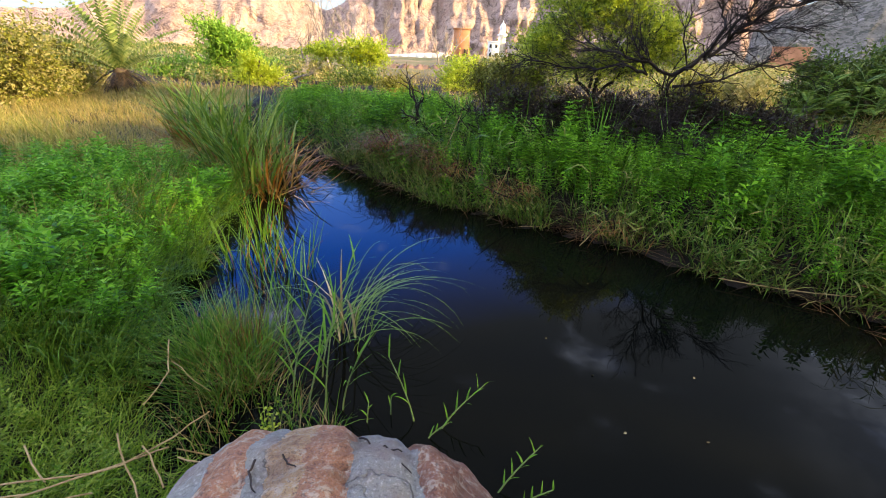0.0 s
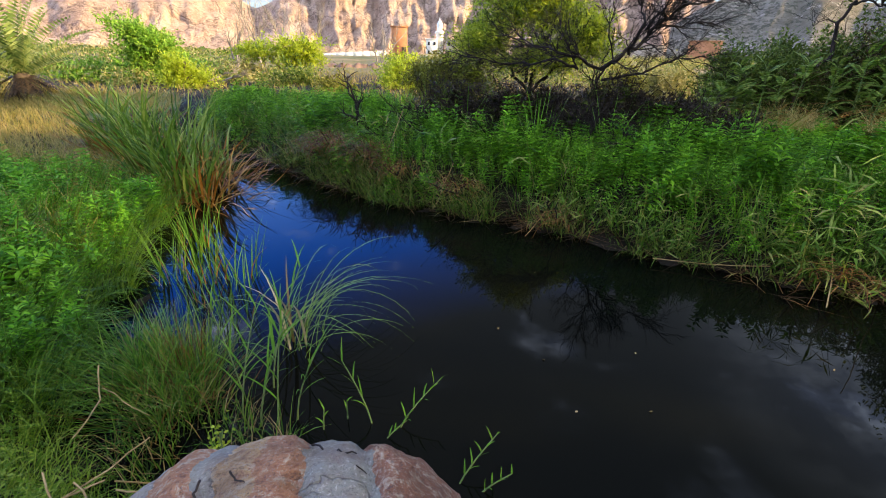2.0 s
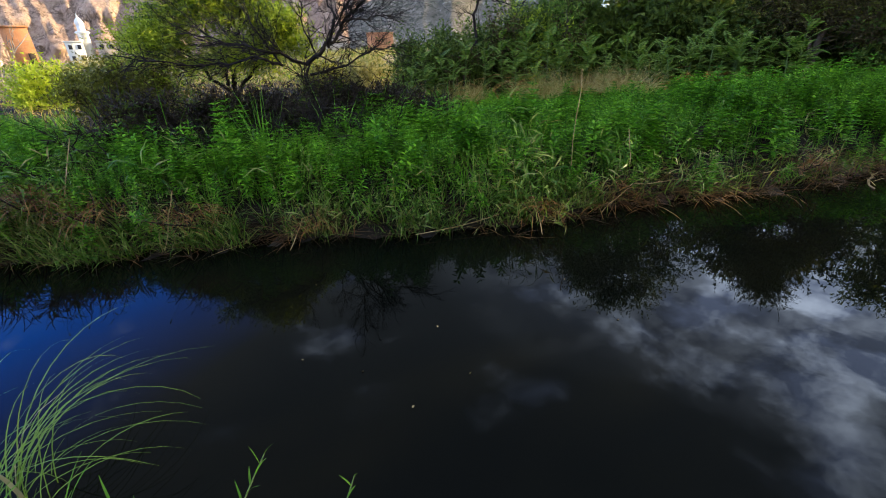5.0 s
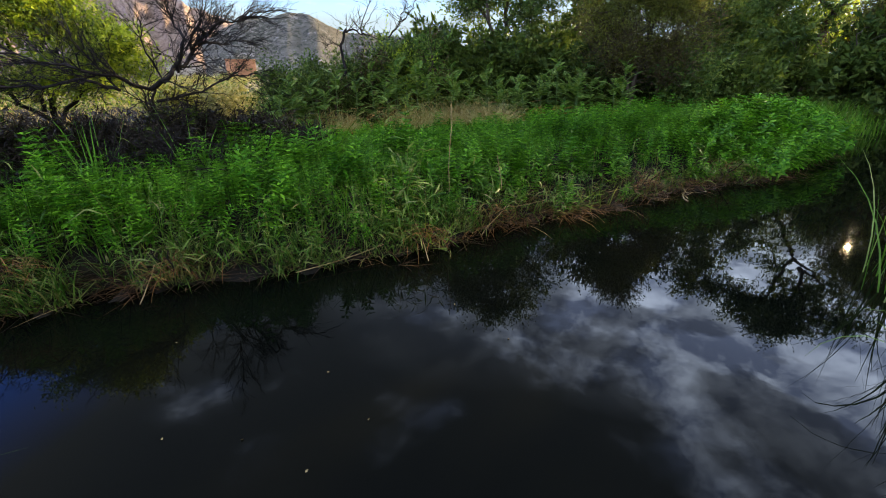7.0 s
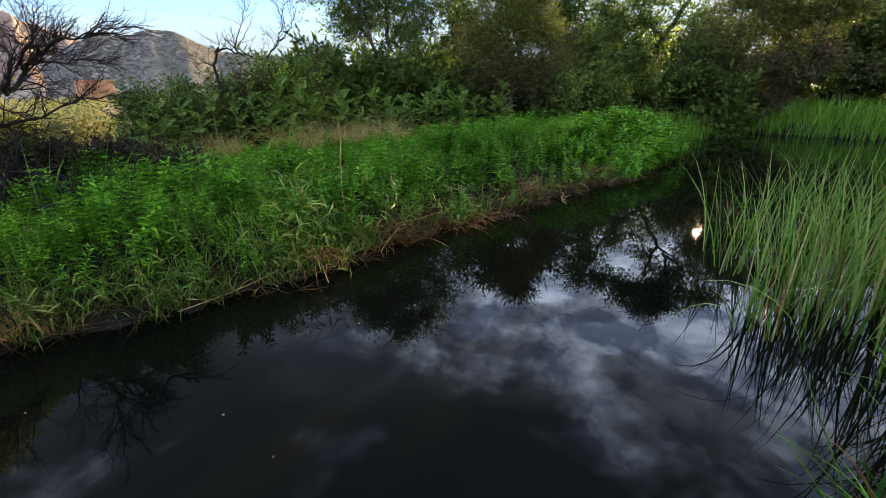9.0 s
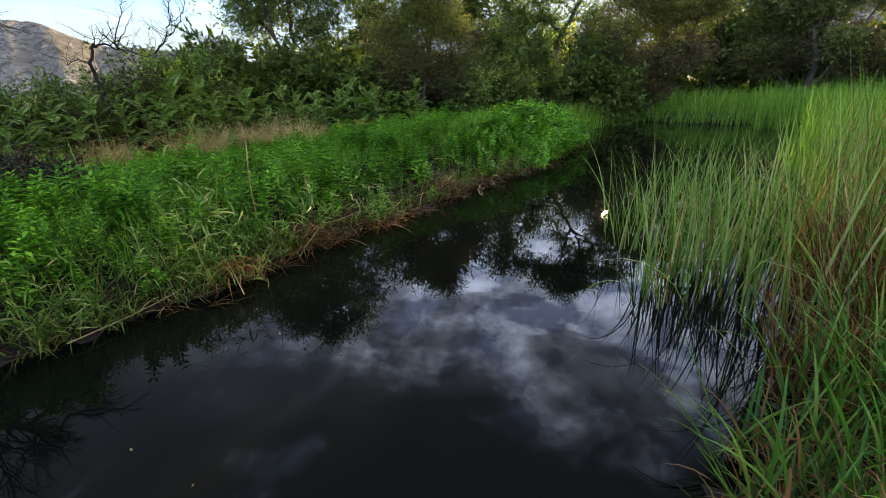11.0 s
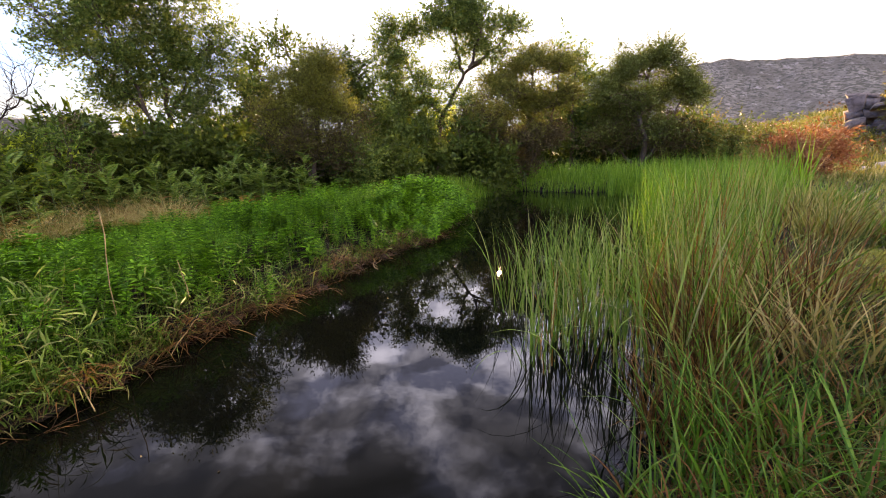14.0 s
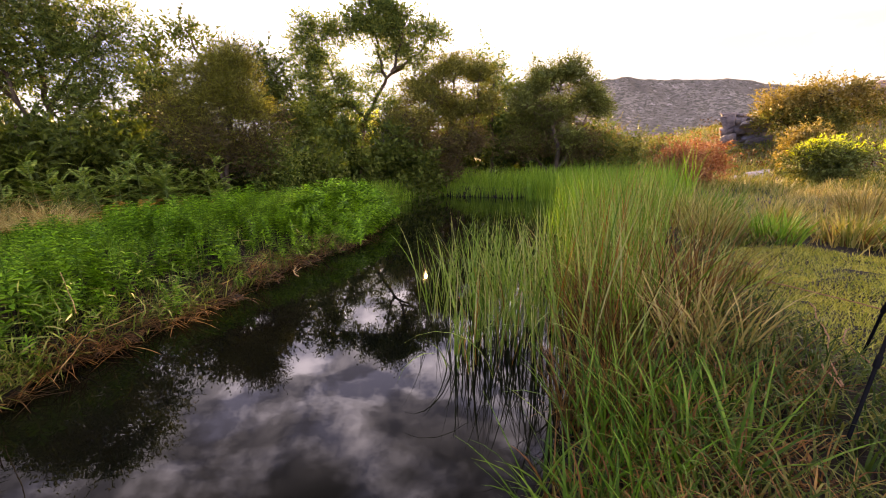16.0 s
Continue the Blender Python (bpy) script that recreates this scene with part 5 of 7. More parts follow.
for az, d, w, top, m, s2, q in ((53.6, 9.0, 3.6, 0.10, M_TREELEAF, M_YELLOWGREEN, 0.3), (47.8, 8.6, 2.4, 0.055, M_TREELEAF, M_DARKLEAF, 0.5), (43.6, 8.2, 2.2, 0.04, M_TREELEAF, M_DARKLEAF, 0.5), (39.6, 7.8, 2.0, 0.02, M_DARKLEAF, M_FERN, 0.3), (57.6, 8.8, 2.2, 0.06, M_FERN, M_BROWNLEAF, 0.3), (50.6, 8.3, 2.4, 0.03, M_DARKLEAF, M_BROWNLEAF, 0.35), (45.6, 7.8, 2.0, 0.01, M_DARKLEAF, M_BROWNLEAF, 0.2)):
    shrub("bank_shrub", az, d, "leafy shrub on the back of the bank, browning in places", w, top, m, "shrubs behind the bank", leaf=0.006, cover=5.5, second=s2, second_share=q)

# around the dry plain
tree("yellow_green_willow", 18.6, 5.6, "yellow-green willow bush with fine leaves and dark branches", [[(18.6, -0.12), (19, 0.0), (19.6, 0.09)], [(18.6, -0.08), (15, 0.0), (13.4, 0.05)], [(18.6, -0.08), (22, 0.0), (24, 0.06)], [(18.8, -0.05), (20.6, 0.05), (21.2, 0.11)], [(18, -0.06), (16.8, 0.06), (16.4, 0.1)]],
     [(13.6, 0.035, 3.2, 0.045, 0.9), (20.4, 0.085, 4.2, 0.055, 0.9), (24, 0.03, 2.8, 0.05, 0.8), (18.6, -0.01, 6.0, 0.045, 0.9), (16, 0.09, 3.4, 0.05, 0.9), (18.6, 0.13, 4.0, 0.04, 0.8), (11.0, 0.01, 2.4, 0.035, 0.7), (26.0, 0.015, 2.2, 0.04, 0.6)], M_YELLOWGREEN, category="bush", aspect=0.36, leaf=0.006, cover=7, second=M_TREELEAF, second_share=0.3, bark=M_DEADWOOD)
tree("green_acacia_tree", -25.6, 16, "dense fresh green tree on the sunlit meadow", [[(-25.6, -0.07), (-25.6, 0.0), (-25.6, 0.03)], [(-25.6, -0.05), (-23.6, -0.01)]], [(-25.2, 0.02, 2.2, 0.032, 1), (-24.0, -0.008, 2.8, 0.034, 1), (-25.2, -0.035, 2.6, 0.026, 1)], M_LIME, leaf=0.0055, cover=9, puff=0.01)
shrub("yellow_green_shrub", -21.8, 13.5, "yellow-green shrub beside the green tree", 2.4, -0.012, M_YELLOWGREEN, low=-0.085, leaf=0.0045, cover=7, puff=0.01, second=M_TREELEAF, second_share=0.1)
tree("leaning_willow", -9.9, 17, "low leaning willow with a bare pale trunk and round crown", [[(-9.4, -0.065), (-11.4, -0.04), (-12.6, -0.018)], [(-10.4, -0.05), (-10.2, -0.012), (-9.4, 0.006)], [(-12.4, -0.02), (-13.8, -0.004)]], [(-10.0, 0.004, 3.2, 0.028, 0.9), (-13.8, -0.004, 1.9, 0.024, 0.8), (-8.8, -0.02, 2.4, 0.022, 0.8)], M_YELLOWGREEN, bark=M_GREYWOOD, leaf=0.0045, cover=8, puff=0.01, second=M_TREELEAF, second_share=0.15)
for az, d, w, top in ((-43, 11, 4.4, 0.012, ), (-49, 10.5, 4.6, 0.0), (-55, 10.5, 4.8, 0.01), (-39.6, 12.8, 3.2, 0.02), (-63, 10, 5.0, 0.0)):
    shrub("dry_tan_bush", az, d, "dry tan and olive brush on the sunlit meadow edge", w, top, M_TAN, "dry brush", low=-0.11, category="bush", leaf=0.0055, cover=5, puff=0.02, second=M_OLIVE, second_share=0.45)
for az, d, w, top, m in ((2.5, 13, 2.2, -0.01, M_YELLOWGREEN), (5.8, 6.4, 2.6, -0.02, M_OLIVE), (-10.6, 14, 2.0, -0.045, M_TREELEAF), (-15.5, 17, 2.6, -0.05, M_TAN), (34, 13, 3.4, -0.02, M_TAN), (29, 12, 2.2, -0.02, M_OLIVE), (-19.5, 18, 2.0, -0.04, M_LIME), (-30, 17, 2.4, -0.035, M_LIME), (8.6, 6.0, 2.2, 0.0, M_OLIVE), (11.4, 5.8, 2.0, -0.015, M_OLIVE), (-5.6, 12, 1.8, -0.055, M_OLIVE)):
    shrub("field_shrub", az, d, "low sunlit shrub on the plain", w, top, m, "field shrubs", low=-0.1, leaf=0.0055)

# beyond the reed bed
tree("ochre_tree", 148.4, 24, "spreading ochre and gold tree by the ruin", [[(148.6, -0.03), (148.6, 0.03), (149, 0.1)], [(148.6, 0.0), (145.8, 0.08)], [(148.6, 0.0), (151.6, 0.08)]], [(146.0, 0.092, 1.8, 0.026, 0.9), (148.6, 0.108, 2.0, 0.024, 0.9), (151.2, 0.1, 1.5, 0.02, 0.9), (147.4, 0.06, 2.6, 0.024, 0.9), (144.9, 0.066, 1.1, 0.022, 0.8), (150.4, 0.066, 2.2, 0.026, 0.9), (152.4, 0.075, 1.3, 0.024, 0.9)], M_OCHRE, leaf=0.0045, cover=7.5, puff=0.012, second=M_OLIVE, second_share=0.4, low_second=True)
shrub("golden_bush", 148.4, 20.5, "golden-brown bush below the ochre tree", 2.2, 0.052, M_GOLD, low=-0.02, category="bush", leaf=0.0045, cover=7, puff=0.01, second=M_OCHRE, second_share=0.4)
# the sunlit top and the shaded underside are put into the two leaf colours
shrub("yellow_green_bush", 150.2, 16.5, "dense bush on the pasture, sunlit top coloured yellow-green, shaded underside dark olive", 3.2, 0.03, M_YELLOWGREEN, low=-0.045, category="bush", leaf=0.0048, cover=8, puff=0.01, second=M_DARKOLIVE, second_share=0.84, low_second=True)
for az, d, w, top in ((137.2, 17, 1.9, 0.026), (139.6, 18, 1.8, 0.03)):
    shrub("red_brown_brush", az, d, "dense red-brown seeding brush on the pasture", w, top, M_REDBRUSH, "red brush", low=-0.05, category="brush", aspect=0.25)

# scrub scattered over the dry plain as far as the mountains' feet
m = 900
az_ = rng.uniform(-62, 46, m)
d_ = 15 + 105 * rng.uniform(0, 1, m) ** 1.6
az_ = np.where((az_ > -9.5) & (az_ < 0.8), az_ - 20, az_)      # the far fence stays in sight
cx, cy = d_ * np.sin(np.radians(az_)), d_ * np.cos(np.radians(az_))
cz = ground_z(cx, cy)
grow = rng.uniform(0.15, 0.5, m) * (1 + d_ / 45)
for pname, sel, mt in (("plain_scrub", np.arange(m) % 2 == 0, M_TAN), ("green_plain_scrub", np.arange(m) % 2 == 1, M_TREELEAF)):
    k = int(sel.sum())
    per = 60
    off = unit(rng.normal(size=(k * per, 3))) * (rng.uniform(0.1, 1, k * per) ** 0.5)[:, None] * np.array([1.5, 1.5, 0.55])
    c = np.repeat(np.stack([cx, cy, cz + grow * 0.4], 1)[sel], per, 0) + off * np.repeat(grow[sel], per)[:, None]
    stuff(pname, *small_leaves(c, np.repeat(0.05 + 0.004 * d_[sel], per), 0.5), mt, "low scrub dotting the dry plain", "scrub")
p, d = scatter(40000, (-26, 14), (5.2, 34), lambda x, y, d: (d > 1.2) & (x * 0.5 + y > 5.6) & ((x < -1.5) | (d > 3)) & (rng.uniform(size=x.shape) < np.clip(14 / np.hypot(x, y), 0, 1)) & (np.degrees(np.arctan2(x, y)) < 46) & (np.degrees(np.arctan2(x, y)) > -60))
grass_bed("plain_grass", p, 0.16, 0.016, M_GOLD, "dry grass on the plain below the mountain", lean=(0.4, 1.3), segs=2)

m = 420
az_, d_ = rng.uniform(128, 168, m), 19 + 60 * rng.uniform(0, 1, m) ** 1.3
cx, cy = d_ * np.sin(np.radians(az_)), d_ * np.cos(np.radians(az_))
cz = ground_z(cx, cy)
grow = rng.uniform(0.2, 0.55, m) * (1 + d_ / 60)
for pname, pick, mt, lab in (("pasture_scrub", 0, M_DARKOLIVE, "green scrub on the rising pasture"), ("red_pasture_scrub", 1, M_THATCH, "red-brown scrub on the rising pasture"), ("straw_pasture_scrub", 2, M_OLIVE, "straw-coloured scrub on the rising pasture")):
    sel = np.arange(m) % 3 == pick
    k, per = int(sel.sum()), 110
    off = unit(rng.normal(size=(k * per, 3))) * (rng.uniform(0.1, 1, k * per) ** 0.5)[:, None] * np.array([2.2, 2.2, 0.6])
    c = np.repeat(np.stack([cx, cy, cz + grow * 0.4], 1)[sel], per, 0) + off * np.repeat(grow[sel], per)[:, None]
    stuff(pname, *small_leaves(c, np.repeat(0.045 + 0.003 * d_[sel], per), 0.5), mt, lab, "scrub")


# ---- dead wood ----
def branching(start, way, length, radius, depth, spread=0.6, droop=0.0, kids=(3, 5)):
    """Tubes of a bare branch and its twigs."""
    way = np.asarray(way, float) / np.linalg.norm(way)
    k = 6 if depth else 4
    line = wander(start, np.asarray(start) + way * length, k, 0.05 if depth else 0.09)
    if droop:
        line[:, 2] -= droop * length * np.linspace(0, 1, k) ** 2
    out = [tube(line, np.linspace(radius, radius * 0.35, k), 5 if depth > 1 else 3)]
    if depth > 0:
        for _ in range(rng.integers(*kids)):
            s = rng.uniform(0.25, 0.98)
            k = min(4, int(s * 5))
            p = line[k] + (line[k + 1] - line[k]) * (s * 5 - k)
            d = way + rng.normal(size=3) * spread
            out += branching(p, d, length * rng.uniform(0.4, 0.65), radius * 0.5, depth - 1, spread, droop, kids)
    return out


def bare_limbs(ob, az, d, limbs, mat):
    """Bare limbs laid out against the sky as (azimuth, rise) points, with twigs all along that follow their way."""
    here = lambda a, te: np.array([d * math.tan(radians(a - az)), 0.0, EYE - ob.location.z + te * d])
    for name, pts, r, kids, reach in limbs:
        pts = [here(*q) + np.array([0, rng.normal() * 0.03 * d * (k > 0), 0]) for k, q in enumerate(pts)]
        line = np.concatenate([wander(a, b, 5, 0.06)[: None if k == len(pts) - 2 else -1] for k, (a, b) in enumerate(zip(pts, pts[1:]))])
        bits = [tube(line, np.linspace(r, r * 0.25, len(line)), 6)]
        for _ in range(kids):
            i = rng.integers(1, len(line) - 1)
            way = unit(line[i + 1] - line[i - 1]) + rng.normal(size=3) * np.array([0.5, 0.45, 0.4]) + np.array([0, 0, 0.12])
            bits += branching(line[i], way, reach * rng.uniform(0.5, 1.1), r * 0.34, 2, 0.42, kids=(4, 7))
        part(name, *joined(bits), mat, ob)


dead = thing("dead_shrub", foot(26, 4.9), "sprawling dead shrub with dark bare branches behind the bank", "dead shrub")
dead.rotation_euler = (0, 0, -radians(26))
bare_limbs(dead, 26, 4.9, (("trunk", [(26.0, -0.13), (26.4, -0.06), (27.0, -0.02)], 0.0273, 5, 0.3),
                           ("limb", [(26.6, -0.03), (28.6, -0.005), (30.5, 0.017), (31.9, 0.054), (33.3, 0.076), (35.6, 0.088), (37.1, 0.1)], 0.0218, 33, 0.42),
                           ("limb", [(29.4, 0.0), (30.1, 0.045), (29.9, 0.072), (29.5, 0.108), (29.3, 0.15)], 0.0156, 23, 0.36),
                           ("limb", [(26.6, -0.03), (21.7, 0.0), (18.4, 0.015), (14.4, 0.037)], 0.0156, 26, 0.36),
                           ("limb", [(24.0, -0.03), (22.5, -0.017), (17.5, -0.021), (12.2, -0.013), (8.0, -0.001)], 0.0140, 28, 0.36),
                           ("limb", [(26.9, -0.05), (32.6, -0.02), (36.3, -0.007)], 0.0140, 23, 0.36),
                           ("limb", [(31.6, 0.045), (34.8, 0.055), (37.5, 0.05)], 0.0117, 18, 0.32),
                           ("limb", [(28.0, -0.02), (26.8, 0.053), (27.3, 0.09)], 0.0094, 15, 0.3),
                           ("limb", [(24.0, -0.03), (22.0, 0.03), (21.0, 0.085)], 0.0094, 13, 0.3),
                           ("limb", [(31.0, 0.03), (32.2, 0.09), (33.0, 0.13)], 0.0101, 15, 0.3)), M_DEADWOOD)
for k in range(9):
    x = -1.6 + k * 0.33
    tangle = thing("twig_tangle", (0, 0, 0), "dark tangle of dead twigs under the shrub", "dead twigs", "twig tangles")
    q = compass(25, 4.5 + 0.22 * (k % 2))
    tangle.location = (q.x + x * math.cos(radians(27)), q.y - x * math.sin(radians(27)), 0)
    tangle.location.z = gz(tangle.location.x, tangle.location.y)
    bits = []
    for _ in range(9):
        a = rng.uniform(0, 6.28)
        bits += branching((rng.normal() * 0.22, rng.normal() * 0.15, 0.0), (math.cos(a) * 1.0, math.sin(a) * 0.5, rng.uniform(0.1, 0.7)), rng.uniform(0.4, 0.65), 0.011, 2, 0.7, kids=(5, 8))
    part("brushwood", *joined(bits), M_DEADWOOD, tangle)
# near-black leaves put the shadowy depth under the dead shrub into colour
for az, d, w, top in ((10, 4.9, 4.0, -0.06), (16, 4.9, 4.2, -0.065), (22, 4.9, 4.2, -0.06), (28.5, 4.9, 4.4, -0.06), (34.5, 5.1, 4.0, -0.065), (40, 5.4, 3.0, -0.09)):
    shrub("dead_brush", az, d, "heap of dead leaves and twigs behind the herbs, coloured shadow-dark", w, top, M_DEADLEAF, "dead brush", low=-0.17, aspect=0.22, leaf=0.011, cover=4, bark=M_DEADWOOD, second=M_DARKLEAF, second_share=0.22)

snag = thing("dead_snag", foot(47.6, 8.2), "weathered dead tree with bent bare limbs", "dead tree")
snag.rotation_euler = (0, 0, -radians(47.6))
zz = EYE - snag.location.z
here = lambda a, te: np.array([8.2 * math.tan(radians(a - 47.6)), 0.0, zz + te * 8.2])
for name, pts, r, kids in (("trunk", [(47.6, -0.09), (47.3, 0.0), (47.0, 0.055), (47.8, 0.085)], 0.06, 0), ("limb", [(47.6, 0.08), (48.6, 0.085), (49.6, 0.075), (50.3, 0.1)], 0.035, 5), ("limb", [(49.4, 0.085), (50.4, 0.125), (50.9, 0.15), (51.6, 0.165)], 0.018, 7), ("limb", [(47.0, 0.05), (46.2, 0.06), (45.3, 0.05)], 0.022, 4), ("limb", [(52.6, 0.07), (54.0, 0.1), (54.8, 0.125), (55.2, 0.165)], 0.026, 8), ("limb", [(54.0, 0.1), (55.6, 0.125), (56.6, 0.17)], 0.02, 8), ("limb", [(49.6, 0.078), (51.0, 0.07), (52.8, 0.068)], 0.02, 3)):
    pts = [here(*q) for q in pts]
    line = np.concatenate([wander(a, b, 5, 0.07)[: None if k == len(pts) - 2 else -1] for k, (a, b) in enumerate(zip(pts, pts[1:]))])
    bits = [tube(line, np.linspace(r * 0.5, r * 0.5 * (0.6 if name == "trunk" else 0.3), len(line)), 6)]
    for _ in range(kids * 2):
        q = line[rng.integers(1, len(line))]
        bits += branching(q, (rng.normal() * 0.7, rng.normal() * 0.4, 0.8), rng.uniform(0.17, 0.4), r * 0.2, 2, 0.5, kids=(2, 4))
    part(name, *joined(bits), M_DEADWOOD, snag)

for az, d, h, n in ((-13.5, 24, 3.2, 3), (-10.2, 26, 3.4, 3), (-8.4, 27, 3.3, 2), (0.4, 24, 2.9, 3), (-16.5, 22, 1.7, 3)):
    bare = thing("bare_pale_tree", foot(az, d), "leafless pale-barked tree against the mountain", "bare tree", "bare pale trees")
    bits = []
    for k in range(n):
        bits += branching((rng.normal() * 0.1, 0, 0), (rng.normal() * 0.22, rng.normal() * 0.2, 1.0), h * rng.uniform(0.6, 0.85), 0.05, 2, 0.35, kids=(4, 6))
    part("trunk", *joined(bits), M_GREYWOOD, bare)
for (x0, y0), (x1, y1), zz in (((-5.2, 14.5), (-3.9, 14.9), 0.5), ((-4.6, 14.0), (-3.5, 13.4), 0.35)):
    fallen = thing("fallen_trunk", spot(x0, y0, 0.05), "bleached fallen trunk lying on the meadow", "dead wood", "fallen trunks")
    part("trunk", *joined(branching((0, 0, 0), (x1 - x0, y1 - y0, zz), math.hypot(x1 - x0, y1 - y0) * 0.75, 0.035, 2, 0.4)), M_GREYWOOD, fallen)

stump = thing("burnt_stump", spot(-0.27, 5.0), "small charred stump with broken branches on the bank", "stump")
part("trunk", *joined(branching((0, 0, 0), (-0.15, 0, 1), 0.5, 0.03, 2, 0.6) + branching((0, 0, 0.22), (-0.6, 0, 0.4), 0.24, 0.016, 2, 0.6)), M_DEADWOOD, stump)
stump2 = thing("dead_branch", spot(0.36, 5.7), "dark dead branches poking out of the grass", "dead branch")
part("branch", *joined(branching((0, 0, 0), (-0.6, -0.2, 0.5), 0.42, 0.012, 2, 0.6) + branching((0.1, 0, 0), (0.2, 0, 1), 0.4, 0.012, 2, 0.6)), M_DEADWOOD, stump2)
for x, y, z, n, h in ((-0.5, 4.44, 0.42, 170, 0.42), (-0.68, 4.56, 0.34, 110, 0.36), (-0.14, 4.1, 0.38, 170, 0.34), (0.12, 3.78, 0.3, 110, 0.26), (0.6, 3.34, 0.26, 110, 0.26), (1.28, 2.84, 0.14, 90, 0.24), (2.5, 1.82, 0.14, 80, 0.22), (3.3, 1.6, 0.16, 80, 0.22), (4.9, 0.6, 0.2, 80, 0.26), (6.2, -0.2, 0.2, 90, 0.3)):
    ob = thing("rusty_dead_clump", (x, y, z - 0.1), "rust-brown dead stems drooping down the bank", "dead reeds", "rusty clumps")
    off = rng.normal(size=(n, 3)) * np.array([0.10, 0.09, 0.03]) + np.array([0, 0, 0.08])
    part("dead_tuft", *ribbons(off, h * rng.uniform(0.4, 1.1, n), 0.0065, to_water + rng.normal(size=n) * 1.1, rng.uniform(0.6, 1.7, n), rng.uniform(1.9, 2.7, n), 5, twist=rng.normal(size=n) * 0.5), M_THATCH, ob)
    part("stem", *joined([tube(wander((0, 0, 0), (-0.62 * k * 0.2 + rng.normal() * 0.08, -0.78 * k * 0.2, 0.12 + rng.normal() * 0.06), 5, 0.05), [0.006, 0.005, 0.005, 0.004, 0.003], 5) for k in (0.5, 1.0, -0.4)]), M_DEADWOOD, ob)

# ---- ferns ----
def frond(length, arch, pairs, width, base_lean, slim=0.52, vee=0.0):
    """A feathery frond in the plane of x and z, from the origin; vee lifts its leaflets above the midrib."""
    s = np.linspace(0, 1, pairs + 1)
    th = base_lean + arch * s
    step = length / pairs
    x, z = np.cumsum(np.sin(th)) * step, np.cumsum(np.cos(th)) * step
    mid = np.stack([x, 0 * x, z], 1)
    vs, fs = [], []
    rv, rf = tube(mid, np.linspace(0.006, 0.002, pairs + 1), 3)
    vs.append(rv)
    fs.append(rf)
    n = len(rv)
    for k in range(1, pairs + 1):
        u = k / pairs
        w = width * math.sin(math.pi * (0.12 + 0.86 * u)) ** 0.8
        t = np.array([math.sin(th[k]), 0, math.cos(th[k])])
        for sgn in (-1, 1):
            d = np.array([0, sgn * 0.9, 0]) + t * 0.42 + np.array([0, 0, -0.22]) + np.array([-math.cos(th[k]), 0, math.sin(th[k])]) * vee
            d = d / np.linalg.norm(d) * w
            m = mid[k] + d * 0.5
            o = t * step * slim
            vs.append(np.array([mid[k], m + o, mid[k] + d, m - o]))
            fs.append(np.array([[n, n + 1, n + 2, n + 3]]))
            n += 4
    return np.concatenate(vs), np.concatenate(fs)


FRONDS = [frond(1.0, arch, 16, 0.25, 0.0, 0.5) for arch in (0.7, 0.95, 1.2, 1.5)]
FERN_MESHES = {m.name: [mesh_from("frond", v, f, m) for v, f in FRONDS] for m in (M_FERN, M_RUST)}


def fern(at, height, label, group="bracken row", stems=4, wide=0.16):
    """Bracken: a few upright stems, each with fronds all the way up that arch out and grow shorter towards the tip."""
    ob = thing("bracken_fern", at, label, "fern", group)
    for k in range(stems):
        h = height * (1.0 if k == 0 else rng.uniform(0.6, 0.92))
        x, y = (rng.normal(size=2) * wide) if k else (0.0, 0.0)
        bend = rng.normal(size=2) * 0.06
        part("stem", *tube([(x, y, 0), (x + bend[0] * 0.5, y + bend[1] * 0.5, h * 0.5), (x + bend[0], y + bend[1], h)], [0.012, 0.009, 0.003], 4), M_STEM, ob)
        n = 16
        for i in range(n):
            s = 0.16 + 0.84 * i / (n - 1)
            dead = s < 0.5 and rng.uniform() < 0.55
            m = FERN_MESHES[(M_RUST if dead else M_FERN).name][rng.integers(4)]
            fr = new("dead_frond" if dead else "frond", m)
            fr.parent = ob
            fr.location = (x + bend[0] * s, y + bend[1] * s, h * s * 0.97)
            tip = 1.25 - 0.85 * s ** 1.8 + (0.6 if dead else 0.0)
            fr.rotation_euler = (0, tip * rng.uniform(0.75, 1.1), k + i * 2.4 + rng.uniform(-0.4, 0.4))
            L = height * (0.44 - 0.22 * s ** 2) * rng.uniform(0.85, 1.15)
            fr.scale = (L, L * 1.1, L)
    return ob


for az, d, te, st in ((64.6, 8.4, 0.012, 3), (66.2, 8.2, -0.01, 4), (68.2, 8.3, 0.005, 4), (69.8, 8.0, -0.012, 4), (71.6, 8.3, 0.01, 4), (73.2, 8.2, 0.03, 4), (75.2, 8.0, 0.008, 4), (77.2, 8.2, -0.005, 3), (80.4, 8.3, 0.022, 4), (62.4, 8.3, 0.0, 4), (60.2, 8.3, 0.015, 4), (57.8, 8.0, 0.0, 4), (78.6, 8.4, -0.012, 3)):
    q = foot(az, d)
    fern(q, EYE + te * d - q[2], "upright bracken fern with browning lower fronds", stems=st - 1, wide=0.13)
for az, d, te in ((56, 7.9, 0.02), (53.4, 7.9, 0.03), (50.6, 7.6, 0.01), (48.4, 7.5, -0.005), (45.8, 7.3, 0.0), (43.4, 7.2, -0.01), (41.2, 7.1, -0.01), (52, 7.3, -0.03), (55, 7.3, -0.03), (38.6, 6.9, -0.03)):
    q = foot(az, d)
    fern(q, EYE + te * d - q[2], "green bracken among the shrubs behind the bank", group="bracken by the shrubs", stems=2, wide=0.16)

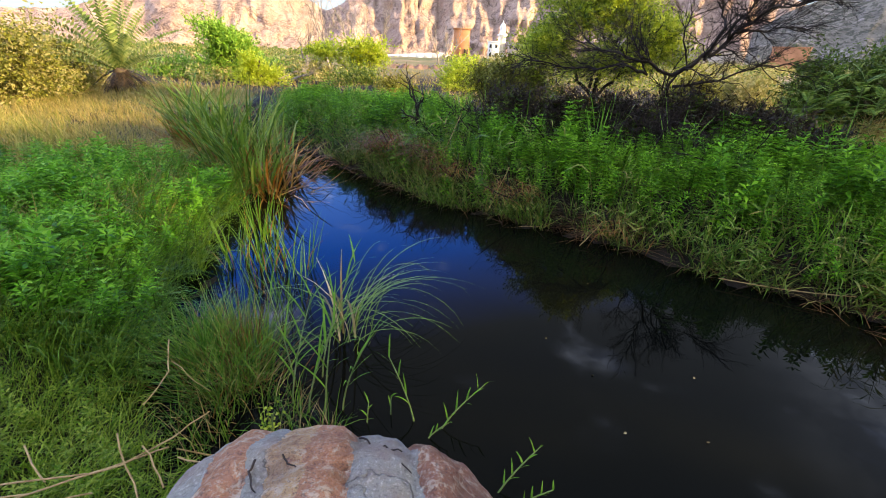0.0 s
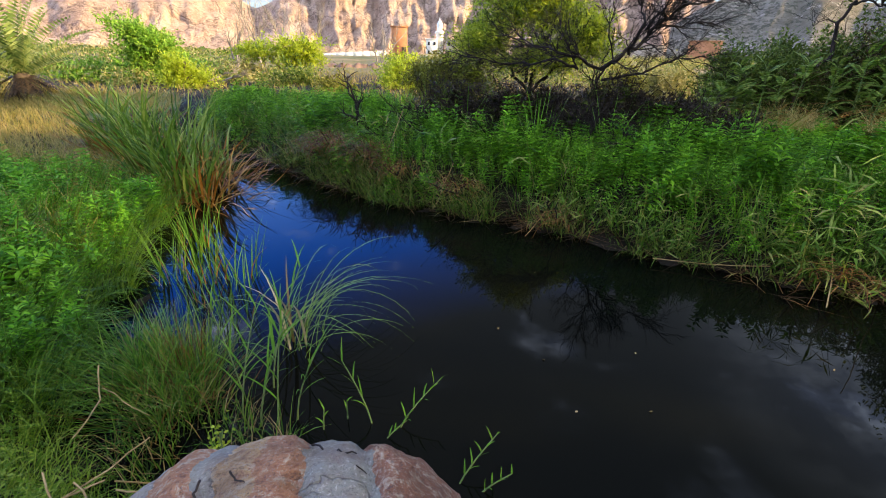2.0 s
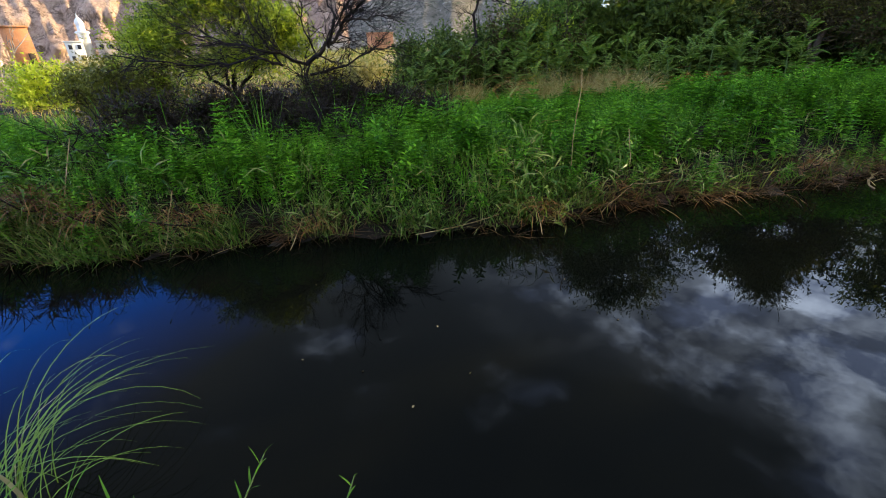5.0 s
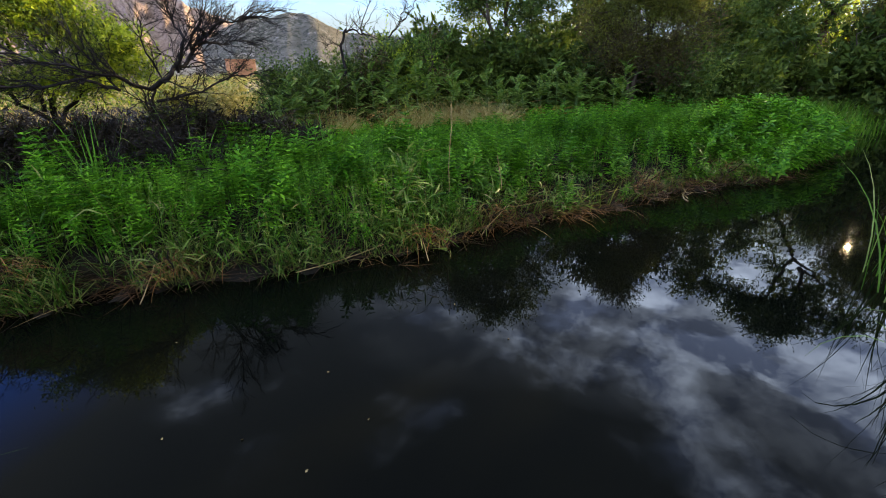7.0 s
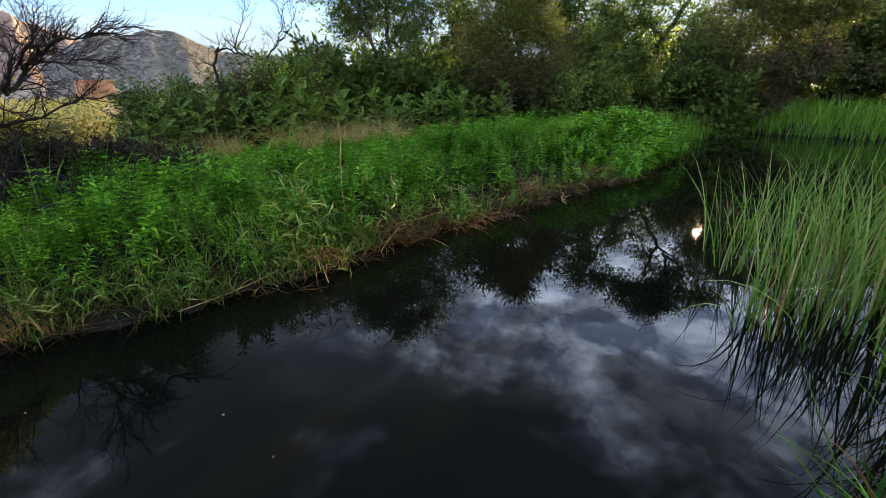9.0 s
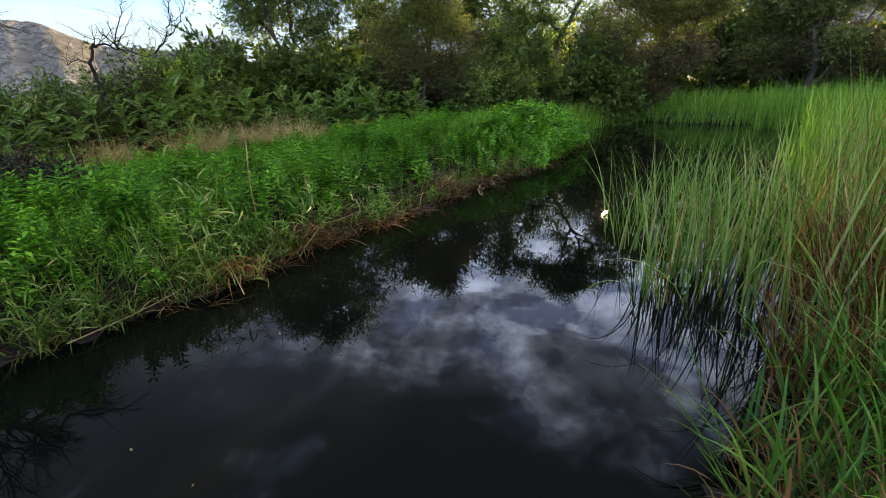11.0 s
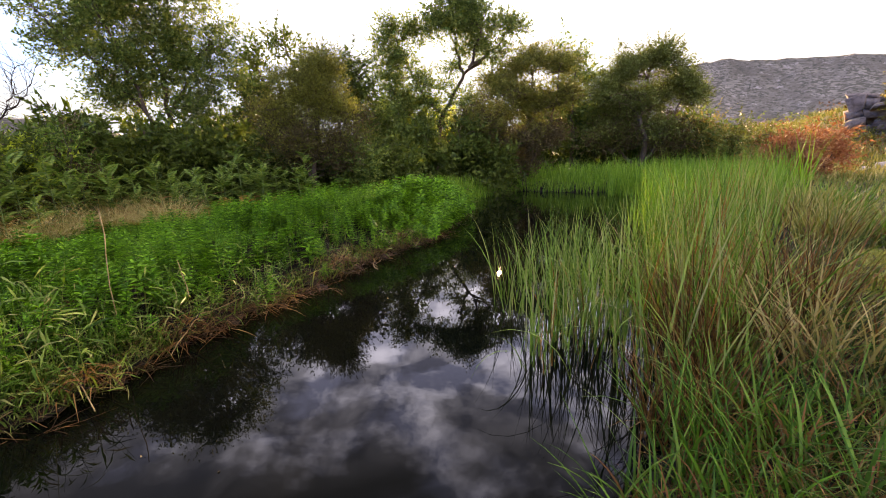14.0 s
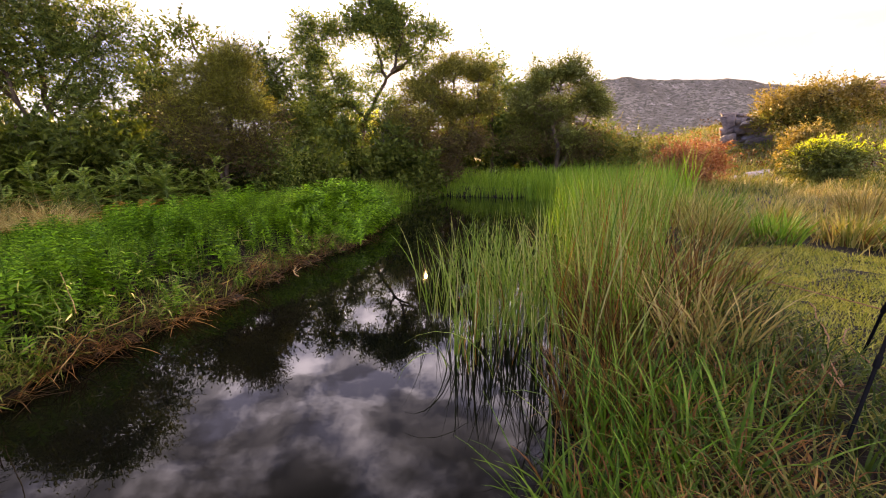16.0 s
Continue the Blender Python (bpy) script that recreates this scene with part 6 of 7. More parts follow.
# ---- palm ----
palm = thing("young_date_palm", foot(-35.0, 11.5), "young date palm with arching fronds and a dry skirt", "palm")
part("trunk", *lathe([(0.0, 0.0), (0.17, 0.0), (0.19, 0.15), (0.15, 0.35), (0.12, 0.5), (0.0, 0.55)], 12), M_BARK, palm)
for k in range(30):
    L = rng.uniform(1.25, 1.65) * (1 - 0.12 * k / 30)
    v, f = frond(L, rng.uniform(0.15, 0.5), 22, 0.19, 0.05 + 1.25 * (k / 30) ** 0.9, 0.4, 0.75)
    v = v @ np.array(Matrix.Rotation(k * 2.4 + rng.uniform(-0.2, 0.2), 3, "Z")).T + np.array([0, 0, 0.42])
    part("frond", v, f, M_PALM, palm)
for k in range(18):
    v, f = frond(rng.uniform(0.5, 0.75), 0.5, 16, 0.1, 1.75 + rng.uniform(0, 0.6))
    v = v @ np.array(Matrix.Rotation(k * 2.4, 3, "Z")).T + np.array([0, 0, 0.5])
    part("dry_frond", v, f, M_DEADLEAF, palm)

# ---- boulder ----
bm = bmesh.new()
bmesh.ops.create_icosphere(bm, subdivisions=6, radius=1.0)
for v in bm.verts:
    q = v.co.copy()
    e = 0.78
    q = Vector([math.copysign(abs(c) ** e, c) for c in q])
    w = Vector((q.x * 0.365, q.y * 0.36, q.z * 0.49))
    n1 = noise.fractal(w * 4.0 + Vector((3, 1, 7)), 1.0, 2.0, 4)
    n2 = noise.fractal(w * 22.0, 1.0, 2.0, 4)
    w += v.normal * (0.026 * n1 + 0.007 * n2)
    # shallow grooves where the bands meet, and a shoulder that steps down
    bandx = w.x + 0.12 * w.y + 0.02 * noise.noise(w * 9)
    for edge, deep in ((-0.169, 0.006), (-0.106, 0.007), (-0.071, 0.008), (0.059, 0.013), (0.16, 0.010)):
        w -= v.normal * deep * math.exp(-((bandx - edge) / 0.012) ** 2)
    if w.z > 0:
        w.z -= 0.017 * float(ease(0.045, 0.07, bandx)) * float(ease(0.19, 0.155, bandx))
    v.co = w
bv = np.array([x.co[:] for x in bm.verts])
bf = np.array([[x.index for x in y.verts] for y in bm.faces])
bm.free()
boulder = part("granite_boulder", bv, bf, M_GRANITE, smooth=True)
boulder.location = (-0.17, 0.345, 0.153)
tagged(boulder, "rounded granite boulder banded pink and grey at the water's edge", "boulder")
def lying(name, label, lines, radius):
    o = np.array(lines[0][0])
    ob = thing(name, tuple(o), label, "twig")
    part("stem", *joined([tube(bent - o + np.array([0, 0, 0.0005]), np.linspace(radius, radius * 0.5, len(bent)), 5) for bent in [np.concatenate([wander(a, b, 4, 0.09)[:-1] for a, b in zip(l, l[1:])] + [np.array(l[-1:])]) for l in lines]]), M_DEADWOOD, ob)
    return ob


lying("dry_root", "thin dark crooked root lying on the boulder", [[(-0.13, 0.56, 0.561), (-0.106, 0.535, 0.575), (-0.091, 0.543, 0.569), (-0.069, 0.512, 0.588), (-0.056, 0.485, 0.599), (-0.045, 0.478, 0.599), (-0.029, 0.462, 0.599)], [(-0.069, 0.512, 0.588), (-0.048, 0.517, 0.58)]], 0.002)
lying("dark_twig", "short dark bent twig on the boulder", [[(-0.276, 0.471, 0.609), (-0.277, 0.449, 0.611), (-0.261, 0.421, 0.619), (-0.248, 0.406, 0.624)]], 0.0022)
lying("dark_twig", "short dark bent twig on the boulder", [[(-0.235, 0.479, 0.613), (-0.221, 0.46, 0.616), (-0.204, 0.45, 0.622)]], 0.0018)

# ---- plants at the near water's edge ----
p, d = scatter(3000, (-1.15, -0.3), (0.75, 1.75), lambda x, y, d: (d < 0.04) & (d > -0.34) & (fbm(x * 3.1, y * 3.1, octaves=2, seed=61) > -0.15))
p[:, 2] = -0.02
pick = rng.uniform(size=len(p)) < 0.72
grass_bed("shallow_water_grass", p[pick], 0.15, 0.0036, M_SEDGE, "fine green grass growing out of the shallows", lean=(0.25, 1.2), segs=4, jitter=0.6)
grass_bed("dead_shallow_stems", p[~pick], 0.16, 0.003, M_DRY, "thin dead stems standing and lying in the shallows", lean=(0.5, 0.9), segs=2, jitter=0.6, category="dead grass")
clump("rush_tussock", (-0.84, 1.36, 0.0), 1100, 0.19, 0.25, 0.0032, M_RUSH, "dense green rush tussock with brown tips in the shallows", "rushes", lean=(0.3, 1.15), segs=5, dry=0.2, jitter=0.65, outward=0.5)
clump("dry_rush_tussock", (-0.82, 1.5, 0.0), 110, 0.1, 0.32, 0.0045, M_REED, "half-dry rushes with straw-coloured tips", "rushes", lean=(0.06, 0.3), segs=4, dry=0.6)
clump("thin_rush_tussock", (-1.0, 1.48, 0.0), 160, 0.09, 0.24, 0.005, M_GRASS, "green tuft of fine grass at the shallow edge", "rushes", lean=(0.2, 1.0), segs=4)
clump("dead_rush_base", (-0.78, 1.28, 0.0), 58, 0.26, 0.16, 0.005, M_THATCH, "brown broken stems round the rushes' feet", "dead reeds", lean=(0.4, 1.3), segs=3)
for x, y, n, h, l1 in ((-1.2, 2.3, 60, 0.5, 0.5), (-1.02, 2.32, 70, 0.55, 0.5), (-0.83, 2.25, 55, 0.5, 0.6), (-0.75, 1.85, 40, 0.5, 0.7), (-0.95, 2.0, 30, 0.42, 0.6), (-1.25, 2.75, 60, 0.5, 0.6)):
    clump("slender_reeds", (x, y, 0.0), n // 2, 0.1, h * 0.72, 0.0065, M_SEDGE, "slender green reeds standing in shallow water", "reeds", lean=(0.12, l1), segs=5, dry=0.2, group="slender reeds")

arch = thing("arching_sedge", (-0.40, 1.62, 0.0), "arching pale green sedge leaning over the open water", "sedge")
for k in range(42):
    a = rng.uniform(0.2, 2.3) if k % 4 else rng.uniform(0, 6.28)
    v, f = ribbons([(rng.normal() * 0.06, rng.normal() * 0.06, -0.02)], rng.uniform(0.45, 0.82), rng.uniform(0.003, 0.006), a, rng.uniform(0.05, 0.35), rng.uniform(1.9, 2.7), 10, power=1.0, taper=0.93, twist=rng.normal() * 0.4)
    part("leaf", v, f, M_REED, arch)
v, f = ribbons(np.stack([rng.normal(size=8) * 0.05, rng.normal(size=8) * 0.05, np.zeros(8)], 1), 0.42, 0.012, rng.uniform(0, 6.28, 8), 0.1, 1.2, 5)
part("dead_leaves", v, f, M_DRY, arch)


def shoot(at, height, n, label, way, lean=0.35, mat=None):
    """A cane shoot: a jointed stem with long narrow leaves up it."""
    ob = thing("reed_shoot", at, label, "reed shoot", "reed shoots")
    w = np.array([math.sin(way), math.cos(way), 0])
    line = np.array([np.array([0, 0, -0.03]) + w * lean * height * s ** 1.6 + np.array([0, 0, height * s]) for s in np.linspace(0, 1, 7)])
    part("stem", *tube(line, np.linspace(0.0035, 0.0018, 7), 5), M_STEM, ob)
    for k in range(n):
        s = 0.25 + 0.75 * (k + 1) / n
        i = min(5, int(s * 6))
        p = line[i] + (line[i + 1] - line[i]) * (s * 6 - i)
        v, f = ribbons([p], height * rng.uniform(0.25, 0.42), 0.007, way + (k % 2 - 0.5) * 2.4 + rng.normal() * 0.5, 0.5, rng.uniform(0.9, 1.6), 5, twist=rng.normal() * 0.4)
        part("leaf", v, f, mat or M_GRASS, ob)
    return ob


for x, y, h, n, a in ((-0.52, 1.2, 0.42, 9, 0.5), (-0.45, 1.16, 0.5, 10, 1.2), (-0.38, 1.13, 0.46, 10, 0.2), (-0.33, 1.18, 0.4, 9, 2.0), (-0.55, 1.32, 0.45, 8, 5.5), (-0.45, 1.35, 0.5, 9, 0.9)):
    shoot((x, y, 0.0), h, n, "leafy green cane shoot in the shallows", a)
for x, y, h, n, a, l in ((-0.06, 1.13, 0.36, 6, 5.4, 0.5), (0.03, 1.1, 0.26, 8, 1.2, 0.9), (-0.02, 1.06, 0.14, 6, 1.5, 0.8), (-0.23, 1.12, 0.15, 3, 0.3, 0.2), (-0.15, 1.16, 0.15, 2, 0.2, 0.1), (0.2, 0.86, 0.22, 8, 1.1, 1.0), (0.26, 0.83, 0.14, 7, 1.6, 1.0)):
    shoot((x, y, 0.0), h * 0.7, n, "thin pale green shoot rising from dark water", a, l, M_GRASS)
seedling = thing("leafy_seedling", (-0.50, 0.98, 0.08), "small seedling with rounded yellow-green leaves", "seedling")
part("stem", *joined([tube(wander((0, 0, -0.1), (rng.normal() * 0.03, rng.normal() * 0.03, 0.1), 4, 0.05), [0.002] * 4, 4) for _ in range(4)]), M_STEM, seedling)
part("leaves", *leaves(rng.normal(size=(44, 3)) * np.array([0.024, 0.024, 0.03]) + np.array([0, 0, 0.07]), 0.015, aspect=0.75), M_YELLOWGREEN, seedling)

# broken canes lying on the meadow's edge and on the far bank
def cane(points, r, label, mat=None, name="broken_cane"):
    pts = np.array(points, float)
    o = pts[0].copy()
    ob = thing(name, tuple(o), label, "cane", "broken canes")
    bits = [tube(wander(a - o, b - o, 5, 0.02), r, 6) for a, b in zip(pts, pts[1:])]
    part("stem", *joined(bits), mat or M_CANE, ob)
    return ob


for pts in ([(-1.15, 0.55, 0.26), (-0.9, 0.64, 0.27), (-0.74, 0.73, 0.27), (-0.68, 0.81, 0.26), (-0.67, 0.96, 0.2)], [(-0.98, 0.6, 0.27), (-0.86, 0.65, 0.28), (-0.74, 0.71, 0.28), (-0.68, 0.79, 0.25)], [(-0.95, 1.25, 0.24), (-0.89, 1.13, 0.2), (-0.88, 0.98, 0.2)], [(-0.95, 1.23, 0.16), (-0.78, 1.15, 0.1)],
            [(-0.71, 0.75, 0.3), (-0.62, 0.67, 0.26)], [(-1.0, 0.75, 0.29), (-0.89, 0.67, 0.27)], [(-0.76, 0.75, 0.34), (-0.65, 0.63, 0.27)], [(-0.64, 0.76, 0.25), (-0.52, 0.745, 0.24)], [(-1.1, 0.62, 0.26), (-0.78, 0.69, 0.28)], [(-0.6, 0.95, 0.02), (-0.72, 0.86, 0.16)], [(-0.9, 0.58, 0.3), (-0.78, 0.66, 0.25)]):
    cane(pts, 0.0022, "broken straw-coloured cane lying by the boulder")
for pts in ([(1.55, -2.75, 0.46), (1.3, -2.43, 0.46), (0.89, -1.84, 0.46)], [(1.23, -2.51, 0.46), (1.14, -2.3, 0.46), (0.96, -2.15, 0.46), (0.7, -2.2, 0.46)], [(1.03, -1.96, 0.46), (0.89, -1.83, 0.46)], [(1.9, -2.9, 0.48), (1.3, -3.0, 0.46)]):
    cane(pts, 0.0036, "dry reddish cane lying on the lawn", M_REDCANE)
for pts in ([(1.0, 2.72, 0.02), (1.2, 2.9, 0.14), (1.5, 2.98, 0.15)], [(2.3, 1.62, 0.03), (2.75, 2.05, 0.2), (3.1, 2.4, 0.42)], [(2.9, 1.5, 0.05), (3.4, 1.5, 0.16), (3.9, 1.3, 0.12)], [(1.7, 2.25, 0.04), (2.3, 2.0, 0.08)], [(3.4, 1.55, 0.3), (3.75, 1.75, 0.52)], [(3.1, 1.9, 0.3), (3.3, 2.0, 1.02)], [(4.6, 0.85, 0.1), (5.4, 0.45, 0.12)], [(0.4, 3.3, 0.05), (0.6, 3.6, 0.35)], [(-0.1, 3.9, 0.1), (0.2, 4.3, 0.7)]):
    cane(pts, 0.0032, "dry cane caught in the far bank's grass")
drift = thing("floating_reed_stem", (5.0, 0.12, 0.0), "floating dead stems with straw leaves", "floating stem")
part("stem", *joined([tube(wander((0, 0, 0.008), (0.55, 0.05, 0.01), 6, 0.02), 0.008, 5)]), M_CANE, drift)
part("leaves", *ribbons(np.array([(0.1, 0, 0.01), (0.25, 0.02, 0.01), (0.4, 0.03, 0.01), (0.5, 0.04, 0.01)]), 0.14, 0.01, np.array([1.0, 2.2, 1.2, 2.0]), 1.3, 1.5, 3), M_DRY, drift)
p = np.array([(1.1, 1.4), (0.67, 1.4), (0.53, 1.65), (0.97, 1.07), (0.69, 1.1), (1.73, 0.81), (0.9, 2.2), (1.9, 1.2)])
for x, y in p:
    seed = part("floating_seed", *leaves(np.array([(0, 0, 0.003)]), 0.014, aspect=0.7), M_DRY)
    seed.location = (x, y, 0)
    tagged(seed, "tiny pale seed floating on the water", "seed", "floating seeds")

# cattails at the pond's hidden head
for x, y, n, h in ((-1.75, 3.95, 120, 0.62), (-2.05, 4.3, 150, 0.75), (-2.45, 4.7, 150, 0.8), (-1.85, 4.6, 120, 0.7), (-2.85, 5.1, 120, 0.72), (-2.2, 5.1, 110, 0.75)):
    clump("cattail_clump", spot(x, y), n, 0.28, h * 0.88, 0.021, M_CATTAIL, "arching cattail clump with brown dead leaves at its foot", "cattails", lean=(0.08, 1.35), segs=7, dry=0.10, group="cattails", jitter=0.5, outward=0.45)
    clump("dead_cattail_leaves", spot(x + 0.2, y - 0.2), 130, 0.26, 0.52, 0.016, M_RUST, "collapsed rust-brown cattail leaves", "dead reeds", lean=(0.5, 1.9), segs=4, group="dead cattails")

# tussocks on the reed bed's bank
for x, y, n, h, m, dr, lab in ((1.3, -1.2, 420, 0.46, M_SEDGE, 0.3, "shaggy half-dry grass tussock by the water"), (1.15, -1.45, 420, 0.3, M_SEDGE, 0.35, "tangled brownish grass tussock"), (1.6, -1.55, 420, 0.52, M_REED, 0.4, "tall coarse tussock of green and brown blades"), (1.5, -1.9, 380, 0.42, M_GOLD, 0.2, "fountain of pale dry grass"),
                              (1.95, -2.05, 420, 0.7, M_REED, 0.3, "tall tussock between reeds and lawn"), (1.05, -0.85, 300, 0.36, M_SEDGE, 0.25, "dark grass tussock hanging over the water"), (0.95, -1.2, 300, 0.34, M_SEDGE, 0.3, "dark green grass tussock"), (2.3, -2.5, 360, 0.6, M_FIELD, 0.35, "half-dry grass tussock behind the reeds"),
                              (1.15, -1.8, 300, 0.2, M_TANGLE, 0.4, "golden dry grass tussock"), (2.2, -3.1, 260, 0.3, M_FIELD, 0.4, "straw-coloured tussock by the hollow"), (0.85, -1.0, 240, 0.28, M_GRASS, 0.3, "low green grass tussock on the bank"), (0.75, -0.75, 220, 0.26, M_SEDGE, 0.3, "low dark tussock over the water")):
    clump("grass_tussock", spot(x, y), int(n * 0.42), 0.22, h * 0.85, 0.0105, m, lab, "tussock", lean=(0.22, 1.2), segs=6, dry=dr - 0.05, group="bank tussocks", outward=0.35, jitter=0.55)
for x, y, n, h in ((2.5, -2.05, 120, 0.8), (1.85, -1.6, 200, 0.62), (2.1, -1.8, 180, 0.72), (1.5, -1.25, 160, 0.45), (2.0, -2.3, 160, 0.6)):
    clump("rusty_reed_clump", spot(x, y), n, 0.2, h, 0.007, M_THATCH, "red-brown dead stems standing among the reeds", "dead reeds", lean=(0.15, 0.9), segs=5, group="rusty reed clumps", outward=0.4, jitter=0.5)
for x, y, h, m in ((4.3, -4.9, 0.55, M_FIELD), (3.4, -4.2, 0.5, M_FIELD), (3.1, -4.7, 0.35, M_GRASS), (2.8, -5.4, 0.4, M_FIELD), (3.6, -5.6, 0.45, M_FIELD), (2.2, -5.5, 0.4, M_GRASS), (4.9, -6.2, 0.5, M_GRASS), (2.4, -6.6, 0.6, M_GOLD), (3.6, -7.2, 0.6, M_GOLD), (1.4, -6.3, 0.6, M_GOLD)):
    clump("pasture_tussock", spot(x, y), 300, 0.26, h, 0.012, m, "bushy grass tussock on the pasture", "tussock", lean=(0.2, 0.9), segs=4, dry=0.2, group="pasture tussocks")
for x, y, h in ((5.8, 4.1, 0.4), (6.6, 3.9, 0.46), (7.6, 4.0, 0.42), (6.5, 3.0, 0.4), (5.0, 4.9, 0.34)):
    clump("straw_tuft", spot(x, y, 0.2), 900, 0.36, h, 0.0042, M_STRAW, "tuft of dry straw-coloured grass among the herbs", "tussock", lean=(0.5, 1.6), segs=4, group="straw tufts", outward=0.4, jitter=0.5)
tuft = [(-0.1, 5.0), (0.9, 4.6), (1.6, 4.2), (2.0, 3.6), (0.5, 4.9), (2.6, 3.9), (1.3, 3.6), (3.0, 3.2)]
for x, y in tuft:
    clump("young_cane", spot(x, y), 12, 0.08, 0.62, 0.014, M_GRASS, "young pale green canes rising above the herbs", "cane", lean=(0.15, 0.7), segs=5, group="young canes")


# ---- tripod ----
tripod = thing("black_tripod", (0.79, -1.99, 1.32), "black camera tripod standing on the lawn with its legs spread", "tripod")
part("crown", *lathe([(0.0, -0.05), (0.035, -0.05), (0.042, -0.02), (0.042, 0.02), (0.03, 0.04), (0.0, 0.045)], 16), M_BLACK, tripod)
part("centre_column", *lathe([(0.0, -0.25), (0.013, -0.25), (0.013, 0.12), (0.0, 0.12)], 12), M_BLACK, tripod)
part("head", *lathe([(0.0, 0.1), (0.03, 0.1), (0.034, 0.13), (0.022, 0.15), (0.03, 0.175), (0.045, 0.18), (0.045, 0.195), (0.0, 0.195)], 16), M_BLACK, tripod)
for fx, fy in ((0.73, -1.57), (1.11, -2.39), (0.28, -2.2)):
    top = np.array([0, 0, -0.01])
    end = np.array([fx - 0.79, fy + 1.99, max(gz(fx, fy), 0.3) - 1.32])
    at = lambda s: top + (end - top) * s
    leg = part("leg", *joined([tube([at(0.02), at(0.45)], 0.008, 12), tube([at(0.42), at(0.97)], 0.0062, 12)]), M_BLACK, tripod)
    part("collar", *tube([at(0.4), at(0.405), at(0.455), at(0.46)], [0.008, 0.0115, 0.0115, 0.008], 12), M_RUBBER, leg)
    part("collar", *tube([at(0.66), at(0.665), at(0.70), at(0.705)], [0.0065, 0.0095, 0.0095, 0.0065], 12), M_RUBBER, leg)
    part("foot", *tube([at(0.965), at(0.97), at(0.995), at(1.0)], [0.0085, 0.012, 0.012, 0.005], 12), M_RUBBER, leg)


# ---- far buildings and ruins ----
def wall_block(parent, name, sx, sy, sz, at, mat, bevel=0.05):
    v, f = box(sx, sy, sz, bevel=bevel)
    return part(name, v + np.array(at), f, mat, parent)


fence = thing("panel_fence", compass(-3.9, 120, 0.42), "white panel fence along the far road", "fence")
fence.rotation_euler = (0, radians(-3.5), radians(3.9))
for k in range(9):
    x = -8.4 + k * 2.1
    wall_block(fence, "panel", 2.0, 0.06, 1.1, (x, 0, -0.1), M_PANEL if k < 6 else M_WHITEWALL, 0.02)
    wall_block(fence, "post", 0.1, 0.12, 1.3, (x - 1.05, 0, -0.25), M_WHITEWALL, 0.02)
berm = thing("earth_berm", compass(-3.2, 29, 0.3), "brown earth berm below the fence", "berm")
n = 40
bx_ = np.linspace(-1.6, 1.6, n)
prof = [(-0.9, -0.3), (-0.45, 0.12), (0.0, 0.3), (0.6, 0.3), (1.2, -0.3)]
bv = np.array([(x, y + 0.12 * math.sin(x * 3.1), z + (0.05 * math.sin(x * 6.7) + 0.04 * math.sin(x * 13.1) if z > 0 else 0)) for x in bx_ for y, z in prof])
bq = np.array([[i * 5 + j, (i + 1) * 5 + j, (i + 1) * 5 + j + 1, i * 5 + j + 1] for i in range(n - 1) for j in range(4)])
part("earth", bv, bq, M_EARTH, berm)


def house(name, az, d, w, depth, h, mat, label, cols=3, rows=1, sink=0.0):
    q = compass(az, d)
    ob = thing(name, (q.x, q.y, gz(q.x, q.y) - sink), label, "building", "far buildings")
    ob.rotation_euler = (0, 0, -radians(az))
    wall_block(ob, "wall", w, depth, h, (0, 0, 0), mat)
    wall_block(ob, "roof", w + 0.4, depth + 0.4, 0.25, (0, 0, h), mat)
    for i in range(cols):
        for j in range(rows):
            wall_block(ob, "window", w / cols * 0.4, 0.12, h / rows * 0.4, ((i + 0.5) * w / cols - w / 2, -depth / 2 - 0.04, h * (j + 0.35) / rows), M_DARKGLASS, 0.02)
    wall_block(ob, "door", 0.9, 0.12, 2.0, (w * 0.3, -depth / 2 - 0.05, 0), M_BARK, 0.02)
    return ob


house("white_house", 6.1, 150, 3.6, 5, 5.0, M_WHITEWALL, "small white flat-roofed house below the mountain", 2, 2)
house("white_house", 8.6, 150, 4.2, 5, 4.8, M_PALEWALL, "pale flat-roofed house beside the minaret", 2, 2)
house("pale_house", 27.4, 150, 4.6, 5, 6.0, M_PALEWALL, "pale two-storey house beyond the shrubs", 3, 2)
house("pale_house", 31.0, 150, 9.0, 6, 4.0, M_PALEWALL, "long low plastered building in the distance", 0, 1)
house("red_roofed_house", 36.6, 150, 8.0, 6, 5.6, M_ORANGE, "reddish plastered house beyond the shrubs", 0, 1)
house("scaffolded_block", 2.2, 110, 3.6, 4, 6.0, M_ORANGE, "tall block wrapped in orange cloth", 0, 3)
minaret = thing("minaret", compass(7.05, 150, 0.3), "slim white minaret with a domed top", "minaret")
part("shaft", *lathe([(1.15, 0), (1.15, 7.2), (1.3, 7.3), (1.3, 7.7), (0.85, 7.8), (0.85, 9.3)], 16), M_WHITEWALL, minaret)
part("balcony", *lathe([(1.15, 7.0), (1.55, 7.3), (1.55, 7.6), (1.15, 7.6)], 16), M_WHITEWALL, minaret)
part("dome", *lathe([(0.95, 9.3), (0.9, 9.8), (0.6, 10.4), (0.15, 10.9), (0.06, 11.6), (0.0, 11.7)], 16), M_WHITEWALL, minaret)


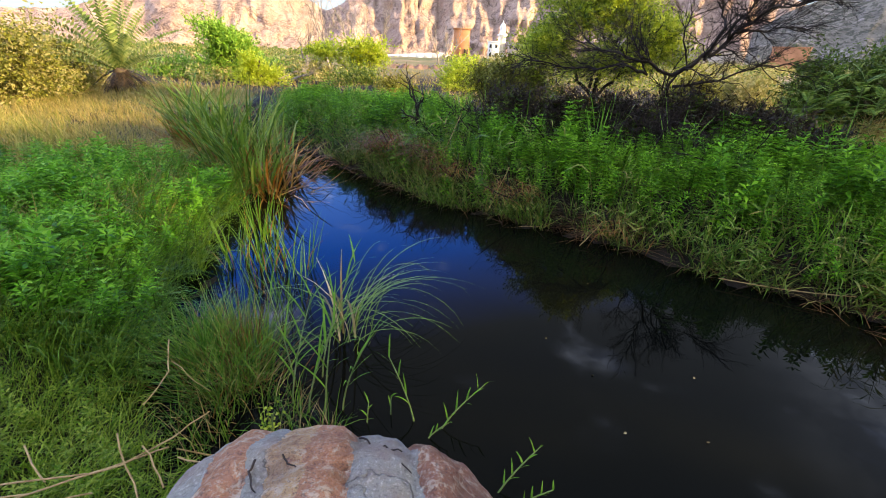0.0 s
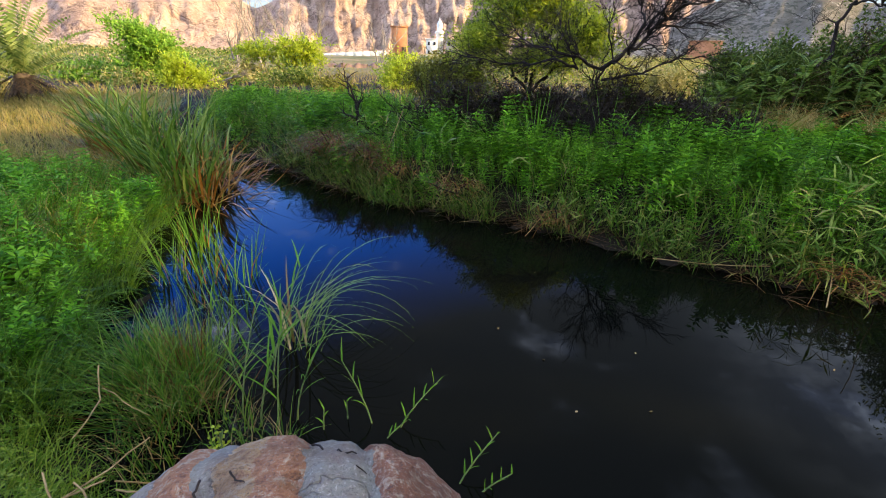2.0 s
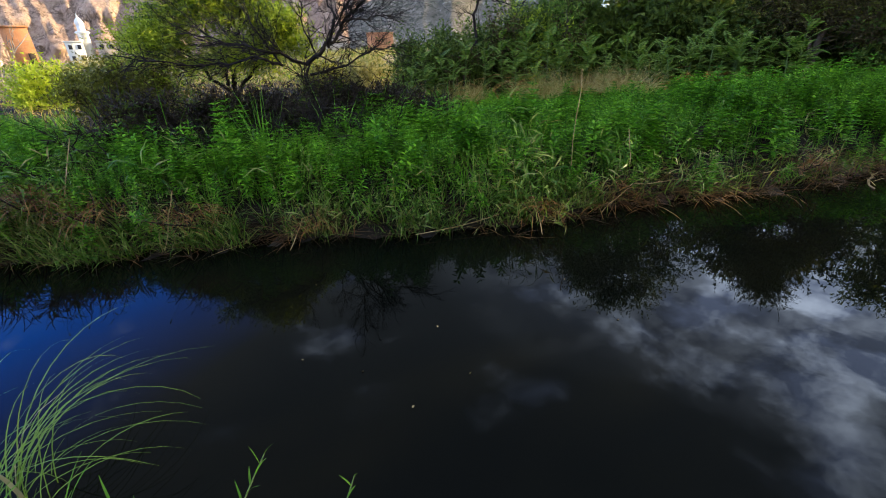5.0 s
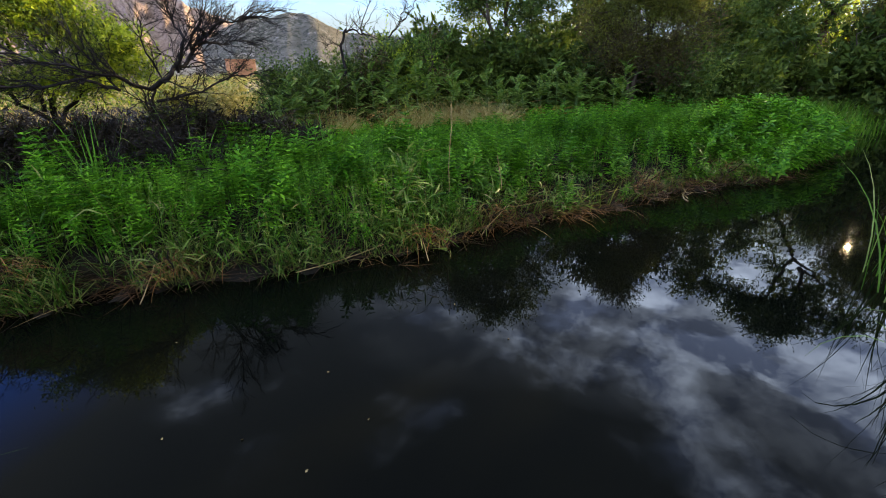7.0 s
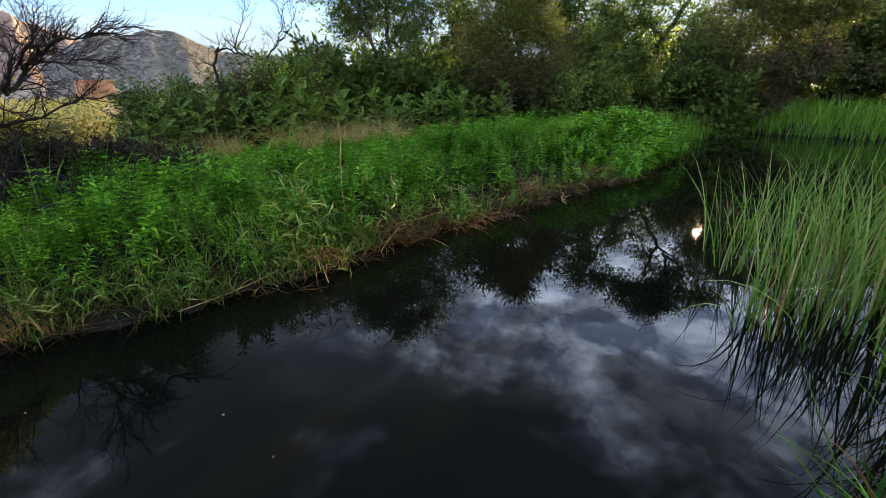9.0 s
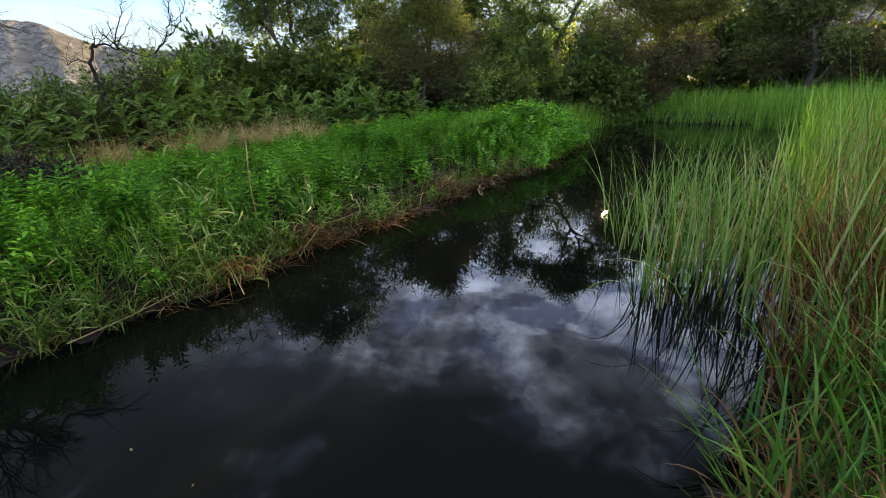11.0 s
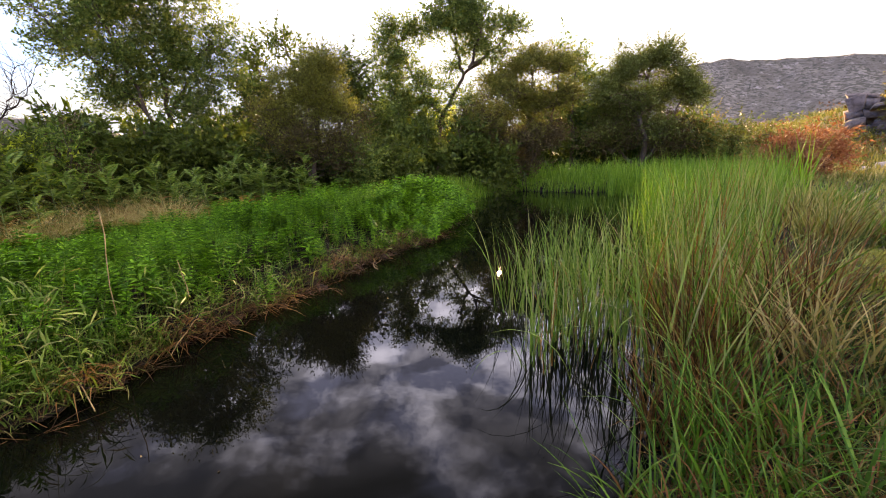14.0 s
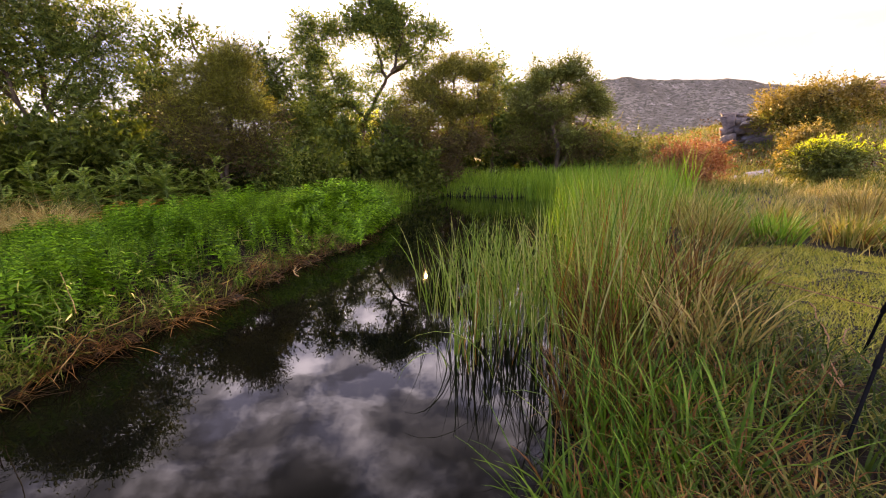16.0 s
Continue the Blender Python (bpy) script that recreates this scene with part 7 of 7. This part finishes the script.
def stone_template(seed, rough=0.05):
    """A broken block: a cube with its corners pushed about and its edges knocked off."""
    r = np.random.default_rng(seed)
    bm = bmesh.new()
    bmesh.ops.create_cube(bm, size=1.0)
    for v in bm.verts:
        v.co += Vector(r.normal(size=3) * rough)
    bmesh.ops.bevel(bm, geom=bm.edges[:], offset=0.07, segments=1, affect="EDGES")
    for v in bm.verts:
        v.co += Vector(r.normal(size=3) * 0.03)
    bmesh.ops.triangulate(bm, faces=bm.faces[:])
    v = np.array([x.co[:] for x in bm.verts])
    f = np.array([[x.index for x in y.verts] for y in bm.faces])
    bm.free()
    return v, f


def stone_wall(name, az, d, w, h, mat, label, block, sink=0.2):
    """Blocks of uneven size heaped in broken courses, lower towards one end."""
    q = compass(az, d)
    ob = thing(name, (q.x, q.y, gz(q.x, q.y) - sink), label, "ruin", "ruins")
    ob.rotation_euler = (0, 0, -radians(az))
    metas = [mesh_from("stone", *stone_template(s, 0.13), mat) for s in range(9)]
    x = -w / 2
    while x < w / 2:
        cw = block * rng.uniform(0.7, 1.6)
        top = h * (0.72 + 0.28 * math.sin(2.2 + 2.6 * x / w)) * rng.uniform(0.88, 1.05)
        z = 0.0
        while z < top:
            ch = block * rng.uniform(0.3, 0.85)
            s = new("stone", metas[rng.integers(9)])
            s.parent = ob
            s.location = (x + cw / 2 + rng.normal() * 0.12 * block, rng.normal() * 0.25 * block, z + ch / 2)
            s.scale = (cw * rng.uniform(1.0, 1.35), block * rng.uniform(0.9, 1.5), ch * 1.12)
            s.rotation_euler = (rng.normal() * 0.1, rng.normal() * 0.12, rng.normal() * 0.3)
            z += ch
        x += cw
    return ob


stone_wall("stone_ruin", 142.8, 25, 1.5, 1.75, M_STONE, "broken dark dry-stone wall of a ruin", 0.5)
stone_wall("stone_ruin", 154.2, 28, 2.4, 2.0, M_REDSTONE, "tumbled red-brown stone wall by the ochre tree", 0.75)
for az, d, s, m in ((144.6, 20, 0.3, M_PALESTONE), (143.8, 20.3, 0.22, M_PALESTONE), (145.2, 20.6, 0.25, M_PALESTONE), (146, 20, 0.2, M_STONE), (143, 20, 0.18, M_PALESTONE)):
    st = new("field_stone", mesh_from("field_stone", *stone_template(int(az)), m))
    st.location, st.scale, st.rotation_euler = (*foot(az, d)[:2], foot(az, d)[2] + s * 0.25), (s * 1.6, s, s), (0.2, 0.1, az)
    tagged(st, "pale weathered stone on the pasture", "stone", "field stones")
for k, (a0, a1, d, z0, z1) in enumerate(((131, 143, 62, 2.4, 3.4), (133, 141.5, 70, 3.6, 4.4))):
    az = np.linspace(a0, a1, 60)
    rows = []
    for a in az:
        wv = 0.3 * math.sin(a * 0.9 + k) + 0.15 * math.sin(a * 2.3) + 0.16 * rng.normal()
        q = compass(a, d + wv * 3)
        u = q.normalized()
        rows += [(q.x, q.y, z0 - 2.5), (q.x, q.y, z1 + wv), ((q + u * 5).x, (q + u * 5).y, z1 + wv + 0.2), ((q + u * 12).x, (q + u * 12).y, z0 - 2.5)]
    q = np.array([[i * 4 + j, i * 4 + j + 1, (i + 1) * 4 + j + 1, (i + 1) * 4 + j] for i in range(59) for j in range(3)])
    ob = part("sandy_ledge", np.array(rows), q, M_SAND)
    tagged(ob, "pale sandy ledge at the hill's foot", "ledge", kind="structure")
